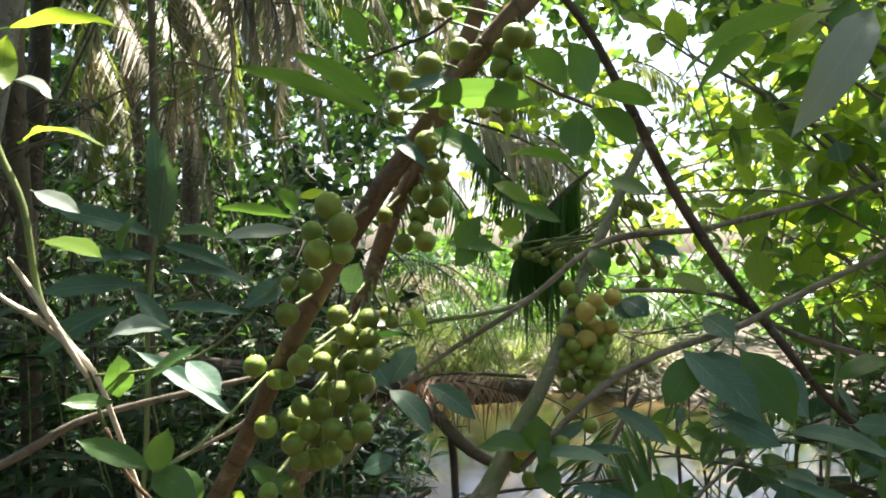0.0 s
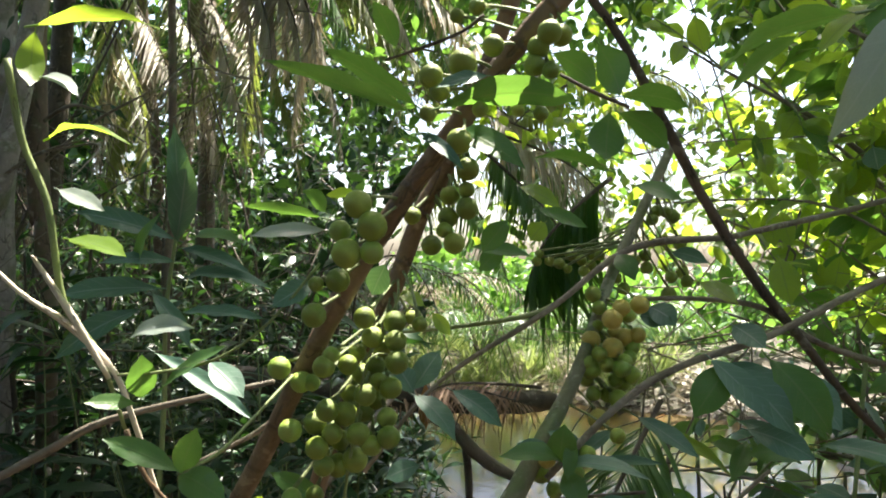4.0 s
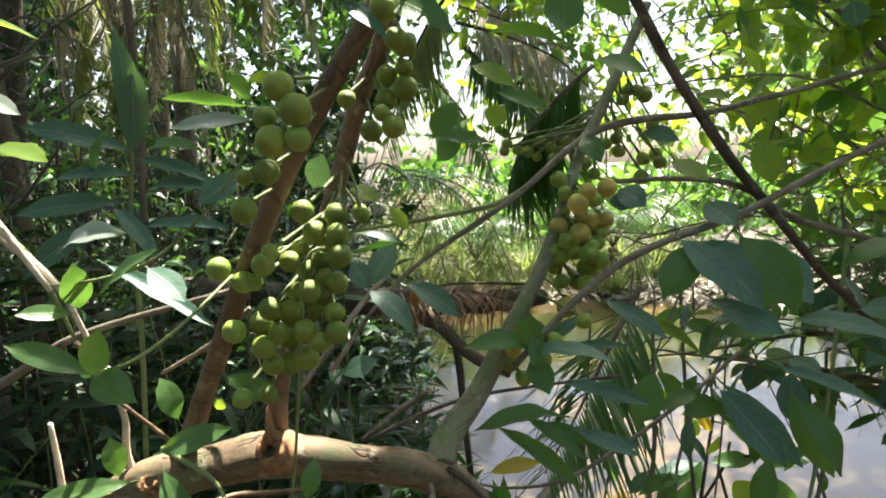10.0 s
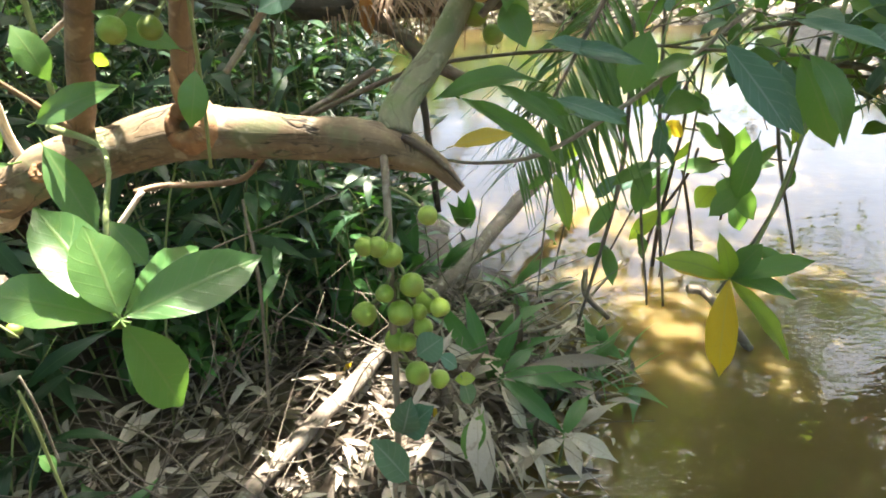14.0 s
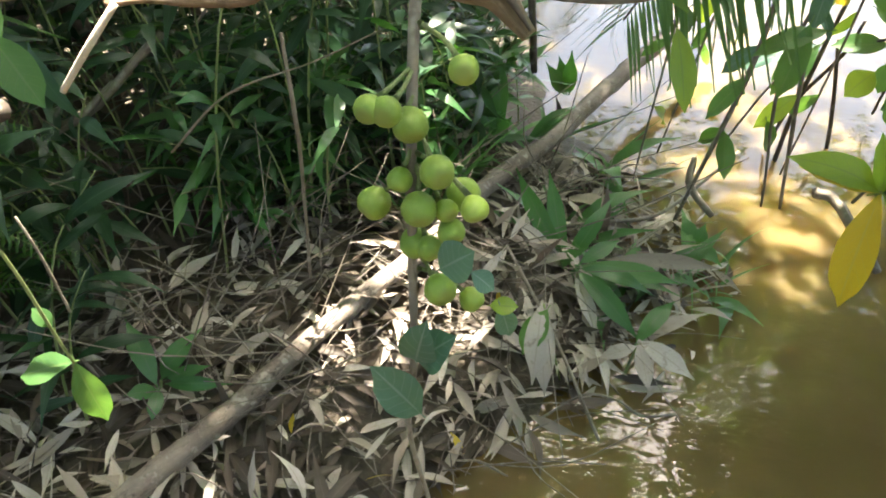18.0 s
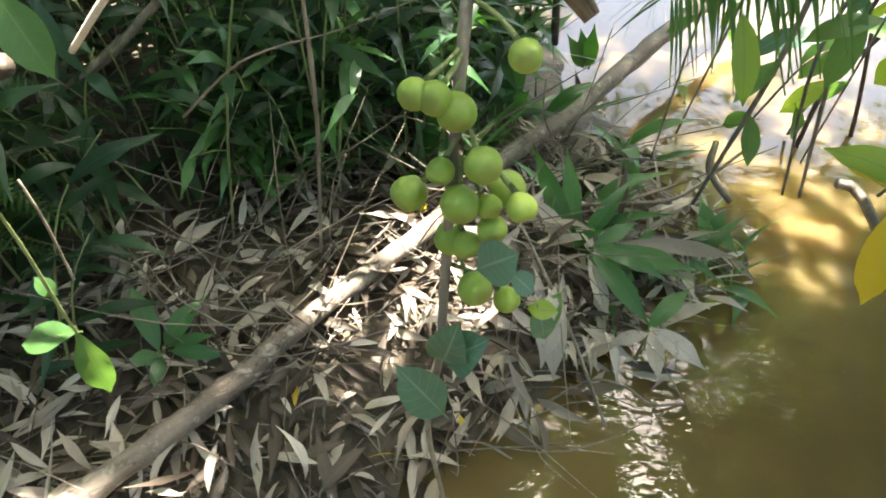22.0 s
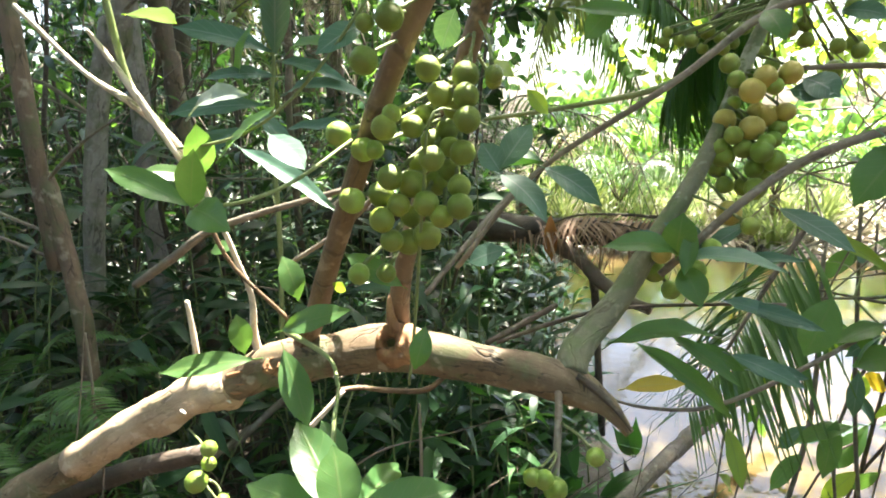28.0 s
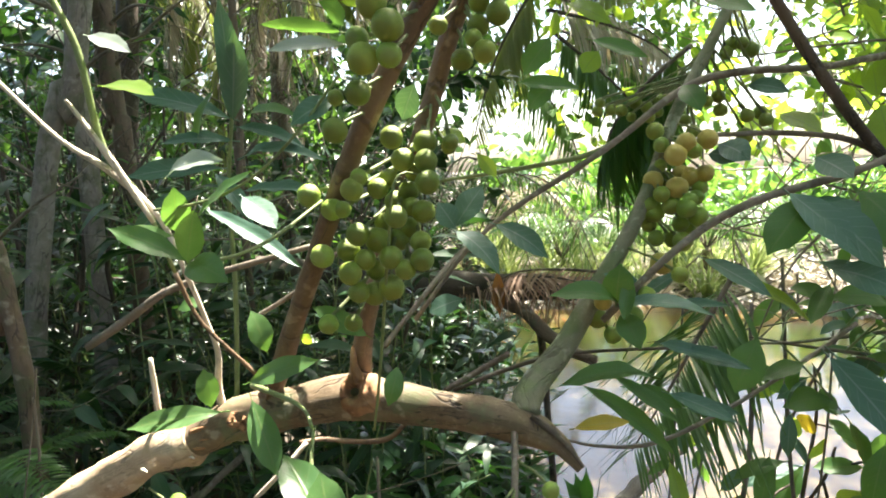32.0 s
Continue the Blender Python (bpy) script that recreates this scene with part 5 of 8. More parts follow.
leaf(fig_tree, (-0.091, 0.429, 1.150), (-0.083, 0.443, 1.087), (0.40, -0.62, 0.93), 0.83, 0, 3)
leaf(fig_tree, (-0.091, 0.433, 1.152), (-0.098, 0.550, 1.123), (0.39, -0.73, 0.82), 0.32, 0, 0)
leaf(fig_tree, (0.077, 0.900, 1.052), (0.149, 0.920, 1.056), (-0.31, -0.98, 1.08), 0.63, 3, 3)
tube('twig', [(0.041, 0.880, 1.051, 0.0016), (0.105, 0.900, 1.030, 0.0022), (0.189, 0.950, 1.018, 0.0030), (0.298, 1.020, 1.045, 0.0032), (0.412, 1.100, 1.085, 0.0035), (0.537, 1.200, 1.131, 0.0039)], TWIG, fig_tree, '', 6, 5, 0.10)
tube('twig', [(-0.412, 0.800, 1.269, 0.0032), (-0.391, 0.820, 1.202, 0.0027), (-0.328, 0.860, 1.109, 0.0034), (-0.356, 0.885, 1.064, 0.0044)], BARK_BROWN, fig_tree, '', 6, 5, 0.10)
tube('dead_twig', [(-0.403, 0.900, 1.035, 0.0061), (-0.415, 0.895, 1.087, 0.0055), (-0.394, 0.860, 1.154, 0.0040), (-0.398, 0.840, 1.204, 0.0033), (-0.409, 0.820, 1.266, 0.0033), (-0.429, 0.800, 1.339, 0.0037), (-0.481, 0.790, 1.395, 0.0044), (-0.541, 0.780, 1.437, 0.0028), (-0.615, 0.770, 1.512, 0.0030)], DEADWOOD, fig_tree, 'bleached bare dead twig', 6, 5, 0.10)
tube('dead_twig', [(-0.421, 0.815, 1.267, 0.0027), (-0.449, 0.800, 1.360, 0.0038), (-0.489, 0.790, 1.422, 0.0044), (-0.507, 0.780, 1.540, 0.0045), (-0.535, 0.770, 1.615, 0.0046), (-0.543, 0.750, 1.706, 0.0047)], GREEN_TWIG, fig_tree, '', 6, 5, 0.10)
tube('dead_twig', [(-0.430, 0.790, 1.333, 0.0032), (-0.465, 0.770, 1.407, 0.0048), (-0.499, 0.760, 1.463, 0.0032), (-0.504, 0.750, 1.478, 0.0016)], DEADWOOD, fig_tree, 'bleached peeling twig', 6, 5, 0.10)
tube('stub', [(-0.524, 0.922, 0.984, 0.0052), (-0.528, 0.920, 1.067, 0.0046), (-0.527, 0.910, 1.128, 0.0032)], DEADWOOD, fig_tree, 'pale snapped twig stub', 6, 5, 0.10)
tube('twig', [(-0.152, 0.670, 1.479, 0.0016), (-0.195, 0.660, 1.423, 0.0016), (-0.247, 0.670, 1.383, 0.0016), (-0.312, 0.700, 1.361, 0.0018), (-0.377, 0.710, 1.352, 0.0014)], GREEN_TWIG, fig_tree, '', 6, 5, 0.10)
tube('twig', [(-0.184, 0.700, 1.360, 0.0014), (-0.201, 0.620, 1.331, 0.0017), (-0.202, 0.540, 1.323, 0.0015), (-0.208, 0.480, 1.325, 0.0014)], GREEN_TWIG, fig_tree, '', 6, 5, 0.10)
tube('twig', [(-0.165, 0.600, 1.157, 0.0016), (-0.149, 0.550, 1.148, 0.0019), (-0.119, 0.480, 1.145, 0.0020), (-0.094, 0.430, 1.149, 0.0021)], GREEN_TWIG, fig_tree, '', 6, 5, 0.10)
tube('twig', [(-0.347, 0.860, 1.110, 0.0046), (-0.219, 0.700, 1.144, 0.0023), (-0.165, 0.600, 1.157, 0.0019)], GREEN_TWIG, fig_tree, '', 6, 5, 0.10)
tube('twig', [(-0.064, 0.750, 1.371, 0.0008), (-0.099, 0.680, 1.384, 0.0012), (-0.116, 0.700, 1.307, 0.0016), (-0.138, 0.740, 1.180, 0.0018), (-0.153, 0.760, 1.095, 0.0014)], GREEN_TWIG, fig_tree, '', 6, 5, 0.10)
tube('branch', [(-0.142, 0.950, 1.182, 0.0034), (-0.041, 0.980, 1.307, 0.0034), (0.121, 1.020, 1.414, 0.0047), (0.235, 1.080, 1.500, 0.0057), (0.321, 1.120, 1.528, 0.0061), (0.455, 1.200, 1.541, 0.0058), (0.567, 1.300, 1.564, 0.0060), (0.900, 1.520, 1.640, 0.0066), (1.500, 1.850, 1.800, 0.0075)], TWIG, fig_tree, 'long grey branch', 8, 5, 0.10)
tube('branch', [(-0.113, 1.000, 1.375, 0.0023), (0.006, 1.000, 1.391, 0.0034), (0.106, 1.020, 1.411, 0.0041), (0.170, 1.050, 1.449, 0.0030)], GREEN_TWIG, fig_tree, '', 8, 5, 0.10)
tube('branch', [(0.114, 0.930, 1.189, 0.0049), (0.224, 0.970, 1.289, 0.0057), (0.320, 1.000, 1.341, 0.0060), (0.480, 1.080, 1.380, 0.0061), (0.668, 1.200, 1.442, 0.0066), (1.000, 1.420, 1.540, 0.0070), (1.500, 1.750, 1.700, 0.0080)], TWIG, fig_tree, 'long grey branch', 8, 5, 0.10)
tube('branch', [(0.161, 0.980, 1.889, 0.0066), (0.216, 1.000, 1.829, 0.0067), (0.302, 1.040, 1.700, 0.0082), (0.375, 1.070, 1.587, 0.0084), (0.471, 1.100, 1.460, 0.0088), (0.561, 1.130, 1.364, 0.0078), (0.640, 1.150, 1.275, 0.0074), (0.748, 1.200, 1.186, 0.0062)], BARK_DARK, fig_tree, 'dark smooth slanting branch', 10, 5, 0.10)
tube('branch', [(0.279, 1.080, 1.434, 0.0034), (0.387, 1.100, 1.435, 0.0043), (0.489, 1.120, 1.421, 0.0053), (0.600, 1.150, 1.362, 0.0056), (0.795, 1.200, 1.309, 0.0053)], TWIG, fig_tree, '', 8, 5, 0.10)
tube('twig', [(-0.101, 0.740, 1.708, 0.0015), (-0.056, 0.740, 1.724, 0.0019), (-0.017, 0.730, 1.737, 0.0019), (0.008, 0.720, 1.753, 0.0019)], BARK_DARK, fig_tree, '', 6, 5, 0.10)
tube('twig', [(0.086, 0.680, 1.678, 0.0018), (0.121, 0.680, 1.660, 0.0022), (0.159, 0.690, 1.648, 0.0018)], BARK_DARK, fig_tree, '', 6, 5, 0.10)
wound(fig_tree, (-0.196, 0.845, 1.109), 0.029, 0.028, (0.12, -1, 0.4), 3)
wound(fig_tree, (-0.367, 0.866, 1.060), 0.019, 0.017, (0.1, -1, 0.45), 5)
tube('stub', [(-0.195, 0.852, 1.122, 0.0079), (-0.203, 0.854, 1.141, 0.0058), (-0.205, 0.858, 1.160, 0.0037), (-0.204, 0.860, 1.168, 0.0013)], CUT_WOOD, fig_tree, 'splintered stub of torn wood', 9, 5, 0.35)
tube('snag', [(0.023, 0.838, 1.089, 0.0039), (0.038, 0.832, 1.081, 0.0042), (0.054, 0.826, 1.070, 0.0039), (0.070, 0.820, 1.055, 0.0027), (0.083, 0.816, 1.038, 0.0012)], BARK_DARK, fig_tree, 'dark cracked rotten edge of the broken limb', 9, 6, 0.45)
tube('peeled_wood', [(-0.812, 0.976, 0.813, 0.0329), (-0.678, 0.950, 0.900, 0.0306), (-0.548, 0.925, 0.971, 0.0298), (-0.498, 0.914, 0.995, 0.0315), (-0.470, 0.908, 1.008, 0.0334), (-0.456, 0.906, 1.015, 0.0298)], PEELED, fig_tree, 'bark-stripped pale wood with a ragged broken edge', 16, 7, 0.30)
tube('splinter', [(-0.457, 0.886, 1.007, 0.0037), (-0.443, 0.880, 1.009, 0.0029), (-0.430, 0.876, 1.011, 0.0009)], CUT_WOOD, fig_tree, '', 5, 3, 0.30)
tube('splinter', [(-0.456, 0.886, 1.029, 0.0042), (-0.440, 0.880, 1.037, 0.0033), (-0.425, 0.876, 1.043, 0.0010)], CUT_WOOD, fig_tree, '', 5, 3, 0.30)
tube('splinter', [(-0.467, 0.886, 0.998, 0.0032), (-0.456, 0.880, 0.997, 0.0025), (-0.447, 0.876, 0.995, 0.0008)], DEADWOOD, fig_tree, '', 5, 3, 0.30)
tube('splinter', [(-0.452, 0.886, 1.018, 0.0037), (-0.437, 0.880, 1.022, 0.0029), (-0.424, 0.876, 1.025, 0.0009)], CUT_WOOD, fig_tree, '', 5, 3, 0.30)
tube('splinter', [(-0.536, 0.886, 0.970, 0.0028), (-0.527, 0.880, 0.971, 0.0022), (-0.521, 0.876, 0.971, 0.0007)], DEADWOOD, fig_tree, '', 5, 3, 0.30)
_t = thing("tree_trunk", (-1.264, 1.500, 0.000), 'reddish-brown young trunk leaning in the undergrowth', "tree", "trunks on the bank")
tube('trunk', [(-1.211, 1.500, -0.050, 0.0290), (-1.264, 1.500, 0.727, 0.0242), (-1.269, 1.500, 0.877, 0.0237), (-1.297, 1.500, 1.083, 0.0235), (-1.326, 1.500, 1.237, 0.0236), (-1.354, 1.500, 1.381, 0.0238), (-1.672, 1.500, 6.000, 0.0167)], BARK_TRUNK, _t, '', 12, 7, 0.18)
tube('branch', [(-1.333, 1.500, 1.227, 0.0056), (-1.168, 1.450, 1.326, 0.0042), (-1.003, 1.420, 1.402, 0.0018)], TWIG, _t, '', 5, 5, 0.20)
tube('branch', [(-1.305, 1.500, 1.025, 0.0057), (-1.530, 1.450, 1.116, 0.0042), (-1.755, 1.420, 1.127, 0.0018)], TWIG, _t, '', 5, 5, 0.20)
tube('branch', [(-1.314, 1.500, 1.092, 0.0056), (-1.528, 1.450, 1.191, 0.0042), (-1.742, 1.420, 1.276, 0.0018)], TWIG, _t, '', 5, 5, 0.20)
_t = thing("tree_trunk", (-1.604, 2.000, 0.000), 'grey slender trunk standing in the undergrowth', "tree", "trunks on the bank")
tube('trunk', [(-1.802, 2.000, -0.050, 0.0406), (-1.604, 2.000, 1.292, 0.0338), (-1.493, 2.000, 1.688, 0.0346), (-1.402, 2.000, 1.976, 0.0345), (-0.808, 2.000, 6.000, 0.0242)], BARK_GREY, _t, '', 12, 7, 0.18)
tube('branch', [(-1.424, 2.000, 1.901, 0.0081), (-1.665, 1.950, 1.990, 0.0061), (-1.905, 1.920, 1.998, 0.0025)], TWIG, _t, '', 5, 5, 0.20)
tube('branch', [(-1.577, 2.000, 1.382, 0.0080), (-1.779, 1.950, 1.516, 0.0060), (-1.981, 1.920, 1.438, 0.0025)], TWIG, _t, '', 5, 5, 0.20)
tube('branch', [(-1.490, 2.000, 1.679, 0.0081), (-1.310, 1.950, 1.773, 0.0060), (-1.130, 1.920, 1.823, 0.0025)], TWIG, _t, '', 5, 5, 0.20)
_t = thing("tree_trunk", (-1.497, 2.300, 0.000), 'slender brown trunk standing in the undergrowth', "tree", "trunks on the bank")
tube('trunk', [(-1.419, 2.300, -0.050, 0.0415), (-1.497, 2.300, 1.520, 0.0346), (-1.543, 2.300, 1.984, 0.0357), (-1.742, 2.300, 6.000, 0.0250)], BARK_TRUNK, _t, '', 12, 7, 0.18)
tube('branch', [(-1.522, 2.300, 1.773, 0.0083), (-1.752, 2.250, 1.878, 0.0062), (-1.982, 2.220, 1.872, 0.0026)], TWIG, _t, '', 5, 5, 0.20)
tube('branch', [(-1.538, 2.300, 1.935, 0.0084), (-1.388, 2.250, 1.995, 0.0063), (-1.239, 2.220, 1.962, 0.0026)], TWIG, _t, '', 5, 5, 0.20)
tube('branch', [(-1.524, 2.300, 1.792, 0.0083), (-1.302, 2.250, 1.942, 0.0062), (-1.081, 2.220, 2.050, 0.0026)], TWIG, _t, '', 5, 5, 0.20)
_t = thing("tree_trunk", (-1.073, 2.400, 0.000), 'thin pale brown trunk behind long leaves', "tree", "trunks on the bank")
tube('trunk', [(-1.037, 2.400, -0.050, 0.0166), (-1.073, 2.400, 0.756, 0.0139), (-1.147, 2.500, 1.405, 0.0141), (-1.194, 2.600, 2.112, 0.0152), (-1.367, 2.600, 6.000, 0.0106)], BARK_TRUNK, _t, '', 12, 7, 0.18)
tube('branch', [(-1.186, 2.587, 2.025, 0.0036), (-1.018, 2.537, 2.110, 0.0027), (-0.849, 2.507, 2.178, 0.0011)], TWIG, _t, '', 5, 5, 0.20)
tube('branch', [(-1.171, 2.562, 1.852, 0.0035), (-1.389, 2.512, 1.983, 0.0026), (-1.606, 2.482, 1.918, 0.0011)], TWIG, _t, '', 5, 5, 0.20)
tube('branch', [(-1.153, 2.532, 1.650, 0.0035), (-1.388, 2.482, 1.773, 0.0026), (-1.623, 2.452, 1.889, 0.0011)], TWIG, _t, '', 5, 5, 0.20)
_t = thing("tree_trunk", (-2.386, 5.000, 0.000), 'pale brown trunk patched with sunlight', "tree", "trunks on the bank")
tube('trunk', [(-2.260, 5.000, -0.050, 0.0504), (-2.386, 5.000, 1.961, 0.0420), (-2.449, 5.000, 2.564, 0.0461), (-2.565, 5.000, 3.385, 0.0551), (-2.729, 5.000, 6.000, 0.0386)], BARK_TRUNK, _t, '', 12, 7, 0.18)
tube('branch', [(-2.478, 5.000, 2.692, 0.0115), (-2.336, 4.950, 2.721, 0.0086), (-2.195, 4.920, 2.732, 0.0036)], TWIG, _t, '', 5, 5, 0.20)
tube('branch', [(-2.459, 5.000, 2.539, 0.0111), (-2.232, 4.950, 2.699, 0.0084), (-2.004, 4.920, 2.696, 0.0035)], TWIG, _t, '', 5, 5, 0.20)
tube('branch', [(-2.448, 5.000, 2.454, 0.0110), (-2.657, 4.950, 2.501, 0.0082), (-2.865, 4.920, 2.482, 0.0034)], TWIG, _t, '', 5, 5, 0.20)
_t = thing("tree_trunk", (-2.083, 3.200, 0.000), 'dark shaded trunk among the leaves', "tree", "trunks on the bank")
tube('trunk', [(-2.121, 3.200, -0.050, 0.0560), (-2.083, 3.200, 1.536, 0.0467), (-2.053, 3.200, 2.007, 0.0469), (-2.035, 3.200, 2.535, 0.0504), (-1.952, 3.200, 6.000, 0.0352)], BARK_DARK, _t, '', 12, 7, 0.18)
tube('branch', [(-2.046, 3.200, 2.298, 0.0116), (-2.199, 3.150, 2.402, 0.0087), (-2.353, 3.120, 2.310, 0.0036)], TWIG, _t, '', 5, 5, 0.20)
tube('branch', [(-2.052, 3.200, 2.188, 0.0115), (-2.201, 3.150, 2.294, 0.0087), (-2.351, 3.120, 2.280, 0.0036)], TWIG, _t, '', 5, 5, 0.20)
tube('branch', [(-2.070, 3.200, 1.807, 0.0112), (-2.258, 3.150, 1.881, 0.0084), (-2.445, 3.120, 1.867, 0.0035)], TWIG, _t, '', 5, 5, 0.20)
_t = thing("tree_trunk", (-1.574, 2.200, 0.000), 'grey-brown trunk beside the path', "tree", "trunks on the bank")
tube('trunk', [(-1.550, 2.200, -0.050, 0.0414), (-1.574, 2.200, 1.437, 0.0345), (-1.590, 2.200, 2.000, 0.0352), (-1.608, 2.200, 2.499, 0.0370), (-1.664, 2.200, 6.000, 0.0259)], BARK_GREY, _t, '', 12, 7, 0.18)
tube('branch', [(-1.590, 2.200, 1.931, 0.0084), (-1.803, 2.150, 2.091, 0.0063), (-2.017, 2.120, 2.018, 0.0026)], TWIG, _t, '', 5, 5, 0.20)
tube('branch', [(-1.597, 2.200, 2.150, 0.0085), (-1.799, 2.150, 2.223, 0.0064), (-2.001, 2.120, 2.164, 0.0027)], TWIG, _t, '', 5, 5, 0.20)
tube('branch', [(-1.607, 2.200, 2.478, 0.0087), (-1.842, 2.150, 2.579, 0.0065), (-2.077, 2.120, 2.537, 0.0027)], TWIG, _t, '', 5, 5, 0.20)
_t = thing("fallen_log", (-1.0, 2.7, 0.7), "fallen dark log lying across above the water", "log")
tube('trunk', [(-1.274, 2.900, 0.977, 0.0547), (-0.708, 2.700, 0.969, 0.0539), (-0.368, 2.600, 0.961, 0.0532), (-0.078, 2.600, 0.950, 0.0497), (0.194, 2.650, 0.940, 0.0448), (0.300, 2.700, 0.938, 0.0420), (0.370, 2.735, 0.936, 0.0330)], BARK_DARK, _t, 'dark rotting trunk', 12, 6, 0.25)
tube('limb', [(-0.137, 2.550, 0.909, 0.0287), (-0.049, 2.500, 0.875, 0.0282), (0.030, 2.450, 0.806, 0.0277), (0.103, 2.400, 0.767, 0.0232), (0.204, 2.350, 0.733, 0.0188)], BARK_TRUNK, _t, '', 10, 5, 0.25)
tube('limb', [(0.010, 2.500, 0.812, 0.0170), (0.024, 2.500, 0.697, 0.0143), (0.034, 2.500, 0.537, 0.0132), (0.061, 2.500, 0.192, 0.0124)], BARK_DARK, _t, '', 8, 5, 0.20)
dead_leaf(_t, (-0.146, 2.500, 1.027), (-0.137, 2.480, 0.856), (0.08, -0.98, 0.17), 0.69)
tube('twig', [(-0.240, 1.150, 1.089, 0.0048), (-0.202, 1.200, 1.139, 0.0049), (-0.156, 1.300, 1.200, 0.0059), (-0.110, 1.400, 1.248, 0.0057)], TWIG, fig_tree, '', 6, 5, 0.10)
tube('twig', [(-0.101, 0.950, 1.081, 0.0037), (-0.064, 1.050, 1.080, 0.0046), (-0.021, 1.100, 1.095, 0.0049)], BARK_DARK, fig_tree, '', 6, 5, 0.10)
tube('twig', [(-0.088, 0.950, 1.082, 0.0028), (-0.019, 1.000, 1.098, 0.0034), (0.065, 1.020, 1.118, 0.0029), (0.194, 1.100, 1.108, 0.0027), (0.322, 1.200, 1.086, 0.0031)], BARK_DARK, fig_tree, '', 6, 5, 0.10)
tube('twig', [(-0.308, 0.920, 1.007, 0.0036), (-0.285, 0.950, 1.001, 0.0036), (-0.254, 0.980, 0.987, 0.0042), (-0.202, 1.000, 0.984, 0.0042), (-0.165, 1.000, 1.016, 0.0041)], BARK_BROWN, fig_tree, '', 6, 5, 0.10)
tube('twig', [(-0.298, 0.920, 1.008, 0.0035), (-0.329, 0.900, 0.972, 0.0036), (-0.373, 0.900, 0.927, 0.0033)], DEADWOOD, fig_tree, '', 6, 5, 0.10)
tube('twig', [(-0.536, 0.900, 0.935, 0.0017), (-0.442, 0.800, 0.967, 0.0015), (-0.405, 0.740, 0.964, 0.0014), (-0.372, 0.730, 0.935, 0.0009)], GREEN_TWIG, fig_tree, '', 6, 5, 0.10)
tube('branch', [(-1.122, 1.150, 0.578, 0.0262), (-0.829, 1.100, 0.719, 0.0199), (-0.609, 1.050, 0.812, 0.0155)], BARK_DARK, fig_tree, 'dead broken branch', 10, 5, 0.10)
tube('twig', [(-0.408, 1.000, 1.168, 0.0032), (-0.304, 0.950, 1.229, 0.0035), (-0.242, 0.920, 1.281, 0.0033)], TWIG, fig_tree, '', 6, 5, 0.10)
tube('twig', [(-0.890, 1.250, 1.048, 0.0085), (-0.760, 1.200, 1.119, 0.0087), (-0.617, 1.150, 1.194, 0.0071), (-0.319, 1.100, 1.278, 0.0047)], TWIG, fig_tree, '', 6, 5, 0.10)
rosette = thing("yellowing_shoot", (0.703, 1.432, 0.506), "hanging shoot with green and yellow leaves over the water", "plant")
leaf(rosette, (0.707, 1.432, 0.504), (0.530, 1.440, 0.564), (-0.59, -0.62, 1.19), 0.52, 1, 2)
leaf(rosette, (0.707, 1.432, 0.504), (0.557, 1.440, 0.545), (-0.59, -0.57, 1.20), 0.53, 3, 0)
leaf(rosette, (0.707, 1.432, 0.504), (0.771, 1.440, 0.587), (-0.17, -0.61, 1.18), 1.08, 0, 3)
leaf(rosette, (0.707, 1.432, 0.504), (0.716, 1.440, 0.556), (-0.24, -0.73, 1.19), 1.85, 0, 3)
leaf(rosette, (0.707, 1.432, 0.504), (0.899, 1.440, 0.534), (-0.16, -0.84, 1.18), 0.44, 0, 1)
leaf(rosette, (0.707, 1.432, 0.504), (0.713, 1.400, 0.247), (-0.63, -0.61, 1.25), 0.52, 3, 3)
leaf(rosette, (0.707, 1.432, 0.504), (0.872, 1.400, 0.285), (-0.18, -0.70, 1.23), 0.38, 1, 3)
leaf(rosette, (0.707, 1.432, 0.504), (0.853, 1.400, 0.460), (-0.55, -0.61, 1.20), 0.55, 0, 2)
leaf(rosette, (0.707, 1.432, 0.504), (0.668, 1.440, 0.622), (-0.32, -0.80, 1.17), 0.58, 1, 2)
tube('stem', [(0.703, 1.432, 0.506, 0.0040), (0.780, 1.460, 0.620, 0.0045), (0.880, 1.550, 0.900, 0.0050), (1.000, 1.700, 1.300, 0.0060)], GREEN_TWIG, rosette, '', 6, 5, 0.10)
palm_frond = thing("hanging_palm_frond", (0.42, 1.35, 0.6), "dark green palm frond hanging over the water", "palm frond")
frond(palm_frond, [(0.450, 1.550, 1.180), (0.353, 1.450, 1.058), (0.277, 1.380, 0.950), (0.201, 1.320, 0.848)], 44, 0.34, PALM_GREEN, BARK_DARK, RNG, 0.007, 0.35, 0.8)
palm_strand = thing("hanging_palm_frond", (0.45, 2.4, 1.5), "palm frond with leaflets hanging straight down", "palm frond")
frond(palm_strand, [(0.547, 2.600, 1.829), (0.400, 2.500, 1.706), (0.283, 2.450, 1.574), (0.223, 2.400, 1.441)], 52, 0.62, PALM_GREEN, BARK_DARK, RNG, 0.01, 2.6, 0.5)
leaf(fig_tree, (0.446, 1.050, 1.118), (0.545, 1.000, 1.003), (-0.15, -0.86, 1.00), 0.55, 2, 0)
leaf(fig_tree, (0.561, 1.080, 1.090), (0.609, 1.030, 0.973), (-0.64, -0.64, 1.01), 0.71, 0, 1)
leaf(fig_tree, (0.089, 0.980, 1.085), (0.208, 0.930, 1.010), (0.02, -0.89, 1.06), 0.27, 0, 1)
leaf(fig_tree, (0.153, 1.000, 1.077), (0.227, 0.980, 1.055), (-0.04, -0.80, 1.03), 0.58, 0, 1)
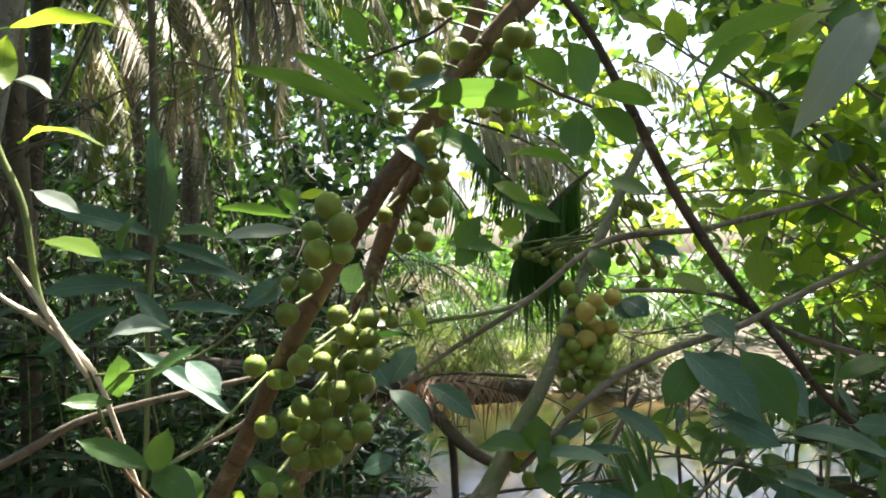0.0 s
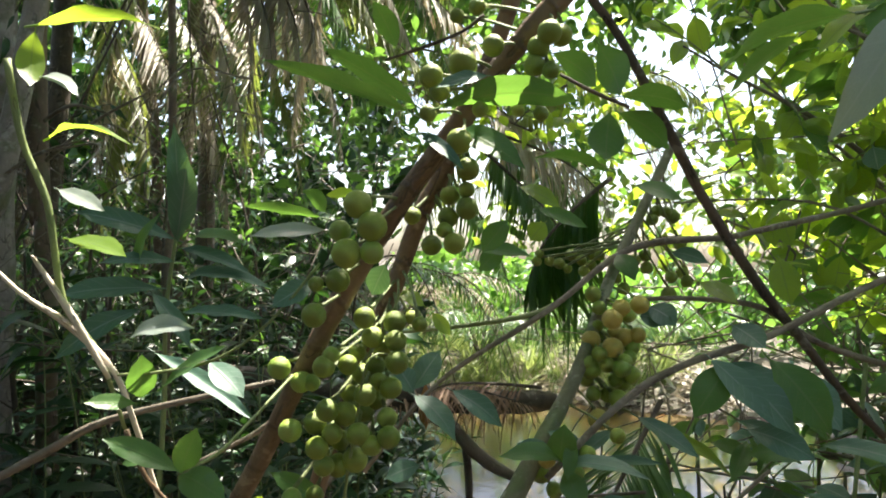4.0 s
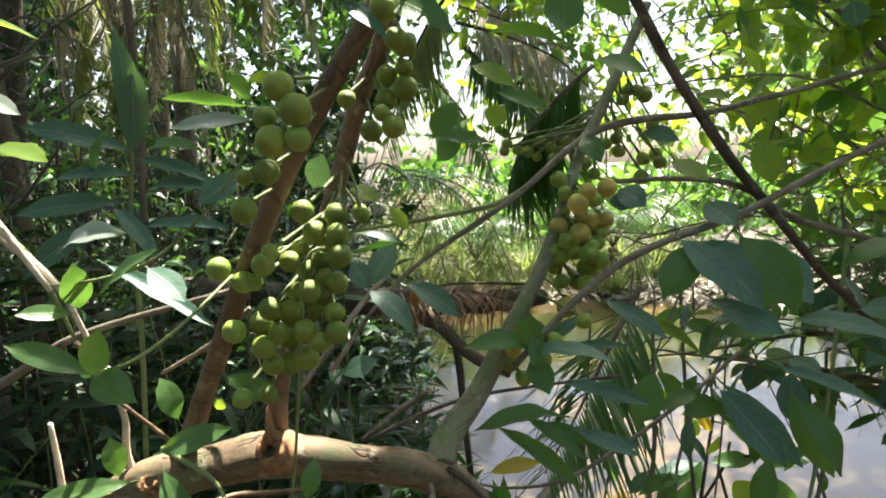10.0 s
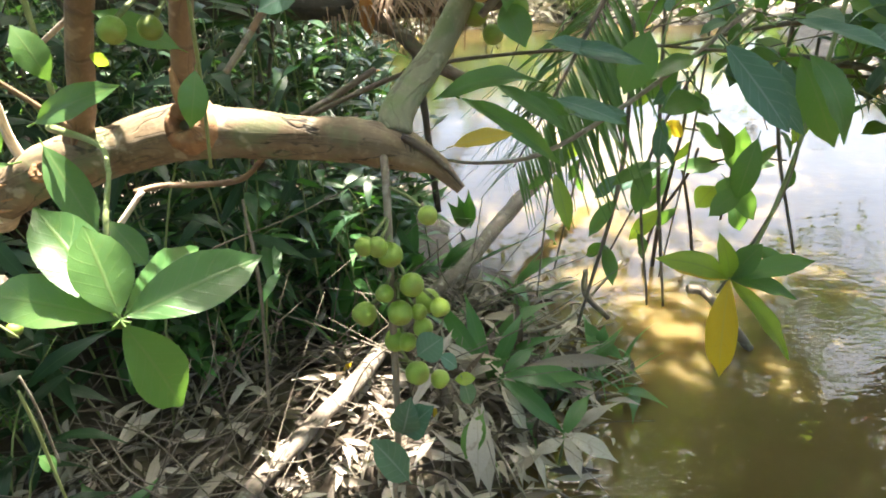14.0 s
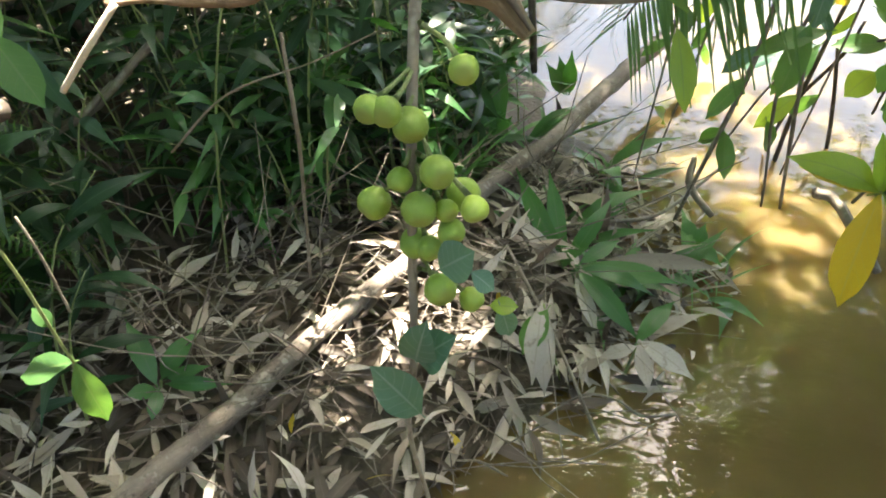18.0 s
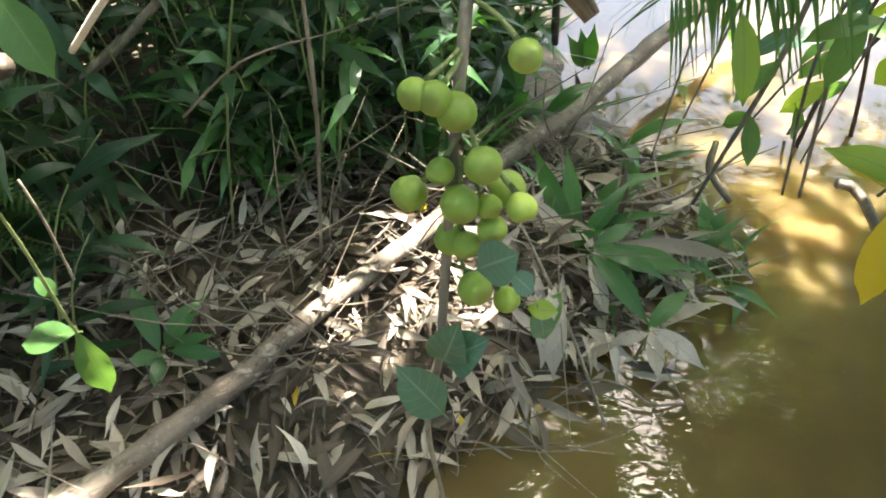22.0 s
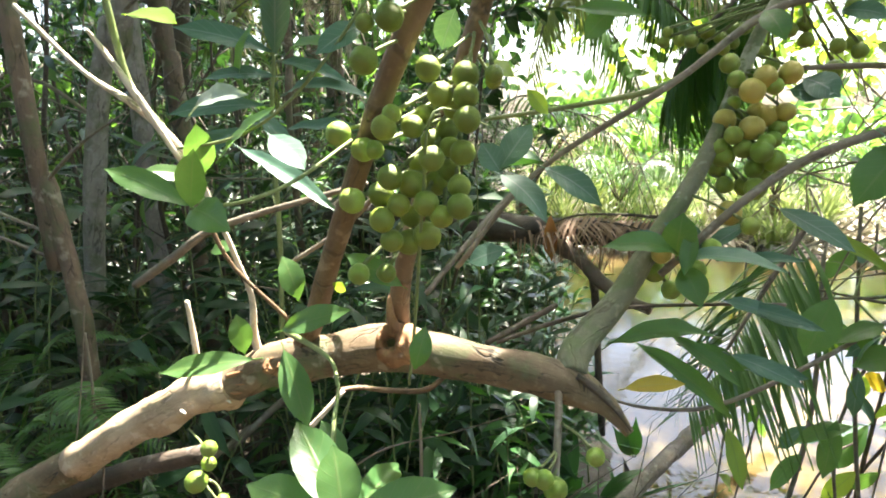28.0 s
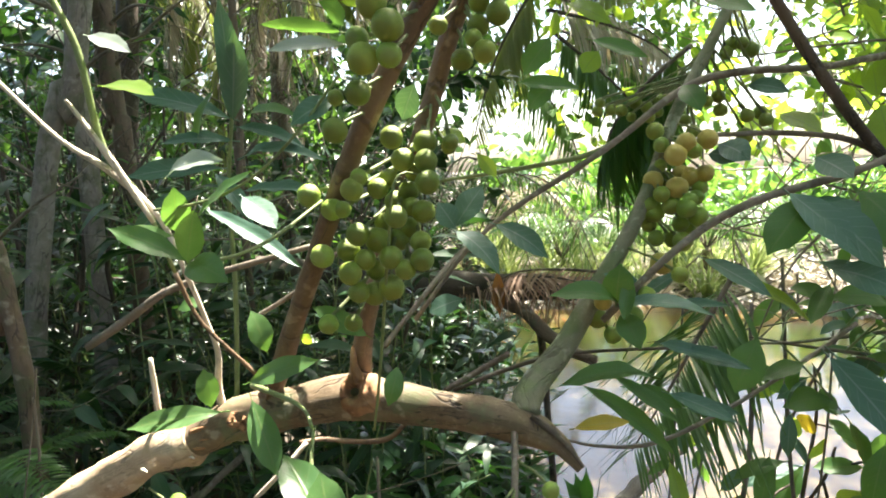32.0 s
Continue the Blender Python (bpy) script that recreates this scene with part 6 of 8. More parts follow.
leaf(fig_tree, (0.236, 1.000, 1.050), (0.299, 0.970, 1.055), (-0.17, -1.00, 1.04), 0.68, 2, 0)
leaf(fig_tree, (0.209, 0.970, 0.982), (0.226, 0.940, 0.912), (0.03, -0.98, 1.14), 0.61, 1, 3)
leaf(fig_tree, (0.444, 1.300, 0.859), (0.425, 1.280, 0.757), (-0.15, -0.72, 1.12), 0.69, 0, 0)
leaf(fig_tree, (0.469, 1.300, 0.849), (0.380, 1.300, 0.808), (-0.38, -0.66, 1.10), 0.74, 0, 1)
leaf(fig_tree, (0.196, 1.000, 1.195), (0.284, 0.970, 1.203), (-0.41, -0.97, 0.90), 0.37, 2, 3)
leaf(fig_tree, (0.213, 1.000, 1.138), (0.296, 0.960, 1.127), (-0.33, -0.69, 0.96), 0.45, 2, 0)
leaf(fig_tree, (0.440, 1.050, 1.198), (0.381, 1.050, 1.214), (-0.56, -0.89, 0.88), 0.98, 0, 1)
leaf(fig_tree, (0.538, 1.100, 1.179), (0.433, 1.050, 1.198), (-0.23, -0.77, 0.88), 0.59, 0, 2)
leaf(fig_tree, (0.568, 1.100, 1.140), (0.594, 1.050, 1.134), (-0.16, -0.67, 0.92), 1.29, 2, 3)
leaf(fig_tree, (0.423, 1.100, 1.091), (0.351, 1.060, 1.072), (-0.01, -0.96, 0.98), 0.67, 0, 1)
leaf(fig_tree, (0.614, 1.250, 0.908), (0.592, 1.240, 0.793), (-0.47, -0.94, 1.09), 0.76, 0, 1)
leaf(fig_tree, (0.607, 1.250, 0.811), (0.551, 1.250, 0.761), (-0.53, -0.73, 1.12), 0.99, 0, 2)
leaf(fig_tree, (0.392, 1.050, 1.337), (0.504, 1.000, 1.282), (-0.55, -0.96, 0.84), 0.63, 2, 2)
leaf(fig_tree, (0.466, 1.050, 1.349), (0.540, 1.020, 1.232), (-0.32, -0.84, 0.86), 0.61, 0, 3)
leaf(fig_tree, (0.420, 1.000, 1.128), (0.501, 0.960, 1.024), (-0.41, -0.59, 1.04), 0.72, 2, 0)
leaf(fig_tree, (0.538, 1.020, 1.107), (0.601, 1.000, 0.989), (-0.21, -0.76, 1.04), 0.68, 0, 2)
leaf(fig_tree, (0.418, 1.050, 1.251), (0.503, 1.000, 1.215), (-0.54, -0.74, 0.91), 0.47, 2, 2)
leaf(fig_tree, (0.524, 1.050, 1.144), (0.662, 1.000, 1.092), (-0.26, -0.60, 0.99), 0.38, 2, 3)
leaf(fig_tree, (0.547, 1.050, 1.218), (0.674, 0.980, 1.194), (-0.32, -0.79, 0.92), 0.51, 2, 2)
leaf(fig_tree, (0.646, 1.100, 1.289), (0.747, 1.100, 1.327), (-0.54, -0.75, 0.83), 0.70, 0, 2)
leaf(fig_tree, (0.619, 1.000, 1.243), (0.657, 0.950, 1.248), (-0.40, -0.89, 0.89), 1.07, 2, 1)
leaf(fig_tree, (0.436, 1.050, 1.220), (0.394, 1.000, 1.172), (-0.19, -0.84, 0.94), 0.66, 0, 0)
leaf(fig_tree, (0.671, 1.000, 1.190), (0.674, 0.970, 1.114), (-0.59, -0.68, 0.96), 1.12, 0, 3)
leaf(fig_tree, (0.133, 0.970, 1.102), (0.216, 0.940, 1.049), (-0.08, -0.96, 1.07), 0.43, 0, 3)
leaf(fig_tree, (0.206, 0.970, 1.080), (0.288, 0.940, 1.053), (-0.28, -0.92, 1.07), 0.56, 2, 3)
leaf(fig_tree, (0.228, 1.000, 1.130), (0.312, 0.970, 1.117), (-0.36, -0.78, 1.02), 0.48, 2, 0)
leaf(fig_tree, (0.361, 1.000, 1.351), (0.428, 0.950, 1.278), (-0.16, -0.82, 0.81), 0.83, 2, 0)
leaf(fig_tree, (0.388, 1.000, 1.346), (0.327, 0.970, 1.270), (-0.28, -0.91, 0.82), 1.03, 0, 0)
leaf(fig_tree, (0.090, 1.000, 1.497), (0.001, 0.980, 1.507), (-0.23, -1.07, 0.64), 0.47, 0, 3)
leaf(fig_tree, (0.053, 1.000, 1.507), (0.015, 1.000, 1.471), (-0.04, -0.95, 0.65), 1.21, 0, 2)
leaf(fig_tree, (0.105, 1.050, 1.572), (0.184, 1.050, 1.544), (-0.13, -0.92, 0.59), 0.62, 0, 0)
leaf(fig_tree, (0.112, 1.000, 1.547), (0.090, 1.000, 1.519), (-0.13, -1.04, 0.61), 1.88, 1, 3)
leaf(fig_tree, (0.345, 1.150, 1.511), (0.391, 1.100, 1.494), (-0.32, -0.95, 0.65), 0.73, 2, 1)
leaf(fig_tree, (0.377, 1.100, 1.463), (0.418, 1.050, 1.431), (-0.17, -0.68, 0.70), 1.00, 1, 3)
leaf(fig_tree, (0.275, 1.080, 1.407), (0.319, 1.050, 1.401), (-0.21, -0.92, 0.73), 1.48, 2, 0)
leaf(fig_tree, (0.315, 1.100, 1.220), (0.414, 1.050, 1.164), (-0.10, -0.97, 0.91), 0.40, 1, 2)
leaf(fig_tree, (0.224, 1.000, 1.244), (0.155, 0.980, 1.193), (-0.07, -0.87, 0.91), 0.50, 2, 1)
leaf(fig_tree, (-0.051, 0.950, 1.411), (-0.025, 0.950, 1.380), (-0.18, -0.83, 0.74), 1.01, 1, 0)
leaf(fig_tree, (-0.060, 0.900, 1.424), (-0.095, 0.900, 1.439), (0.37, -0.81, 0.70), 1.36, 1, 1)
leaf(fig_tree, (0.341, 1.050, 1.139), (0.308, 1.030, 1.063), (0.04, -1.03, 0.99), 1.16, 0, 3)
leaf(fig_tree, (0.269, 1.000, 1.123), (0.191, 0.970, 1.150), (-0.32, -0.99, 0.98), 0.51, 2, 0)
leaf(fig_tree, (0.184, 0.970, 1.103), (0.056, 0.930, 1.097), (-0.31, -0.68, 1.02), 0.32, 0, 2)
herb = thing("broad_herb", (-0.669, 1.450, 0.05), "herb with upright bluish-green long leaves on the bank", "plant")
leaf(herb, (-0.647, 1.450, 1.513), (-0.599, 1.380, 1.694), (0.43, -0.63, 0.62), 0.58, 2, 0)
leaf(herb, (-0.653, 1.450, 1.520), (-0.841, 1.380, 1.570), (0.53, -0.87, 0.66), 0.47, 2, 3)
leaf(herb, (-0.726, 1.450, 1.449), (-0.652, 1.380, 1.572), (0.23, -0.98, 0.68), 0.44, 0, 2)
leaf(herb, (-0.614, 1.450, 1.518), (-0.469, 1.380, 1.512), (0.21, -0.92, 0.67), 0.50, 0, 2)
leaf(herb, (-0.635, 1.450, 1.500), (-0.455, 1.380, 1.448), (0.09, -0.78, 0.69), 0.38, 2, 3)
leaf(herb, (-0.650, 1.450, 1.470), (-0.784, 1.380, 1.461), (0.65, -0.76, 0.70), 0.53, 2, 1)
leaf(herb, (-0.626, 1.450, 1.433), (-0.408, 1.380, 1.418), (0.39, -0.99, 0.72), 0.39, 2, 2)
leaf(herb, (-0.696, 1.450, 1.398), (-0.577, 1.380, 1.288), (0.35, -0.71, 0.77), 0.47, 2, 3)
leaf(herb, (-0.681, 1.450, 1.410), (-0.871, 1.380, 1.391), (0.43, -0.78, 0.74), 0.48, 2, 3)
leaf(herb, (-0.647, 1.450, 1.519), (-0.631, 1.380, 1.763), (0.44, -0.62, 0.60), 0.37, 2, 3)
leaf(herb, (-0.726, 1.450, 1.361), (-0.870, 1.380, 1.255), (0.48, -0.85, 0.79), 0.46, 2, 2)
leaf(herb, (-0.631, 1.450, 1.358), (-0.423, 1.380, 1.355), (0.57, -0.76, 0.77), 0.35, 2, 0)
tube('stem', [(-0.645, 1.450, 1.544, 0.0038), (-0.665, 1.450, 1.359, 0.0048), (-0.662, 1.450, 1.116, 0.0058), (-0.677, 1.450, 0.795, 0.0061)], GREEN_TWIG, herb, '', 6, 5, 0.10)
_f = thing("palm_frond", (-1.482, 3.300, 3.202), 'hanging palm frond with comb-like leaflets', "palm frond", "palm fronds at the back")
frond(_f, [(-1.482, 3.300, 3.202), (-1.406, 3.200, 2.707), (-1.356, 3.150, 2.361), (-1.302, 3.100, 2.000)], 54, 0.36, PALM_OLIVE, BARK_DARK, RNG, 0.009, 0.15, 1.00)
_f = thing("palm_frond", (-1.693, 3.500, 3.244), 'hanging olive palm frond', "palm frond", "palm fronds at the back")
frond(_f, [(-1.693, 3.500, 3.244), (-1.816, 3.400, 2.839), (-1.901, 3.300, 2.483), (-1.981, 3.300, 2.168)], 44, 0.34, PALM_OLIVE, BARK_DARK, RNG, 0.012, 0.20, 0.90)
_f = thing("palm_frond", (-1.259, 3.400, 3.137), 'hanging olive palm frond', "palm frond", "palm fronds at the back")
frond(_f, [(-1.259, 3.400, 3.137), (-1.193, 3.400, 2.756), (-1.158, 3.400, 2.433), (-1.180, 3.400, 2.023)], 50, 0.36, PALM_OLIVE, BARK_DARK, RNG, 0.012, 0.30, 0.90)
_f = thing("palm_frond", (-1.085, 3.000, 3.023), 'dry grey palm frond hanging in a bundle', "palm frond", "palm fronds at the back")
frond(_f, [(-1.085, 3.000, 3.023), (-1.016, 3.000, 2.790), (-0.946, 3.000, 2.557), (-0.922, 3.000, 2.376)], 40, 0.36, PALM_DRY, BARK_DARK, RNG, 0.012, 1.60, 0.45)
_f = thing("palm_frond", (-1.027, 3.060, 3.054), 'dry grey palm frond hanging in a bundle', "palm frond", "palm fronds at the back")
frond(_f, [(-1.027, 3.060, 3.054), (-0.930, 3.060, 2.816), (-0.833, 3.060, 2.579), (-0.809, 3.060, 2.395)], 40, 0.36, PALM_DRY, BARK_DARK, RNG, 0.012, 1.60, 0.45)
_f = thing("palm_frond", (-0.993, 3.120, 3.084), 'dry grey palm frond hanging in a bundle', "palm frond", "palm fronds at the back")
frond(_f, [(-0.993, 3.120, 3.084), (-0.975, 3.120, 2.842), (-0.958, 3.120, 2.600), (-0.933, 3.120, 2.411)], 40, 0.36, PALM_DRY, BARK_DARK, RNG, 0.012, 1.60, 0.45)
_f = thing("palm_frond", (-0.957, 3.180, 3.115), 'dry grey palm frond hanging in a bundle', "palm frond", "palm fronds at the back")
frond(_f, [(-0.957, 3.180, 3.115), (-0.870, 3.180, 2.869), (-0.784, 3.180, 2.623), (-0.759, 3.180, 2.431)], 40, 0.36, PALM_DRY, BARK_DARK, RNG, 0.012, 1.60, 0.45)
_f = thing("palm_frond", (-1.229, 3.240, 3.144), 'dry grey palm frond hanging in a bundle', "palm frond", "palm fronds at the back")
frond(_f, [(-1.229, 3.240, 3.144), (-1.168, 3.240, 2.892), (-1.107, 3.240, 2.641), (-1.081, 3.240, 2.445)], 40, 0.36, PALM_DRY, BARK_DARK, RNG, 0.012, 1.60, 0.45)
_f = thing("palm_frond", (-0.937, 3.300, 3.177), 'dry grey palm frond hanging in a bundle', "palm frond", "palm fronds at the back")
frond(_f, [(-0.937, 3.300, 3.177), (-0.947, 3.300, 2.920), (-0.957, 3.300, 2.664), (-0.930, 3.300, 2.465)], 40, 0.36, PALM_DRY, BARK_DARK, RNG, 0.012, 1.60, 0.45)
_f = thing("palm_frond", (-1.651, 4.144, 3.009), 'hanging faded palm frond in the wood', "palm frond", "palm fronds at the back")
frond(_f, [(-1.651, 4.144, 3.009), (-1.552, 4.144, 2.688), (-1.453, 4.144, 2.367), (-1.401, 4.144, 2.011)], 40, 0.40, PALM_DRY, BARK_DARK, RNG, 0.008, 0.90, 0.60)
_f = thing("palm_frond", (-2.119, 4.219, 2.474), 'hanging faded palm frond in the wood', "palm frond", "palm fronds at the back")
frond(_f, [(-2.119, 4.219, 2.474), (-2.104, 4.219, 2.146), (-2.089, 4.219, 1.818), (-2.078, 4.219, 1.454)], 40, 0.40, PALM_OLIVE, BARK_DARK, RNG, 0.008, 0.90, 0.60)
_f = thing("palm_frond", (-1.891, 3.981, 3.002), 'hanging faded palm frond in the wood', "palm frond", "palm fronds at the back")
frond(_f, [(-1.891, 3.981, 3.002), (-1.995, 3.981, 2.691), (-2.099, 3.981, 2.379), (-2.147, 3.981, 2.035)], 40, 0.40, PALM_DRY, BARK_DARK, RNG, 0.008, 0.90, 0.60)
_f = thing("palm_frond", (-1.714, 4.400, 3.067), 'hanging faded palm frond in the wood', "palm frond", "palm fronds at the back")
frond(_f, [(-1.714, 4.400, 3.067), (-1.806, 4.400, 2.724), (-1.899, 4.400, 2.381), (-1.941, 4.400, 2.001)], 40, 0.40, PALM_DRY, BARK_DARK, RNG, 0.008, 0.90, 0.60)
_f = thing("palm_frond", (-1.497, 4.587, 3.072), 'hanging faded palm frond in the wood', "palm frond", "palm fronds at the back")
frond(_f, [(-1.497, 4.587, 3.072), (-1.365, 4.587, 2.718), (-1.232, 4.587, 2.364), (-1.162, 4.587, 1.970)], 40, 0.40, PALM_OLIVE, BARK_DARK, RNG, 0.008, 0.90, 0.60)
_f = thing("palm_frond", (-0.866, 3.841, 3.147), 'hanging faded palm frond in the wood', "palm frond", "palm fronds at the back")
frond(_f, [(-0.866, 3.841, 3.147), (-0.940, 3.841, 2.849), (-1.014, 3.841, 2.550), (-1.047, 3.841, 2.219)], 40, 0.40, PALM_DRY, BARK_DARK, RNG, 0.008, 0.90, 0.60)
_f = thing("palm_frond", (-1.845, 4.460, 2.702), 'hanging faded palm frond in the wood', "palm frond", "palm fronds at the back")
frond(_f, [(-1.845, 4.460, 2.702), (-1.758, 4.460, 2.357), (-1.671, 4.460, 2.012), (-1.623, 4.460, 1.629)], 40, 0.40, PALM_DRY, BARK_DARK, RNG, 0.008, 0.90, 0.60)
_f = thing("palm_frond", (-2.034, 3.872, 2.565), 'hanging faded palm frond in the wood', "palm frond", "palm fronds at the back")
frond(_f, [(-2.034, 3.872, 2.565), (-2.098, 3.872, 2.263), (-2.162, 3.872, 1.961), (-2.190, 3.872, 1.626)], 40, 0.40, PALM_OLIVE, BARK_DARK, RNG, 0.008, 0.90, 0.60)
_f = thing("palm_frond", (-1.903, 3.505, 2.794), 'hanging faded palm frond in the wood', "palm frond", "palm fronds at the back")
frond(_f, [(-1.903, 3.505, 2.794), (-1.952, 3.505, 2.520), (-2.000, 3.505, 2.246), (-2.022, 3.505, 1.943)], 40, 0.40, PALM_DRY, BARK_DARK, RNG, 0.008, 0.90, 0.60)
_f = thing("palm_frond", (-1.335, 5.000, 3.783), 'arching palm frond against the sky', "palm frond", "palm fronds at the back")
frond(_f, [(-1.335, 5.000, 3.783), (-0.854, 5.000, 3.400), (-0.374, 5.000, 2.932), (-0.022, 5.000, 2.379)], 50, 0.60, PALM_OLIVE, BARK_DARK, RNG, 0.012, 0.60, 0.80)
_f = thing("palm_frond", (-0.793, 5.400, 4.110), 'arching dry palm frond against the sky', "palm frond", "palm fronds at the back")
frond(_f, [(-0.793, 5.400, 4.110), (-0.322, 5.400, 3.650), (0.148, 5.400, 3.145), (0.435, 5.400, 2.501)], 50, 0.60, PALM_DRY, BARK_DARK, RNG, 0.012, 0.60, 0.80)
_f = thing("palm_frond", (-1.676, 4.300, 3.906), 'arching palm frond with long drooping leaflets', "palm frond", "palm fronds at the back")
frond(_f, [(-1.676, 4.300, 3.906), (-1.444, 4.300, 3.461), (-1.212, 4.300, 2.981), (-1.091, 4.300, 2.390)], 56, 0.50, PALM_OLIVE, BARK_DARK, RNG, 0.009, 0.75, 0.70)
_f = thing("palm_frond", (-1.551, 4.500, 4.019), 'arching palm frond with long drooping leaflets', "palm frond", "palm fronds at the back")
frond(_f, [(-1.551, 4.500, 4.019), (-1.309, 4.500, 3.554), (-1.067, 4.500, 3.052), (-0.917, 4.500, 2.434)], 56, 0.50, PALM_DRY, BARK_DARK, RNG, 0.009, 0.75, 0.70)
_f = thing("palm_frond", (-1.409, 4.700, 4.132), 'arching palm frond with long drooping leaflets', "palm frond", "palm fronds at the back")
frond(_f, [(-1.409, 4.700, 4.132), (-1.157, 4.700, 3.647), (-0.904, 4.700, 3.123), (-0.724, 4.700, 2.478)], 56, 0.50, PALM_GREEN, BARK_DARK, RNG, 0.009, 0.75, 0.70)
_f = thing("palm_frond", (-1.249, 4.900, 4.245), 'arching palm frond with long drooping leaflets', "palm frond", "palm fronds at the back")
frond(_f, [(-1.249, 4.900, 4.245), (-0.986, 4.900, 3.740), (-0.724, 4.900, 3.194), (-0.511, 4.900, 2.523)], 56, 0.50, PALM_OLIVE, BARK_DARK, RNG, 0.009, 0.75, 0.70)
_f = thing("palm_frond", (-1.071, 5.100, 4.359), 'arching palm frond with long drooping leaflets', "palm frond", "palm fronds at the back")
frond(_f, [(-1.071, 5.100, 4.359), (-0.799, 5.100, 3.833), (-0.526, 5.100, 3.265), (-0.279, 5.100, 2.568)], 56, 0.50, PALM_DRY, BARK_DARK, RNG, 0.009, 0.75, 0.70)
_f = thing("palm_frond", (-0.876, 5.300, 4.472), 'arching palm frond with long drooping leaflets', "palm frond", "palm fronds at the back")
frond(_f, [(-0.876, 5.300, 4.472), (-0.594, 5.300, 3.926), (-0.311, 5.300, 3.337), (-0.028, 5.300, 2.613)], 56, 0.50, PALM_GREEN, BARK_DARK, RNG, 0.009, 0.75, 0.70)
_f = thing("palm_frond", (-0.664, 5.500, 4.585), 'arching palm frond with long drooping leaflets', "palm frond", "palm fronds at the back")
frond(_f, [(-0.664, 5.500, 4.585), (-0.371, 5.500, 4.020), (-0.079, 5.500, 3.409), (0.243, 5.500, 2.659)], 56, 0.50, PALM_OLIVE, BARK_DARK, RNG, 0.009, 0.75, 0.70)
_f = thing("palm_frond", (-2.209, 3.600, 3.040), 'arching faded palm frond in the wood', "palm frond", "palm fronds at the back")
frond(_f, [(-2.209, 3.600, 3.040), (-2.014, 3.600, 2.730), (-1.851, 3.600, 2.388), (-1.781, 3.600, 2.016)], 50, 0.42, PALM_OLIVE, BARK_DARK, RNG, 0.008, 0.50, 0.90)
_f = thing("palm_frond", (-2.128, 3.850, 3.149), 'arching faded palm frond in the wood', "palm frond", "palm fronds at the back")
frond(_f, [(-2.128, 3.850, 3.149), (-1.920, 3.850, 2.818), (-1.745, 3.850, 2.453), (-1.671, 3.850, 2.055)], 50, 0.42, PALM_DRY, BARK_DARK, RNG, 0.008, 0.50, 0.90)
_f = thing("palm_frond", (-2.016, 4.100, 3.259), 'arching faded palm frond in the wood', "palm frond", "palm fronds at the back")
frond(_f, [(-2.016, 4.100, 3.259), (-1.795, 4.100, 2.906), (-1.610, 4.100, 2.518), (-1.532, 4.100, 2.095)], 50, 0.42, PALM_OLIVE, BARK_DARK, RNG, 0.008, 0.50, 0.90)
_f = thing("palm_frond", (-1.874, 4.350, 3.368), 'arching faded palm frond in the wood', "palm frond", "palm fronds at the back")
frond(_f, [(-1.874, 4.350, 3.368), (-1.641, 4.350, 2.994), (-1.445, 4.350, 2.583), (-1.362, 4.350, 2.135)], 50, 0.42, PALM_DRY, BARK_DARK, RNG, 0.008, 0.50, 0.90)
_f = thing("palm_frond", (-1.703, 4.600, 3.478), 'arching faded palm frond in the wood', "palm frond", "palm fronds at the back")
frond(_f, [(-1.703, 4.600, 3.478), (-1.457, 4.600, 3.083), (-1.251, 4.600, 2.649), (-1.163, 4.600, 2.175)], 50, 0.42, PALM_OLIVE, BARK_DARK, RNG, 0.008, 0.50, 0.90)
_f = thing("palm_frond", (-1.502, 4.850, 3.588), 'arching faded palm frond in the wood', "palm frond", "palm fronds at the back")
frond(_f, [(-1.502, 4.850, 3.588), (-1.243, 4.850, 3.172), (-1.026, 4.850, 2.715), (-0.934, 4.850, 2.216)], 50, 0.42, PALM_DRY, BARK_DARK, RNG, 0.008, 0.50, 0.90)
_f = thing("palm_frond", (0.057, 4.800, 2.591), 'drooping straw-coloured palm frond', "palm frond", "palm fronds at the back")
frond(_f, [(0.057, 4.800, 2.591), (0.371, 4.600, 2.431), (0.672, 4.500, 2.261), (0.923, 4.400, 1.984)], 46, 0.55, PALM_DRY, BARK_DARK, RNG, 0.012, 1.00, 0.70)
_f = thing("palm_frond", (0.138, 4.600, 2.310), 'drooping green palm frond', "palm frond", "palm fronds at the back")
frond(_f, [(0.138, 4.600, 2.310), (0.435, 4.400, 2.128), (0.721, 4.300, 1.934), (0.922, 4.200, 1.676)], 46, 0.55, PALM_GREEN, BARK_DARK, RNG, 0.012, 0.90, 0.70)
_f = thing("palm_frond", (0.854, 5.200, 2.958), 'drooping olive palm frond', "palm frond", "palm fronds at the back")
frond(_f, [(0.854, 5.200, 2.958), (0.527, 5.000, 2.727), (0.229, 4.900, 2.406), (0.026, 4.800, 1.975)], 46, 0.60, PALM_OLIVE, BARK_DARK, RNG, 0.012, 0.90, 0.70)
_f = thing("palm_frond", (0.012, 3.800, 2.439), 'sunlit palm frond beside the water', "palm frond", "palm fronds at the back")
frond(_f, [(0.012, 3.800, 2.439), (-0.136, 3.700, 2.195), (-0.251, 3.600, 1.926), (-0.336, 3.500, 1.577)], 46, 0.50, PALM_OLIVE, BARK_DARK, RNG, 0.012, 0.80, 0.70)
_f = thing("palm_frond", (0.067, 3.600, 2.103), 'sunlit palm frond beside the water', "palm frond", "palm fronds at the back")
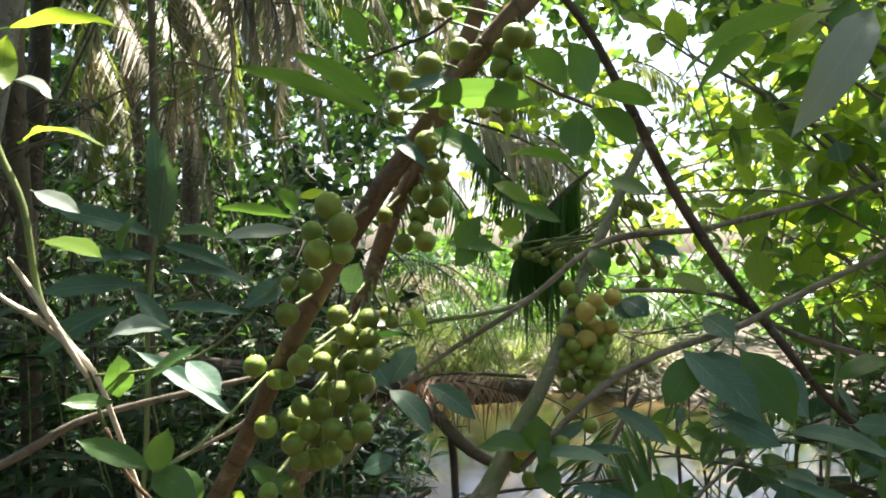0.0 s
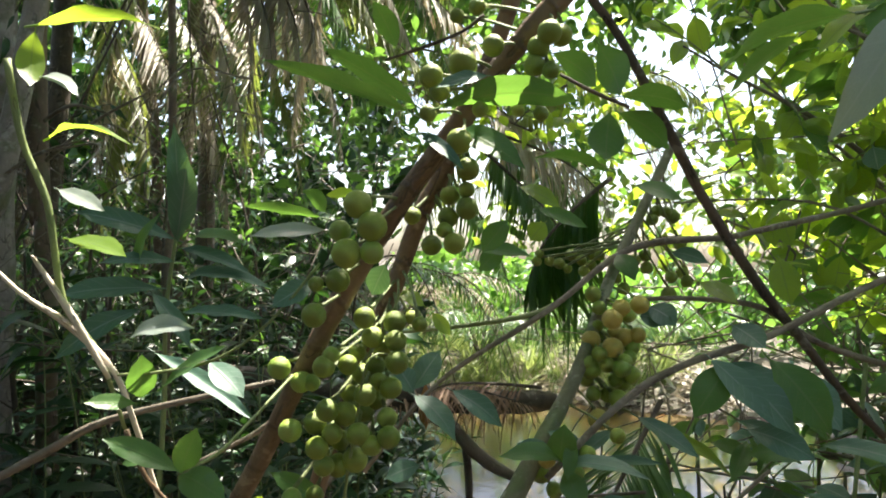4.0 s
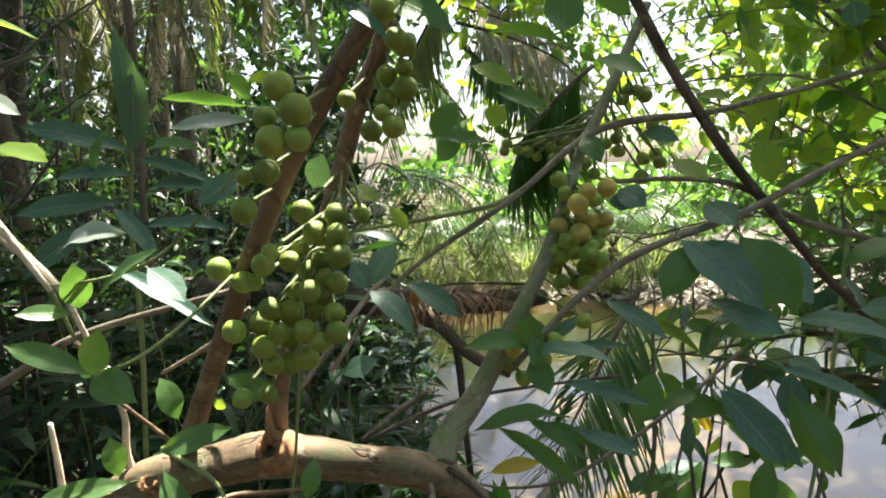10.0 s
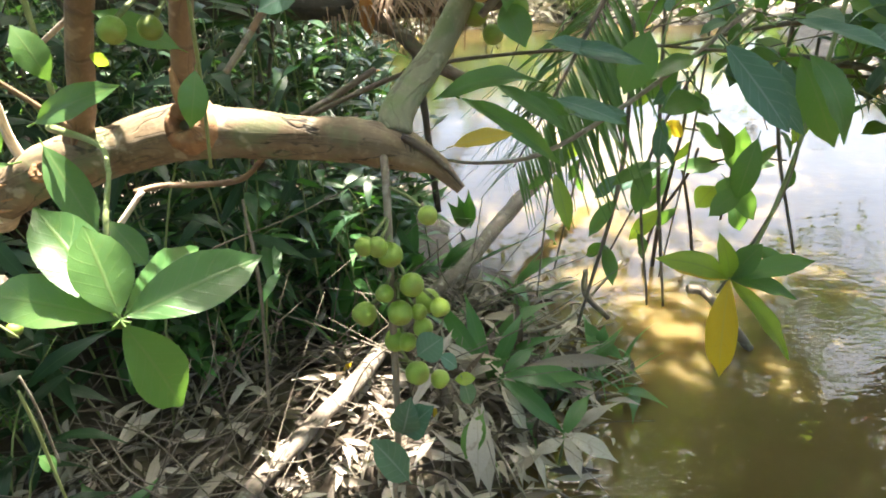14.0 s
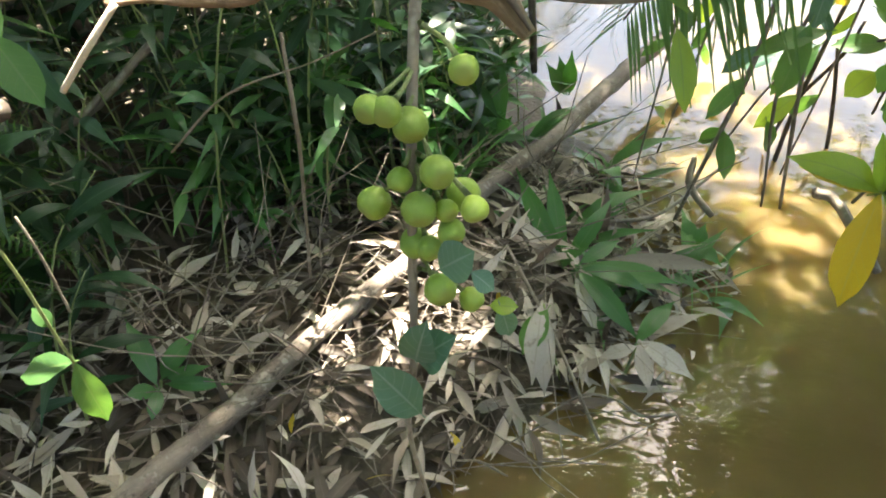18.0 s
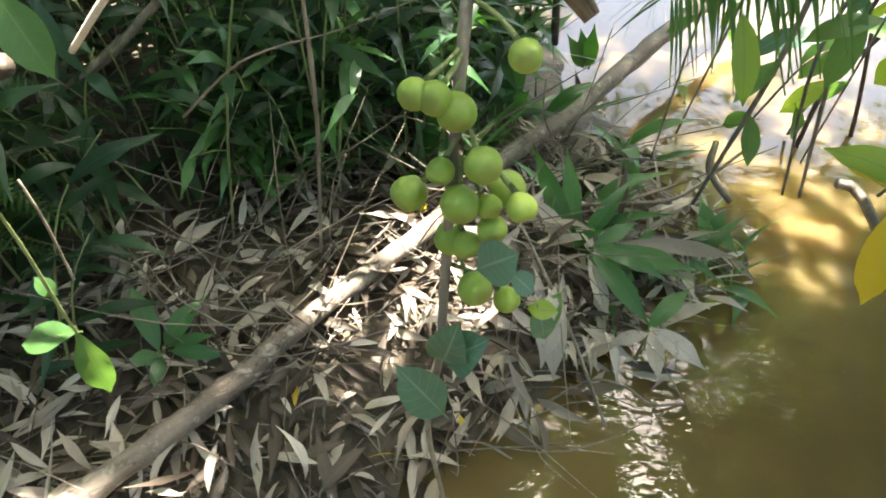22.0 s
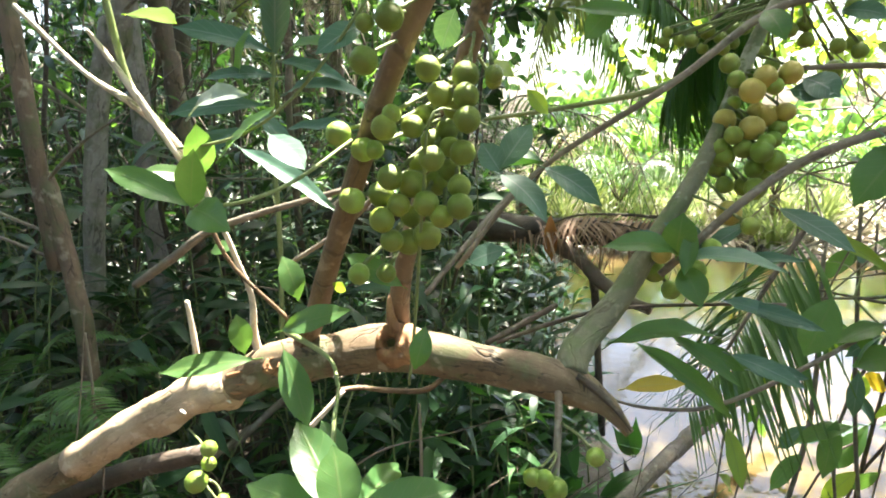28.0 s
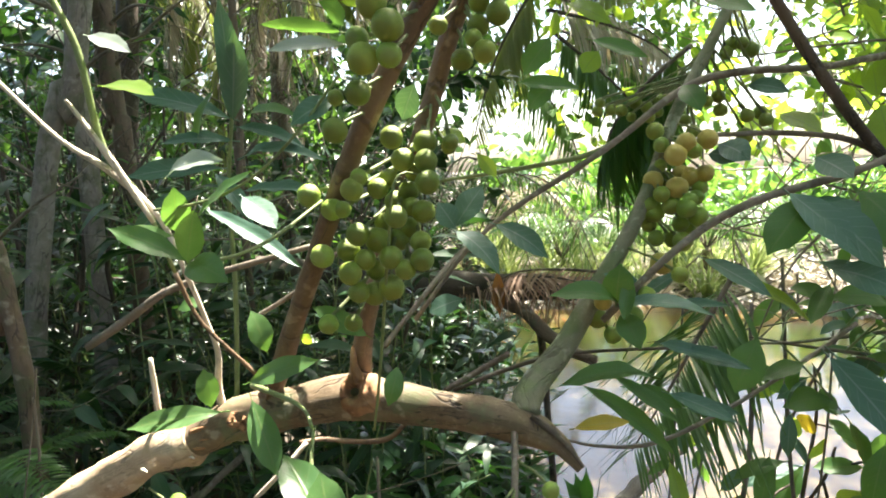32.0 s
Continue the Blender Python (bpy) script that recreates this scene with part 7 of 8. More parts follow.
frond(_f, [(0.067, 3.600, 2.103), (0.202, 3.500, 1.966), (0.380, 3.400, 1.782), (0.522, 3.300, 1.558)], 46, 0.45, PALM_GREEN, BARK_DARK, RNG, 0.012, 0.80, 0.70)
_f = thing("palm_frond", (0.040, 3.700, 2.239), 'straw-coloured palm frond in the sun', "palm frond", "palm fronds at the back")
frond(_f, [(0.040, 3.700, 2.239), (0.290, 3.600, 2.143), (0.548, 3.500, 1.998), (0.736, 3.400, 1.789)], 46, 0.45, PALM_DRY, BARK_DARK, RNG, 0.012, 0.80, 0.70)
_f = thing("palm_frond", (-0.270, 4.300, 2.201), 'sunlit palm frond beside the water', "palm frond", "palm fronds at the back")
frond(_f, [(-0.270, 4.300, 2.201), (-0.063, 4.200, 1.971), (0.133, 4.100, 1.688), (0.256, 4.000, 1.356)], 46, 0.50, PALM_GREEN, BARK_DARK, RNG, 0.012, 0.80, 0.70)
for _x, _y, _z, _dx, _mm, _lb in ((-0.55, 6.2, 3.5, 1.0, PALM_OLIVE, "olive"), (0.2, 6.6, 3.7, -0.9, PALM_DRY, "straw-coloured"), (0.75, 6.0, 3.2, 0.9, PALM_OLIVE, "olive"), (1.1, 6.9, 3.6, -0.8, PALM_GREEN, "green"), (-0.1, 5.6, 2.9, 0.8, PALM_DRY, "straw-coloured"), (1.5, 6.4, 3.4, 0.9, PALM_OLIVE, "olive")):
    _f = thing("palm_frond", (_x, _y, _z), "drooping %s palm frond before the open sky" % _lb, "palm frond", "palm fronds at the back")
    frond(_f, [(_x, _y, _z), (_x + 0.4 * _dx, _y - 0.1, _z - 0.12), (_x + 0.8 * _dx, _y - 0.2, _z - 0.45), (_x + 1.1 * _dx, _y - 0.3, _z - 0.95)], 50, 0.55, _mm, BARK_DARK, RNG, 0.012, 0.7, 0.75)
_t = thing("fallen_pole", (-0.560, 1.081, 0.040), "long grey dead pole lying over the litter and the water", "pole")
tube('pole', [(-0.774, 0.729, 0.037, 0.0295), (-0.678, 0.862, 0.047, 0.0280), (-0.534, 1.081, 0.057, 0.0255), (-0.425, 1.286, 0.062, 0.0237), (-0.322, 1.469, 0.067, 0.0230), (-0.202, 1.666, 0.067, 0.0246), (-0.047, 1.979, 0.077, 0.0267), (0.153, 2.273, 0.087, 0.0274), (0.335, 2.621, 0.097, 0.0313), (0.579, 3.036, 0.117, 0.0329), (0.899, 3.547, 0.157, 0.0350)], POLE_BARK, _t, '', 12, 7, 0.20)
_t = thing('stick', (0.038, 1.614, 0.160), 'thin bare stick leaning on the shore', "stick", "sticks along the shore")
tube('stem', [(0.038, 1.614, 0.160, 0.0039), (0.167, 1.426, 0.050, 0.0043), (0.277, 1.241, -0.070, 0.0038)], TWIG, _t, '', 6, 6, 0.20)
_t = thing('root', (0.144, 1.295, -0.090), 'thin curved root in the water', "stick", "sticks along the shore")
tube('stem', [(0.144, 1.295, -0.090, 0.0029), (0.241, 1.353, -0.060, 0.0034), (0.318, 1.350, -0.060, 0.0034), (0.378, 1.328, -0.080, 0.0035), (0.460, 1.355, -0.100, 0.0031)], TWIG, _t, '', 6, 6, 0.20)
_t = thing('root', (-0.029, 1.145, -0.060), 'thin curved root in the water', "stick", "sticks along the shore")
tube('stem', [(-0.029, 1.145, -0.060, 0.0027), (0.020, 1.143, -0.050, 0.0031), (0.082, 1.146, -0.100, 0.0028)], TWIG, _t, '', 6, 6, 0.20)
_t = thing('stick', (0.161, 1.930, -0.020), 'thin bent grey stick over the water', "stick", "sticks along the shore")
tube('stem', [(0.161, 1.930, -0.020, 0.0048), (0.302, 1.942, 0.000, 0.0054), (0.457, 1.970, 0.020, 0.0061), (0.632, 2.165, 0.040, 0.0053), (0.729, 2.289, 0.050, 0.0056)], TWIG, _t, '', 6, 6, 0.20)
_t = thing('stick', (0.565, 2.155, 0.100), 'short hooked dark stick in the water', "stick", "sticks along the shore")
tube('stem', [(0.565, 2.155, 0.100, 0.0091), (0.550, 2.067, 0.060, 0.0114), (0.633, 2.061, -0.040, 0.0092)], TWIG, _t, '', 6, 6, 0.20)
_t = thing('stick', (0.928, 2.130, 0.020), 'dark broken stick rising from the water', "stick", "sticks along the shore")
tube('stem', [(0.928, 2.130, 0.020, 0.0166), (0.990, 2.126, 0.000, 0.0154), (1.024, 1.976, -0.030, 0.0149), (1.080, 1.921, -0.100, 0.0137)], TWIG, _t, '', 6, 6, 0.20)
_t = thing('stick', (-0.939, 1.721, 0.500), 'brown bare stick among leaves', "stick", "sticks along the shore")
tube('stem', [(-0.939, 1.721, 0.500, 0.0088), (-0.998, 1.643, 0.450, 0.0088), (-1.073, 1.615, 0.400, 0.0079)], TWIG, _t, '', 6, 6, 0.20)
_t = thing('stick', (-0.815, 1.789, 0.600), 'brown bare stick among leaves', "stick", "sticks along the shore")
tube('stem', [(-0.815, 1.789, 0.600, 0.0118), (-0.876, 1.741, 0.550, 0.0108), (-0.987, 1.672, 0.450, 0.0100), (-1.115, 1.634, 0.400, 0.0093)], TWIG, _t, '', 6, 6, 0.20)
_p = thing("shore_plant", (0.197, 1.830, -0.090), "green long-leaved plant rooted at the water's edge", "plant", "plants along the shore")
leaf(_p, (0.193, 1.798, -0.050), (0.035, 2.020, 0.120), (-0.31, -0.90, 1.12), 0.86, 4, 2)
leaf(_p, (0.193, 1.798, -0.050), (0.130, 1.978, 0.150), (-0.13, -0.52, 1.12), 0.92, 4, 0)
leaf(_p, (0.201, 1.799, -0.050), (0.319, 1.919, 0.120), (-0.04, -1.04, 1.13), 0.99, 4, 2)
leaf(_p, (0.186, 1.785, -0.050), (0.257, 1.732, 0.080), (-0.28, -0.84, 1.16), 1.24, 4, 2)
leaf(_p, (0.186, 1.785, -0.050), (0.084, 1.771, 0.050), (-0.28, -0.74, 1.16), 1.49, 5, 0)
leaf(_p, (0.193, 1.786, -0.050), (0.030, 1.846, 0.080), (0.01, -0.78, 1.15), 0.92, 5, 3)
leaf(_p, (0.202, 1.765, -0.050), (0.313, 1.667, 0.000), (-0.10, -0.61, 1.18), 1.25, 4, 1)
tube('stem', [(0.202, 1.815, -0.120, 0.0059), (0.192, 1.787, -0.040, 0.0057)], GREEN_TWIG, _p, '', 6, 5, 0.10)
_p = thing("shore_plant", (0.240, 1.755, -0.100), 'green plant with leaves drooping over the water', "plant", "plants along the shore")
leaf(_p, (0.228, 1.695, 0.040), (0.492, 1.697, 0.000), (-0.39, -0.63, 1.17), 1.08, 4, 3)
leaf(_p, (0.228, 1.685, 0.040), (0.418, 1.644, 0.000), (0.08, -0.54, 1.18), 1.19, 4, 2)
leaf(_p, (0.221, 1.673, 0.040), (0.379, 1.522, -0.040), (-0.15, -0.52, 1.21), 1.13, 4, 1)
leaf(_p, (0.217, 1.672, 0.020), (0.280, 1.540, -0.060), (0.16, -0.86, 1.21), 1.21, 5, 3)
leaf(_p, (0.228, 1.706, 0.040), (0.329, 1.767, 0.080), (-0.30, -0.81, 1.15), 1.79, 4, 0)
leaf(_p, (0.367, 1.494, -0.020), (0.462, 1.603, 0.030), (-0.32, -0.42, 1.21), 1.49, 4, 1)
leaf(_p, (0.293, 1.728, 0.040), (0.606, 1.770, 0.000), (-0.15, -0.83, 1.15), 0.62, 5, 1)
tube('stem', [(0.227, 1.750, -0.120, 0.0058), (0.222, 1.684, 0.030, 0.0053)], GREEN_TWIG, _p, '', 6, 5, 0.10)
_p = thing("shore_plant", (0.398, 1.520, -0.100), 'withered shoot with pale drooping leaves over the water', "plant", "plants along the shore")
leaf(_p, (0.368, 1.477, 0.000), (0.393, 1.371, -0.050), (0.05, -0.51, 1.26), 1.83, 5, 0)
leaf(_p, (0.375, 1.484, 0.000), (0.501, 1.422, -0.050), (-0.50, -0.62, 1.25), 1.70, 5, 2)
leaf(_p, (0.375, 1.478, 0.000), (0.452, 1.464, -0.030), (-0.40, -0.88, 1.24), 1.78, 5, 2)
leaf(_p, (0.362, 1.467, 0.000), (0.275, 1.443, -0.030), (-0.01, -0.82, 1.25), 1.85, 5, 1)
tube('stem', [(0.344, 1.456, -0.120, 0.0042), (0.368, 1.477, 0.000, 0.0040)], GREEN_TWIG, _p, '', 6, 5, 0.10)
_p = thing("shore_plant", (0.140, 1.508, -0.050), 'stalk with two hanging pale withered leaves', "plant", "plants along the shore")
leaf(_p, (0.129, 1.422, 0.160), (0.120, 1.305, 0.020), (0.03, -0.63, 1.26), 1.67, 5, 2)
leaf(_p, (0.136, 1.415, 0.160), (0.151, 1.290, 0.000), (-0.29, -0.86, 1.27), 1.43, 5, 1)
leaf(_p, (0.142, 1.408, 0.160), (0.094, 1.339, 0.080), (0.04, -0.45, 1.25), 0.96, 0, 1)
tube('stem', [(0.192, 1.415, -0.100, 0.0030), (0.133, 1.413, 0.170, 0.0027)], GREEN_TWIG, _p, '', 6, 5, 0.10)
_p = thing("shore_plant", (0.578, 1.930, -0.100), 'small green seedling standing in the water', "plant", "plants along the shore")
leaf(_p, (0.567, 1.933, -0.060), (0.535, 1.995, 0.000), (-0.19, -0.53, 1.11), 2.40, 4, 1)
leaf(_p, (0.575, 1.934, -0.060), (0.634, 1.849, -0.060), (-0.53, -0.51, 1.13), 2.11, 4, 2)
leaf(_p, (0.567, 1.933, -0.060), (0.492, 1.838, -0.040), (-0.14, -0.76, 1.13), 1.46, 4, 1)
leaf(_p, (0.575, 1.934, -0.060), (0.594, 1.967, 0.000), (-0.11, -0.99, 1.11), 2.85, 4, 2)
tube('stem', [(0.580, 1.903, -0.120, 0.0051), (0.567, 1.921, -0.050, 0.0050)], GREEN_TWIG, _p, '', 6, 5, 0.10)
_p = thing("shore_plant", (-0.099, 2.481, -0.050), 'green reed shoots at the far end of the bank', "plant", "plants along the shore")
leaf(_p, (-0.065, 2.331, 0.000), (-0.113, 2.353, 0.150), (0.36, -0.80, 1.01), 1.66, 4, 2)
leaf(_p, (-0.056, 2.333, 0.000), (0.002, 2.318, 0.120), (-0.22, -1.15, 1.01), 2.25, 4, 3)
leaf(_p, (-0.043, 2.300, 0.000), (0.028, 2.236, 0.100), (0.14, -0.67, 1.03), 2.00, 4, 2)
leaf(_p, (-0.069, 2.366, 0.000), (-0.172, 2.348, 0.300), (-0.17, -1.02, 0.98), 0.82, 4, 0)
leaf(_p, (-0.050, 2.370, 0.000), (-0.051, 2.450, 0.300), (0.20, -0.72, 0.97), 0.92, 4, 3)
leaf(_p, (0.187, 2.727, 0.000), (0.146, 2.729, 0.150), (0.14, -1.16, 0.94), 1.80, 4, 3)
leaf(_p, (0.198, 2.729, 0.000), (0.190, 2.672, 0.200), (-0.07, -0.91, 0.94), 1.32, 4, 3)
leaf(_p, (0.177, 2.726, 0.000), (0.099, 2.675, 0.150), (-0.13, -1.17, 0.94), 1.57, 4, 1)
_p = thing("shore_plant", (-0.716, 1.233, -0.020), 'green long-leaved plant among dry litter', "plant", "plants along the shore")
leaf(_p, (-0.708, 1.180, 0.050), (-0.797, 1.274, 0.150), (0.62, -0.46, 1.19), 1.51, 4, 3)
leaf(_p, (-0.703, 1.196, 0.050), (-0.631, 1.296, 0.120), (0.52, -0.23, 1.21), 1.71, 4, 2)
leaf(_p, (-0.683, 1.184, 0.050), (-0.519, 1.181, 0.080), (0.43, -0.78, 1.24), 1.00, 4, 1)
leaf(_p, (-0.691, 1.198, 0.050), (-0.577, 1.209, 0.100), (0.75, -0.68, 1.23), 1.23, 4, 3)
leaf(_p, (-0.700, 1.166, 0.050), (-0.743, 1.121, 0.080), (0.72, -0.70, 1.23), 2.67, 4, 1)
leaf(_p, (-0.694, 1.167, 0.050), (-0.683, 1.095, 0.030), (0.63, -0.60, 1.24), 2.25, 4, 1)
tube('stem', [(-0.753, 1.224, -0.060, 0.0042), (-0.695, 1.182, 0.060, 0.0039)], GREEN_TWIG, _p, '', 6, 5, 0.10)
vine = thing("vine", (-0.494, 0.850, 0.703), "leafy green vine trailing over the bank", "vine")
leaf(vine, (-0.515, 0.870, 0.529), (-0.604, 0.860, 0.494), (0.59, -0.36, 1.35), 0.93, 0, 0)
leaf(vine, (-0.512, 0.870, 0.527), (-0.503, 0.860, 0.409), (0.31, -0.54, 1.39), 0.73, 0, 0)
leaf(vine, (-0.502, 0.860, 0.612), (-0.516, 0.860, 0.644), (0.70, -0.28, 1.31), 1.23, 0, 3)
tube('stem', [(-0.487, 0.840, 0.777, 0.0020), (-0.494, 0.850, 0.703, 0.0022), (-0.505, 0.860, 0.606, 0.0023), (-0.514, 0.870, 0.527, 0.0019)], GREEN_TWIG, vine, '', 6, 5, 0.10)
sapling = thing("water_sapling", (0.932, 2.489, -0.100), "spindly sapling with bare roots standing in the water", "sapling")
tube('stem', [(0.923, 2.489, -0.126, 0.0084), (0.930, 2.489, 0.116, 0.0080), (0.955, 2.489, 0.346, 0.0068), (0.974, 2.489, 0.515, 0.0058), (0.960, 2.489, 0.694, 0.0047)], BARK_DARK, sapling, '', 6, 5, 0.10)
tube('stem', [(0.899, 2.539, -0.086, 0.0053), (0.937, 2.539, 0.091, 0.0062), (1.023, 2.509, 0.288, 0.0060), (1.041, 2.489, 0.405, 0.0049)], BARK_DARK, sapling, '', 6, 5, 0.10)
tube('stem', [(1.140, 2.589, -0.189, 0.0078), (1.098, 2.589, 0.029, 0.0075), (1.007, 2.539, 0.323, 0.0060)], BARK_DARK, sapling, '', 6, 5, 0.10)
tube('stem', [(1.173, 2.489, 0.097, 0.0041), (1.181, 2.489, 0.307, 0.0050), (1.117, 2.489, 0.442, 0.0049), (0.926, 2.489, 0.498, 0.0047)], BARK_DARK, sapling, '', 6, 5, 0.10)
tube('stem', [(1.011, 2.489, 0.320, 0.0049), (1.192, 2.489, 0.361, 0.0050), (1.384, 2.489, 0.336, 0.0041)], BARK_DARK, sapling, '', 6, 5, 0.10)
tube('stem', [(0.713, 2.389, 0.038, 0.0038), (0.801, 2.389, 0.244, 0.0038), (0.884, 2.439, 0.283, 0.0038)], BARK_DARK, sapling, '', 6, 5, 0.10)
leaf(sapling, (1.181, 2.489, 0.307), (1.187, 2.459, 0.489), (-0.33, -0.87, 1.05), 0.90, 0, 1)
leaf(sapling, (1.185, 2.489, 0.284), (1.147, 2.459, 0.185), (-0.32, -0.55, 1.10), 1.38, 0, 1)
leaf(sapling, (1.165, 2.489, 0.274), (1.290, 2.459, 0.103), (-0.58, -0.83, 1.11), 0.80, 0, 2)
leaf(sapling, (1.135, 2.489, 0.333), (0.957, 2.459, 0.336), (-0.51, -0.94, 1.08), 0.77, 0, 0)
leaf(sapling, (1.191, 2.489, 0.306), (1.330, 2.459, 0.330), (-0.44, -0.55, 1.07), 1.00, 0, 2)
leaf(sapling, (0.926, 2.489, 0.326), (0.715, 2.459, 0.242), (-0.25, -0.62, 1.10), 0.63, 2, 1)
leaf(sapling, (0.937, 2.489, 0.325), (0.829, 2.459, 0.163), (-0.54, -0.80, 1.11), 0.91, 0, 3)
leaf(sapling, (1.205, 2.489, 0.167), (1.244, 2.459, 0.058), (-0.25, -0.82, 1.13), 1.31, 0, 2)
leaf(sapling, (1.055, 2.489, 0.447), (1.130, 2.459, 0.409), (-0.06, -0.86, 1.05), 1.37, 0, 3)
leaf(sapling, (0.942, 2.489, 0.455), (0.942, 2.459, 0.527), (-0.48, -0.77, 1.03), 2.03, 3, 3)
leaf(sapling, (1.128, 2.489, 0.243), (1.053, 2.459, 0.169), (-0.45, -0.89, 1.11), 1.53, 1, 2)
_t = thing("hanging_vine", (-0.882, 1.100, 1.047), "thin bare vine hanging in the undergrowth", "vine", "thin hanging vines")
tube('stem', [(-0.882, 1.100, 1.047, 0.0016), (-0.906, 1.100, 0.912, 0.0016), (-0.941, 1.100, 0.762, 0.0017)], TWIG, _t, '', 5, 6, 0.20)
_t = thing("hanging_vine", (-0.784, 1.000, 0.834), "thin bare vine hanging in the undergrowth", "vine", "thin hanging vines")
tube('stem', [(-0.784, 1.000, 0.834, 0.0015), (-0.798, 1.000, 0.736, 0.0016), (-0.859, 1.000, 0.416, 0.0018)], TWIG, _t, '', 5, 6, 0.20)
_t = thing("hanging_vine", (-0.566, 0.950, 0.714), "thin bare vine hanging in the undergrowth", "vine", "thin hanging vines")
tube('stem', [(-0.566, 0.950, 0.714, 0.0020), (-0.561, 0.950, 0.651, 0.0021), (-0.564, 0.950, 0.538, 0.0022)], TWIG, _t, '', 5, 6, 0.20)
_t = thing("hanging_vine", (-0.983, 1.200, 0.955), "thin bare vine hanging in the undergrowth", "vine", "thin hanging vines")
tube('stem', [(-0.983, 1.200, 0.955, 0.0029), (-0.981, 1.200, 0.859, 0.0030), (-0.985, 1.200, 0.713, 0.0031)], TWIG, _t, '', 5, 6, 0.20)
_t = thing("hanging_vine", (-0.286, 1.250, 0.843), "thin bare vine hanging in the undergrowth", "vine", "thin hanging vines")
tube('stem', [(-0.286, 1.250, 0.843, 0.0030), (-0.276, 1.220, 0.716, 0.0037), (-0.284, 1.220, 0.607, 0.0033), (-0.322, 1.250, 0.352, 0.0031)], TWIG, _t, '', 5, 6, 0.20)
_t = thing("hanging_vine", (-0.069, 1.000, 0.959), "thin bare vine hanging in the undergrowth", "vine", "thin hanging vines")
tube('stem', [(-0.069, 1.000, 0.959, 0.0008), (-0.168, 1.050, 0.896, 0.0009), (-0.316, 1.100, 0.819, 0.0016), (-0.453, 1.150, 0.693, 0.0019)], TWIG, _t, '', 5, 6, 0.20)
_f = thing("dead_palm_frond", (-0.250, 2.600, 0.964), "brown dead palm frond lying over the log", "palm frond")
frond(_f, [(-0.407, 2.750, 0.999), (-0.162, 2.600, 0.990), (0.052, 2.550, 0.997), (0.251, 2.500, 0.959)], 46, 0.3, PALM_BROWN, BARK_DARK, RNG, 0.008, 0.25, 0.7)
frond(_f, [(0.311, 2.700, 0.991), (0.095, 2.620, 1.015), (-0.073, 2.550, 1.015), (-0.197, 2.500, 0.959)], 40, 0.3, PALM_BROWN, BARK_DARK, RNG, 0.008, 0.5, 0.7)


# ---- plants and litter ----
# far woods that close the view, with the sky showing between
def woods(name, count, place, size, shapes, material, label, rng):
    blades = []
    for i in range(count):
        p, L = place(rng), size * rng.uniform(0.5, 1.4)
        blades.append((rng.randint(len(shapes)), blade_matrix(p, rand_dir(rng, -0.3), rand_dir(rng, 0.8), L)))
    return tagged(crown(name, shapes, blades, material, None), label, "foliage", kind="stuff")


RNG.seed(28)
CLUMPS = []
for _i in range(230):
    _x = RNG.uniform(-9, 8) if _i < 150 else RNG.uniform(-9, -1)
    _top = 6.5 if _x < -0.9 else 1.3 if _x < 4 else 1.1
    CLUMPS.append((_x, RNG.uniform(8.8, 12.5) if _x < -0.9 else RNG.uniform(10.0, 13.5), RNG.uniform(0.1, 1.0) ** 1.3 * _top, RNG.uniform(0.4, 1.1)))


def far_place(rng, side):
    while True:
        x, y, z, s = CLUMPS[rng.randint(len(CLUMPS))]
        if (x < -0.9) == (side < 0):
            return np.array((x, y, max(0.1, z))) + rng.normal(size=3) * s * 0.45


# left clumps filled twice: dark leaves paint the shade, green ones the light
woods("far_woods", 9500, lambda rng: far_place(rng, -1), 0.26, BROAD_FAR, SHADE_LEAF, "distant broadleaf trees on the bank, leaves coloured dark for shade", RNG)
woods("far_woods", 6500, lambda rng: far_place(rng, -1), 0.26, BROAD_FAR, FIG_LEAF, "distant leafy trees on the bank, leaves coloured for broken light", RNG)
woods("far_woods", 8000, lambda rng: far_place(rng, 1), 0.26, BROAD_FAR, FIG_LEAF, "distant sunlit undergrowth across the water", RNG)
# woods added beside and behind the camera, mostly unseen, to cut skylight
SIDE = [(-RNG.uniform(4.6, 7.5), RNG.uniform(-5, 9), RNG.uniform(0.2, 1.0) ** 1.3 * 6, RNG.uniform(0.5, 1.2)) for _ in range(100)] + [(RNG.uniform(4.8, 7.5), RNG.uniform(-5, 9), RNG.uniform(0.2, 1.0) ** 1.3 * 1.1, RNG.uniform(0.4, 0.9)) for _ in range(50)] + [(RNG.uniform(-6, 6), RNG.uniform(-6, -3.5), RNG.uniform(0.2, 5.5), RNG.uniform(0.5, 1.2)) for _ in range(130)] + [(RNG.uniform(4.6, 6.5), RNG.uniform(-5, 3.2), RNG.uniform(0.3, 6), RNG.uniform(0.5, 1.1)) for _ in range(70)]


def side_place(rng):
    x, y, z, s = SIDE[rng.randint(len(SIDE))]
    return np.array((x, y, max(0.1, z))) + rng.normal(size=3) * s * 0.45


woods("side_woods", 24000, side_place, 0.28, BROAD_FAR, SHADE_LEAF, "added woodland round the pond that closes off skylight", RNG)
CANOPY = np.random.RandomState(5)
OVER = [(CANOPY.uniform(-4.5, 2.4), CANOPY.uniform(4.2, 7.6), CANOPY.uniform(4.4, 6.2), CANOPY.uniform(0.4, 0.85)) for _ in range(64)]
OVER += [(CANOPY.uniform(-4.5, 2.6), CANOPY.uniform(1.2, 4.2), CANOPY.uniform(4.4, 6.2), CANOPY.uniform(0.3, 0.7)) for _ in range(26)]
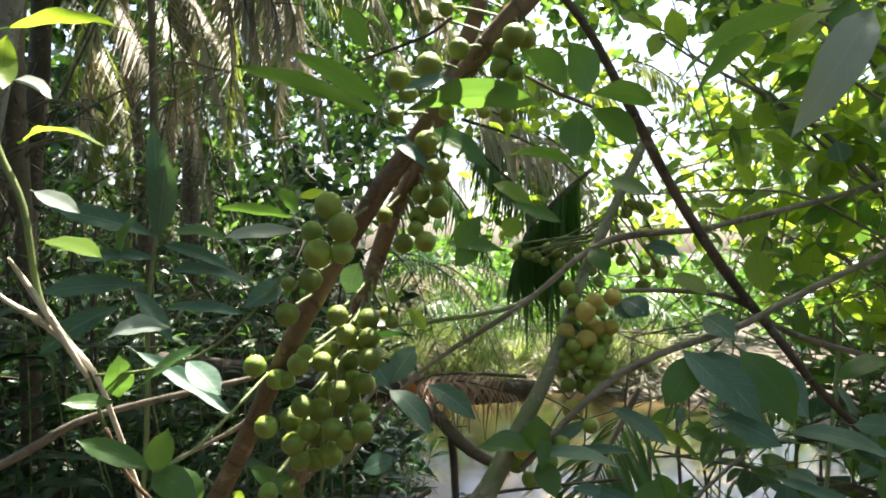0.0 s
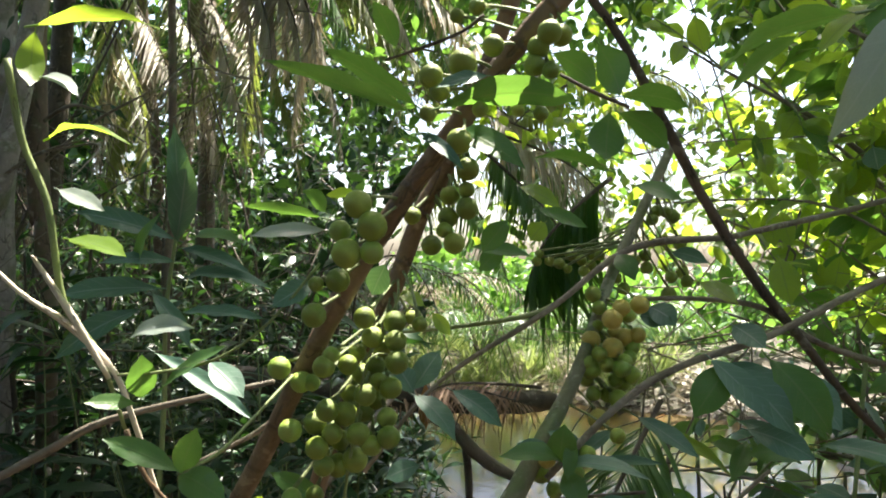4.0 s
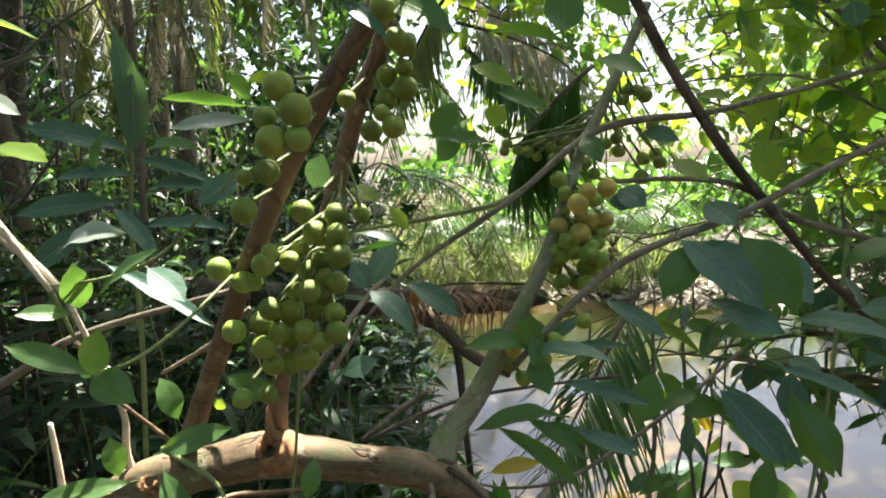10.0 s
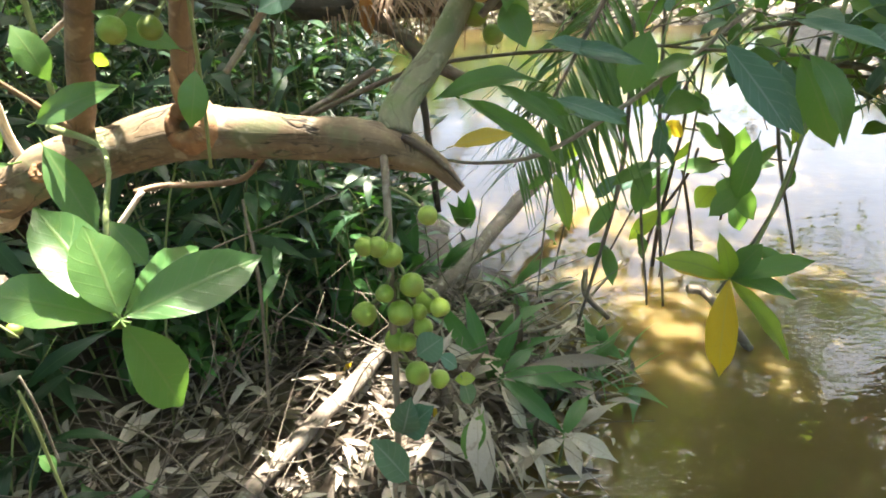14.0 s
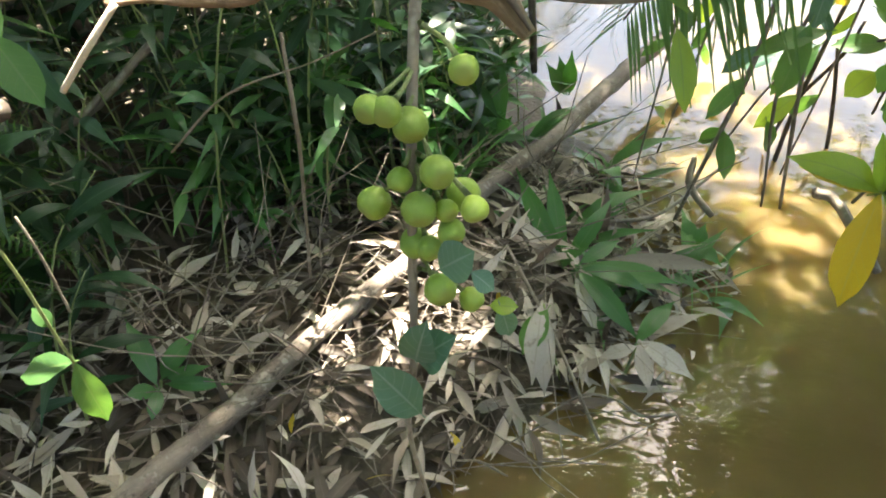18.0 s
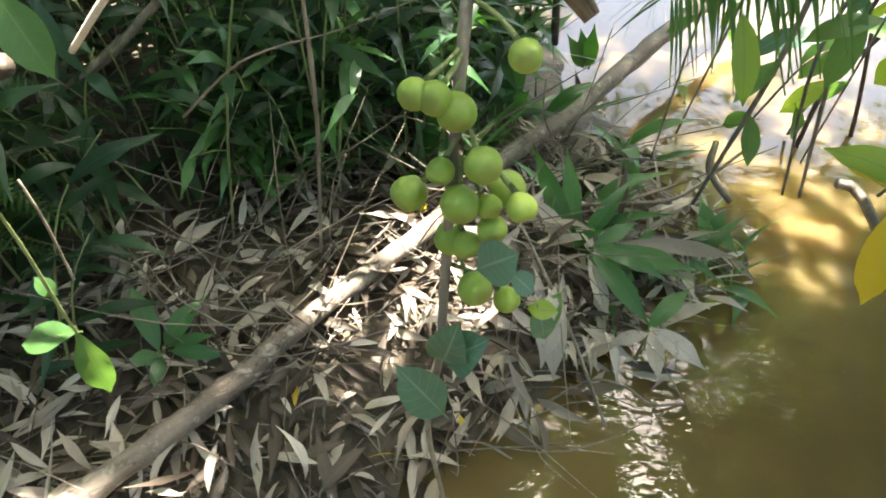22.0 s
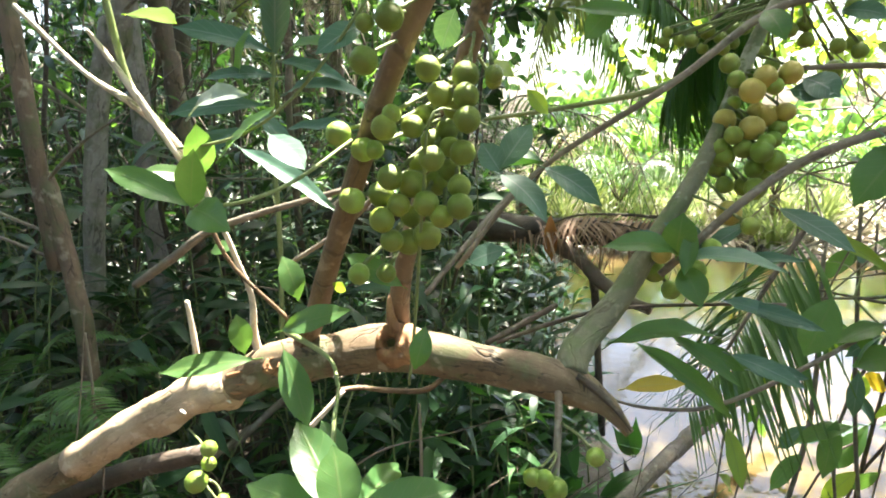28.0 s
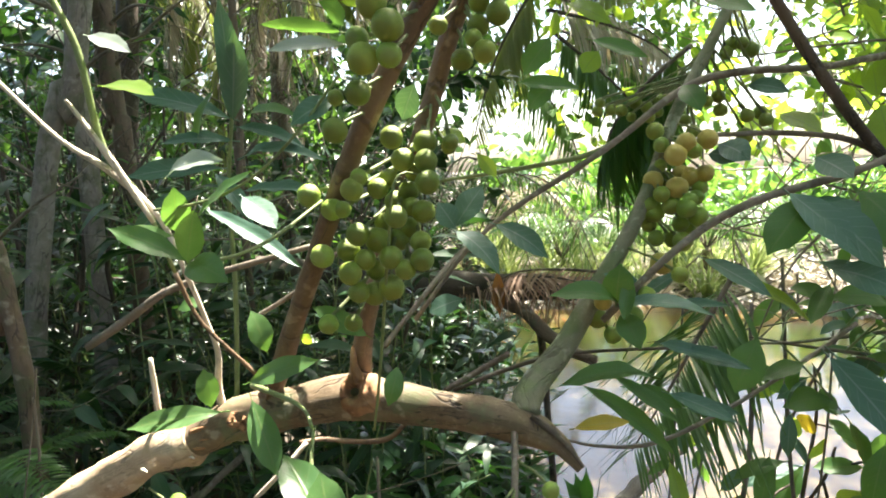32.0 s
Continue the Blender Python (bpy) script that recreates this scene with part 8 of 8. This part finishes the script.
# unseen clumps over and behind the camera, added to dim light from there
OVER += [(CANOPY.uniform(-5, 4.5), CANOPY.uniform(-4, 1.4), CANOPY.uniform(4.2, 6.0), CANOPY.uniform(0.4, 0.9)) for _ in range(80)]
OVER += [(CANOPY.uniform(-2.5, 4.5), CANOPY.uniform(7.2, 9.4), CANOPY.uniform(4.6, 6.6), CANOPY.uniform(0.35, 0.7)) for _ in range(40)]
OVER += [(CANOPY.uniform(2.2, 4.2), CANOPY.uniform(1.5, 7.2), CANOPY.uniform(4.6, 6.4), CANOPY.uniform(0.35, 0.7)) for _ in range(30)]
# added to shade the near water and darken what it reflects
OVER += [(CANOPY.uniform(0.5, 1.4), CANOPY.uniform(2.4, 3.9), CANOPY.uniform(4.6, 5.8), 0.45) for _ in range(16)]
OVER += [(CANOPY.uniform(2.4, 6.2), CANOPY.uniform(4.6, 8.6), CANOPY.uniform(4.0, 6.6), CANOPY.uniform(0.4, 0.8)) for _ in range(44)]
# added over the left bank to keep it in shadow
OVER += [(CANOPY.uniform(-5, -0.5), CANOPY.uniform(-3.5, 2.5), CANOPY.uniform(4.4, 6.0), CANOPY.uniform(0.4, 0.8)) for _ in range(40)]
OVER += [(CANOPY.uniform(-1.9, 0.1), CANOPY.uniform(2.7, 4.5), CANOPY.uniform(4.6, 5.4), CANOPY.uniform(0.35, 0.6)) for _ in range(36)]
OVER += [(CANOPY.uniform(-0.9, -0.3), CANOPY.uniform(2.6, 3.1), CANOPY.uniform(4.7, 5.3), 0.35) for _ in range(7)]
# openings in the canopy: where their light falls (place, height), how wide, and how clear
OPENINGS = ((-0.17, 1.54, 0.0, 0.27, 1.0), (1.4, 1.58, -0.1, 0.45, 0.95), (1.65, 2.6, 2.0, 0.62, 0.97), (2.0, 5.6, 2.3, 1.2, 0.8), (-0.38, 1.36, 0.0, 0.2, 0.7), (-0.25, 2.15, 0.4, 0.28, 0.6), (-0.57, 0.94, 0.96, 0.38, 1.0), (-0.6, 0.8, 1.4, 0.25, 1.0), (-0.08, 0.85, 1.5, 0.22, 0.85), (1.9, 2.5, 1.9, 0.75, 0.95), (1.5, 1.85, 1.8, 0.3, 0.95), (-1.4, 3.6, 2.2, 0.85, 0.96), (-2.6, 4.6, 1.6, 0.9, 0.85), (-0.6, 4.5, 1.6, 0.7, 0.85), (1.5, 4.2, 2.3, 0.8, 0.85), (0.4, 8.3, 0.6, 1.3, 0.8))


def over_place(rng):
    while True:
        x, y, z, s = OVER[rng.randint(len(OVER))]
        p = np.array((x, y, z)) + rng.normal(size=3) * np.array((s, s, 0.4 * s)) * 0.5
        free = True
        for gx, gy, gz, r, clear in OPENINGS:
            k = (p[2] - gz) / math.tan(radians(SUN_EL))
            off = math.hypot(p[0] - k * math.sin(radians(SUN_AZ)) - gx, p[1] - k * math.cos(radians(SUN_AZ)) - gy)
            if off < r and rng.uniform() < clear:
                free = False
        if free:
            return p


woods("overhead_canopy", 40000, over_place, 0.24, BROAD_FAR, FIG_LEAF, "leafy canopy overhead with gaps of sky", CANOPY)

# more trunks far behind
for _x, _y, _r, _lx, _h in ((-3.9, 5.6, 0.11, 0.1, 7), (-3.3, 7.4, 0.09, 0.2, 8)):
    _b = land(_x, _y) - 0.05
    _t = thing("tree_trunk", (_x, _y, _b), "slender brown trunk far back in the wood", "tree", "trunks far back")
    tube("trunk", [(_x, _y, _b, _r * 1.2), (_x + 0.25 * _lx, _y, 0.3 * _h, _r), (_x + 0.6 * _lx, _y + 0.1, 0.65 * _h, _r * 0.9), (_x + _lx, _y, _h, _r * 0.7)], BARK_TRUNK, _t, "", 12, 8, 0.15)

RNG.seed(21)
# understory on the bank
for _i in range(95):
    _y = RNG.uniform(1.6, 5.6)
    _x = np.interp(_y, SHORE_Y, SHORE_X) - RNG.uniform(0.1, 3.2)
    if (_y < 1.95 and _x > -0.7) or (_y < 3.2 and np.interp(_y, SHORE_Y, SHORE_X) - _x < 0.55):
        continue
    # leaves in the shade-darkened colour
    leafy_canes("long_leaved_shrub", (_x, _y, land(_x, _y)), 8, RNG.uniform(0.55, 1.25), 0.2, 14, LANCE, SHADE_LEAF, GREEN_TWIG, "dark green long-leaved undergrowth on the bank", "shrub", RNG, 0.35, "undergrowth on the bank")
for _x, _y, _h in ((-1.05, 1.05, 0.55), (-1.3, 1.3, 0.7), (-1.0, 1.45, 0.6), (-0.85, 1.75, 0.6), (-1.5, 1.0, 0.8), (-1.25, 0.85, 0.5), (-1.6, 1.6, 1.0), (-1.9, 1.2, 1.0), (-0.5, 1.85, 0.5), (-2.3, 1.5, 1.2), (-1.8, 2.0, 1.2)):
    leafy_canes("long_leaved_shrub", (_x, _y, land(_x, _y)), 9, _h, 0.2, 12, LANCE, SHADE_LEAF, GREEN_TWIG, "dark green long-leaved undergrowth on the bank", "shrub", RNG, 0.3, "undergrowth on the bank")
for _i in range(30):
    _y = RNG.uniform(1.85, 2.75)
    _x = np.interp(_y, SHORE_Y, SHORE_X) - RNG.uniform(0.3, 1.25)
    if -0.16 < _x - (-0.24 + 0.56 * (_y - 1.6)) < 0.26:
        continue
    if _i % 3:
        leafy_canes("long_leaved_shrub", (_x, _y, land(_x, _y)), 7, RNG.uniform(0.3, 0.6), 0.17, 10, LANCE, SHADE_LEAF if _i % 4 == 1 else BANK_LEAF, GREEN_TWIG, "glossy green long-leaved plant behind the litter", "shrub", RNG, 0.25, "undergrowth on the bank")
    else:
        tuft("grass_tuft", (_x, _y, land(_x, _y)), 18, RNG.uniform(0.3, 0.5), STRAP + LANCE[:1], BANK_LEAF, "tuft of narrow upright green blades on the bank", "grass", RNG, 0.4, "grass tufts on the bank")
for _i in range(48):
    _y = RNG.uniform(2.4, 7.5)
    _x = np.interp(_y, SHORE_Y, SHORE_X) - RNG.uniform(0.7, 4.6)
    shrub("understory_shrub", (_x, _y, land(_x, _y)), 4, RNG.uniform(1.2, 2.6), (0, 0, 0), 0.6, 0.12, 11, LANCE if _i % 2 else BROAD_FAR, SHADE_LEAF if _i % 3 else FIG_LEAF, BARK_DARK, "shaded leafy shrub among the trunks", "shrub", RNG, "understory shrubs")

# tall shrubs added at and beyond the left edge of view to shade the bank
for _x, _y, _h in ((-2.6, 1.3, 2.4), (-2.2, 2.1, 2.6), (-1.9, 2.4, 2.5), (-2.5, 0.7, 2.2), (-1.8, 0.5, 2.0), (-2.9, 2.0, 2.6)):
    shrub("understory_shrub", (_x, _y, land(_x, _y)), 5, _h, (0, 0, 0), 0.6, 0.13, 12, LANCE, SHADE_LEAF, BARK_DARK, "shaded leafy shrub among the trunks", "shrub", RNG, "understory shrubs")

RNG.seed(22)
# blades along the waterline
for _x, _y, _l, _mm in ((0.3, 1.72, 0.24, BANK_LEAF), (0.4, 1.6, 0.2, DRY_LEAF), (0.2, 1.95, 0.3, BANK_LEAF), (0.34, 1.92, 0.24, DRY_LEAF), (0.44, 1.82, 0.26, BANK_LEAF), (0.12, 2.2, 0.3, DRY_LEAF), (0.3, 2.3, 0.34, BANK_LEAF), (0.2, 1.5, 0.15, DRY_LEAF), (0.05, 2.45, 0.36, BANK_LEAF), (0.5, 1.72, 0.22, DRY_LEAF), (0.56, 1.9, 0.26, BANK_LEAF), (0.47, 2.05, 0.28, DRY_LEAF), (0.62, 1.76, 0.2, BANK_LEAF)):
    tuft("shore_grass", (_x, _y, max(land(_x, _y), WATER_Z)), 13, _l, STRAP + LANCE[:2], _mm, "thin green blades at the waterline" if _mm is BANK_LEAF else "withered straw-coloured blades at the waterline", "grass", RNG, 0.75, "grass along the waterline", up=0.8, foot=0.04)

# ferns
for _x, _y in ((-1.22, 1.2), (-1.35, 1.35), (-1.5, 1.25), (-1.3, 1.6), (-1.6, 1.5)):
    fern((_x, _y, land(_x, _y)), 9, 0.3, RNG)

for _x, _y, _l, _u in ((-1.3, 1.3, 0.5, 2.6), (-1.22, 1.15, 0.45, 1.9), (-1.42, 1.2, 0.5, 2.3), (-1.25, 1.05, 0.4, 1.2), (-1.5, 1.35, 0.5, 2.8)):
    fern((_x, _y, land(_x, _y)), 13, _l, RNG, _u)

RNG.seed(23)
# reeds and palms across the water
for _i in range(34):
    _x, _y = RNG.uniform(-1.6, 2.6), RNG.uniform(7.7, 9.8)
    tuft("reed_tussock", (_x, _y, max(land(_x, _y), WATER_Z)), 46, RNG.uniform(0.6, 1.05), STRAP, REED_LEAF, "bright green reed tussock across the water", "reeds", RNG, 0.45, "reeds across the water", wide=0.7)
for _k, (_x, _y, _m) in enumerate(((5.4, 3.6, PALM_GREEN), (0.2, 8.2, PALM_GREEN), (-1.2, 6.4, PALM_GREEN), (-2.2, 5.4, PALM_DRY), (1.9, 8.3, PALM_GREEN), (-0.9, 7.6, PALM_DRY))):
    _p = thing("palm", (_x, _y, land(_x, _y)), "palm with arching feathery fronds beside the water" if _m is PALM_GREEN else "palm with hanging dry grey fronds", "palm", "palms")
    _h = (0.5, 0.35, 0.6, 3.6, 0.45, 0.4)[_k]
    tube("trunk", [(_x, _y, land(_x, _y) - 0.05, 0.09), (_x + 0.03, _y, _h * 0.5, 0.075), (_x, _y, _h, 0.06)], BARK_TRUNK, _p, "", 10, 6, 0.2)
    for _j in range(9):
        _a = 6.28 * _j / 9 + RNG.uniform(-0.3, 0.3)
        _l = RNG.uniform(1.5, 2.2) * (0.6 if _k in (1, 4) else 1.0)
        _d = np.array((math.cos(_a), math.sin(_a), 0))
        _o = np.array((_x, _y, _h))
        frond(_p, [_o, _o + _d * _l * 0.35 + (0, 0, 0.45 * _l), _o + _d * _l * 0.75 + (0, 0, 0.35 * _l), _o + _d * _l * 1.05 + (0, 0, -0.2 * _l)], 46, 0.5, _m, BARK_DARK, RNG)

RNG.seed(24)
# leafy bushes on the right that reach over the water
for _bx, _by, _bz, _n in ((2.6, 2.0, 0.2, 7), (2.5, 2.6, 0.1, 8), (2.4, 1.3, 0.5, 4), (2.2, 1.7, 0.3, 5)):
    _tips = [(RNG.uniform(0.5, 1.35) + 0.25 * (_by - 1.5), _by + RNG.uniform(-0.4, 0.3), RNG.uniform(1.25, 2.3 + 0.25 * _by)) for _ in range(_n)]
    overhang("waterside_bush", (_bx, _by, _bz), _tips, 0.125, "leafy sunlit bush reaching over the water", RNG, "bushes over the water", per=6, mats=(0, 1, 0, 1, 1))

for _bx, _by, _bz, _n in ((2.4, 2.3, 0.1, 7), (2.3, 1.7, 0.1, 8)):
    _tips = [(RNG.uniform(0.55, 1.5), _by + RNG.uniform(-0.5, 0.3), RNG.uniform(0.85, 1.25)) for _ in range(_n)]
    overhang("waterside_bush", (_bx, _by, _bz), _tips, 0.13, "shaded leafy bush hanging low over the water", RNG, "bushes over the water", per=6, mats=(0, 2, 0, 4))

# bare stems that hang to the water, with a few leaves
for _x, _y, _top, _low, _lean in ((0.62, 2.05, 1.0, 0.02, 0.12), (0.78, 2.3, 1.1, -0.12, -0.1), (0.9, 2.1, 0.95, 0.05, 0.16), (1.02, 2.5, 1.1, -0.12, 0.1), (0.7, 2.6, 1.05, -0.12, 0.18), (1.2, 2.3, 1.0, 0.1, -0.12), (0.5, 2.4, 0.95, -0.12, 0.08), (1.12, 2.0, 0.9, 0.15, 0.2)):
    _v = thing("hanging_vine", (_x, _y, _top), "thin brown vine with drooping leaves hanging over the water", "vine", "vines over the water")
    _r = RNG.uniform(0.004, 0.0085)
    _p = np.array((_x, _y, _top))
    _q = np.array((_x - _lean, _y - 0.1, _low))
    _m = (_p + _q) / 2 + RNG.normal(size=3) * 0.05
    tube("stem", [(*_p, _r * 0.8), (*_m, _r), (*_q, _r * 0.7)], TWIG, _v, "", 6, 6, 0.15)
    for _k in range(5):
        _f = RNG.uniform(0.05, 0.75)
        _b = _p * (1 - _f) ** 2 + 2 * _f * (1 - _f) * (2 * _m - (_p + _q) / 2) + _q * _f * _f
        _w = np.array((RNG.normal() * 0.7, RNG.normal() * 0.5, -0.9))
        leaf(_v, _b, _b + _w / np.linalg.norm(_w) * RNG.uniform(0.09, 0.15), (RNG.normal() * 0.3, -0.8, 0.8), RNG.uniform(0.55, 0.8), int(RNG.choice((0, 2, 0, 1))), RNG.randint(4))

RNG.seed(25)
# the bushes' outer foliage, farther off over the water
for _mm, _n, _lo, _hi in ((FIG_LEAF, 120, (0.75, 1.6, 1.3), (2.2, 3.0, 2.6)), (LIME_LEAF, 380, (0.65, 1.5, 1.3), (2.0, 2.8, 2.4)), (LIME_LEAF, 480, (0.1, 3.3, 1.75), (2.6, 4.8, 2.9)), (LIME_LEAF, 850, (0.3, 4.8, 1.65), (4.2, 6.6, 3.0)), (FIG_LEAF, 380, (0.3, 4.8, 1.6), (4.2, 6.6, 3.0)), (LIME_LEAF, 260, (0.9, 2.9, 1.45), (3.2, 4.6, 2.4)), (FIG_LEAF, 160, (1.0, 2.9, 1.3), (3.2, 4.6, 2.2)), (FIG_LEAF, 130, (0.2, 3.4, 1.7), (2.4, 4.6, 2.6)), (LIME_LEAF, 520, (-0.7, 6.0, 2.2), (2.4, 7.8, 3.9)), (FIG_LEAF, 300, (-0.7, 6.0, 2.4), (2.4, 7.8, 4.2)), (FIG_LEAF, 700, (-1.6, 4.6, 2.3), (1.0, 6.4, 3.8))):
    _cl = [np.array([RNG.uniform(a, b) for a, b in zip(_lo, _hi)]) for _ in range(_n // 16)]
    _bl = []
    for _i in range(_n):
        _p = _cl[RNG.randint(len(_cl))] + RNG.normal(size=3) * 0.13
        _bl.append((RNG.randint(4), blade_matrix(_p, rand_dir(RNG, -0.2), rand_dir(RNG, 1.3), 0.12 * RNG.uniform(0.6, 1.3), RNG.uniform(0.8, 1.1))))
    tagged(crown("bush_foliage", FIG_SHAPES, _bl, _mm, None), "sunlit bush foliage hanging over the water", "foliage", kind="stuff")

RNG.seed(26)
# litter of dry leaves on the bank
_t = thing("leaf_litter", (-0.4, 1.4, -0.05), "pale dry fallen leaves heaped on the mud bank", "litter")
_cm = [mesh_of("dry_leaf", *s, DRY_LEAF) for s in CURLED]


def litter_spot(rng, near):
    while True:
        y = rng.uniform(0.75, 2.3 if near else 5.0)
        x = np.interp(y, SHORE_Y, SHORE_X) - (rng.uniform(-0.06, 1.15) if near else rng.uniform(0, 3))
        if land(x, y) > WATER_Z - 0.02:
            return np.array((x, y, max(land(x, y), WATER_Z) + rng.uniform(0.0, 0.07)))


for _i in range(300):
    _p = litter_spot(RNG, True)
    _w = rand_dir(RNG)
    _w[2] = RNG.normal() * 0.38
    put("dry_leaf", _cm[RNG.randint(len(_cm))], _t, "", Matrix(blade_matrix(_p, _w, rand_dir(RNG, 1.5), RNG.uniform(0.1, 0.19)).tolist()))
# lower leaves, their dark colour standing in for shade between the upper ones
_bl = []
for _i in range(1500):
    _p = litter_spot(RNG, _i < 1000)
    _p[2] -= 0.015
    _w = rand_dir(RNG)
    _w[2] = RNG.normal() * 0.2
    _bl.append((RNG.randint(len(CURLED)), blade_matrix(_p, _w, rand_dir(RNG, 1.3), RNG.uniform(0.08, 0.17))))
tagged(crown("lower_litter", CURLED, _bl, DAMP_GAP_LEAF, _t), kind="stuff")
_bl = []
for _i in range(650):
    _p = litter_spot(RNG, True)
    _w = rand_dir(RNG)
    _w[2] = RNG.normal() * 0.3
    _bl.append((RNG.randint(len(CURLED)), blade_matrix(_p, _w, rand_dir(RNG, 1.4), RNG.uniform(0.07, 0.16))))
tagged(crown("upper_litter", CURLED, _bl, DRY_LEAF, _t), kind="stuff")
_bl = []
for _i in range(120):
    _y = RNG.uniform(1.35, 2.5)
    _p = np.array((np.interp(_y, SHORE_Y, SHORE_X) + RNG.uniform(-0.1, 0.26), _y, WATER_Z + RNG.uniform(0.004, 0.03)))
    _w = rand_dir(RNG)
    _w[2] = RNG.normal() * 0.12
    _bl.append((RNG.randint(len(CURLED)), blade_matrix(_p, _w, rand_dir(RNG, 1.8), RNG.uniform(0.07, 0.15))))
tagged(crown("drifted_litter", CURLED, _bl[:60], DRY_LEAF, _t), kind="stuff")
tagged(crown("sodden_litter", CURLED, _bl[60:], DAMP_GAP_LEAF, _t), kind="stuff")
_ym = mesh_of("yellow_leaf", *CURLED[3], YELLOW_LEAF)
for _x, _y in ((-0.38, 1.12), (-0.16, 1.08), (-0.5, 1.3), (-0.25, 1.75), (0.02, 1.62), (-0.05, 1.2)):
    put("yellow_leaf", _ym, _t, "small fallen yellow leaf", Matrix(blade_matrix((_x, _y, max(land(_x, _y), WATER_Z) + 0.05), rand_dir(RNG, -0.2), rand_dir(RNG, 1.5), RNG.uniform(0.05, 0.075), 1.6).tolist()))

_bl = []
for _i in range(4500):
    _x, _y = RNG.uniform(-2.5, 3.5), RNG.uniform(6.8, 9.4)
    if land(_x, _y) < WATER_Z:
        continue
    _w = rand_dir(RNG)
    _w[2] = RNG.normal() * 0.25
    _bl.append((RNG.randint(len(CURLED)), blade_matrix((_x, _y, land(_x, _y) + RNG.uniform(0, 0.08)), _w, rand_dir(RNG, 1.3), RNG.uniform(0.15, 0.32))))
tagged(crown("far_litter", CURLED, _bl, BLEACHED, None), "pale dry leaves and palm litter on the far bank", "litter", kind="stuff")
_lines = []
for _i in range(420):
    _p = litter_spot(RNG, True)
    _a, _l = RNG.uniform(0, 6.28), RNG.uniform(0.1, 0.45)
    _q = _p + np.array((math.cos(_a) * _l, math.sin(_a) * _l, RNG.normal() * 0.05))
    _m = (_p + _q) / 2 + RNG.normal(size=3) * 0.03
    _lines.append([(*_p, 0.0016), (*_m, 0.0015), (*_q, 0.001)])
tagged(tubes("straw", _lines, POLE_BARK, None, "", 4, 3), "thin dry stalks and rootlets tangled in the litter", "litter", kind="stuff")

RNG.seed(27)
# long dry stalks leaning in the undergrowth behind the litter
_lines = []
for _i in range(150):
    _y = RNG.uniform(1.15, 2.3)
    _x = np.interp(_y, SHORE_Y, SHORE_X) - RNG.uniform(0.2, 1.5)
    _p = np.array((_x, _y, land(_x, _y) + RNG.uniform(0.0, 0.1)))
    _q = _p + np.array((RNG.normal() * 0.3, RNG.normal() * 0.2, RNG.uniform(0.02, 0.45)))
    _m = (_p + _q) / 2 + RNG.normal(size=3) * 0.03
    _r = RNG.uniform(0.0012, 0.0026)
    _lines.append([(*_p, _r), (*_m, _r * 0.9), (*_q, _r * 0.5)])
tagged(tubes("dry_stalks", _lines, TWIG, None, "", 4, 4), "long thin dry stalks leaning among the undergrowth", "twigs", kind="stuff")

# tangles of thin bare twigs and vines
for _name, _n, _lo, _hi in (("tangled_vines", 330, (-3.2, 1.7, 0.1), (-0.4, 5.5, 2.8)), ("tangled_twigs", 340, (0.7, 1.6, 0.95), (2.4, 3.6, 2.0))):
    _lines = []
    for _i in range(_n):
        _p = np.array([RNG.uniform(a, b) for a, b in zip(_lo, _hi)])
        _q = _p + RNG.normal(size=3) * np.array((0.35, 0.2, 0.3))
        _m = (_p + _q) / 2 + RNG.normal(size=3) * 0.07
        _r = RNG.uniform(0.0012, 0.0045)
        _lines.append([(*_p, _r), (*_m, _r * 0.9), (*_q, _r * 0.5)])
    tagged(tubes(_name, _lines, TWIG, None, "", 4, 4), "tangle of thin bare twigs among the leaves", "twigs", kind="stuff")
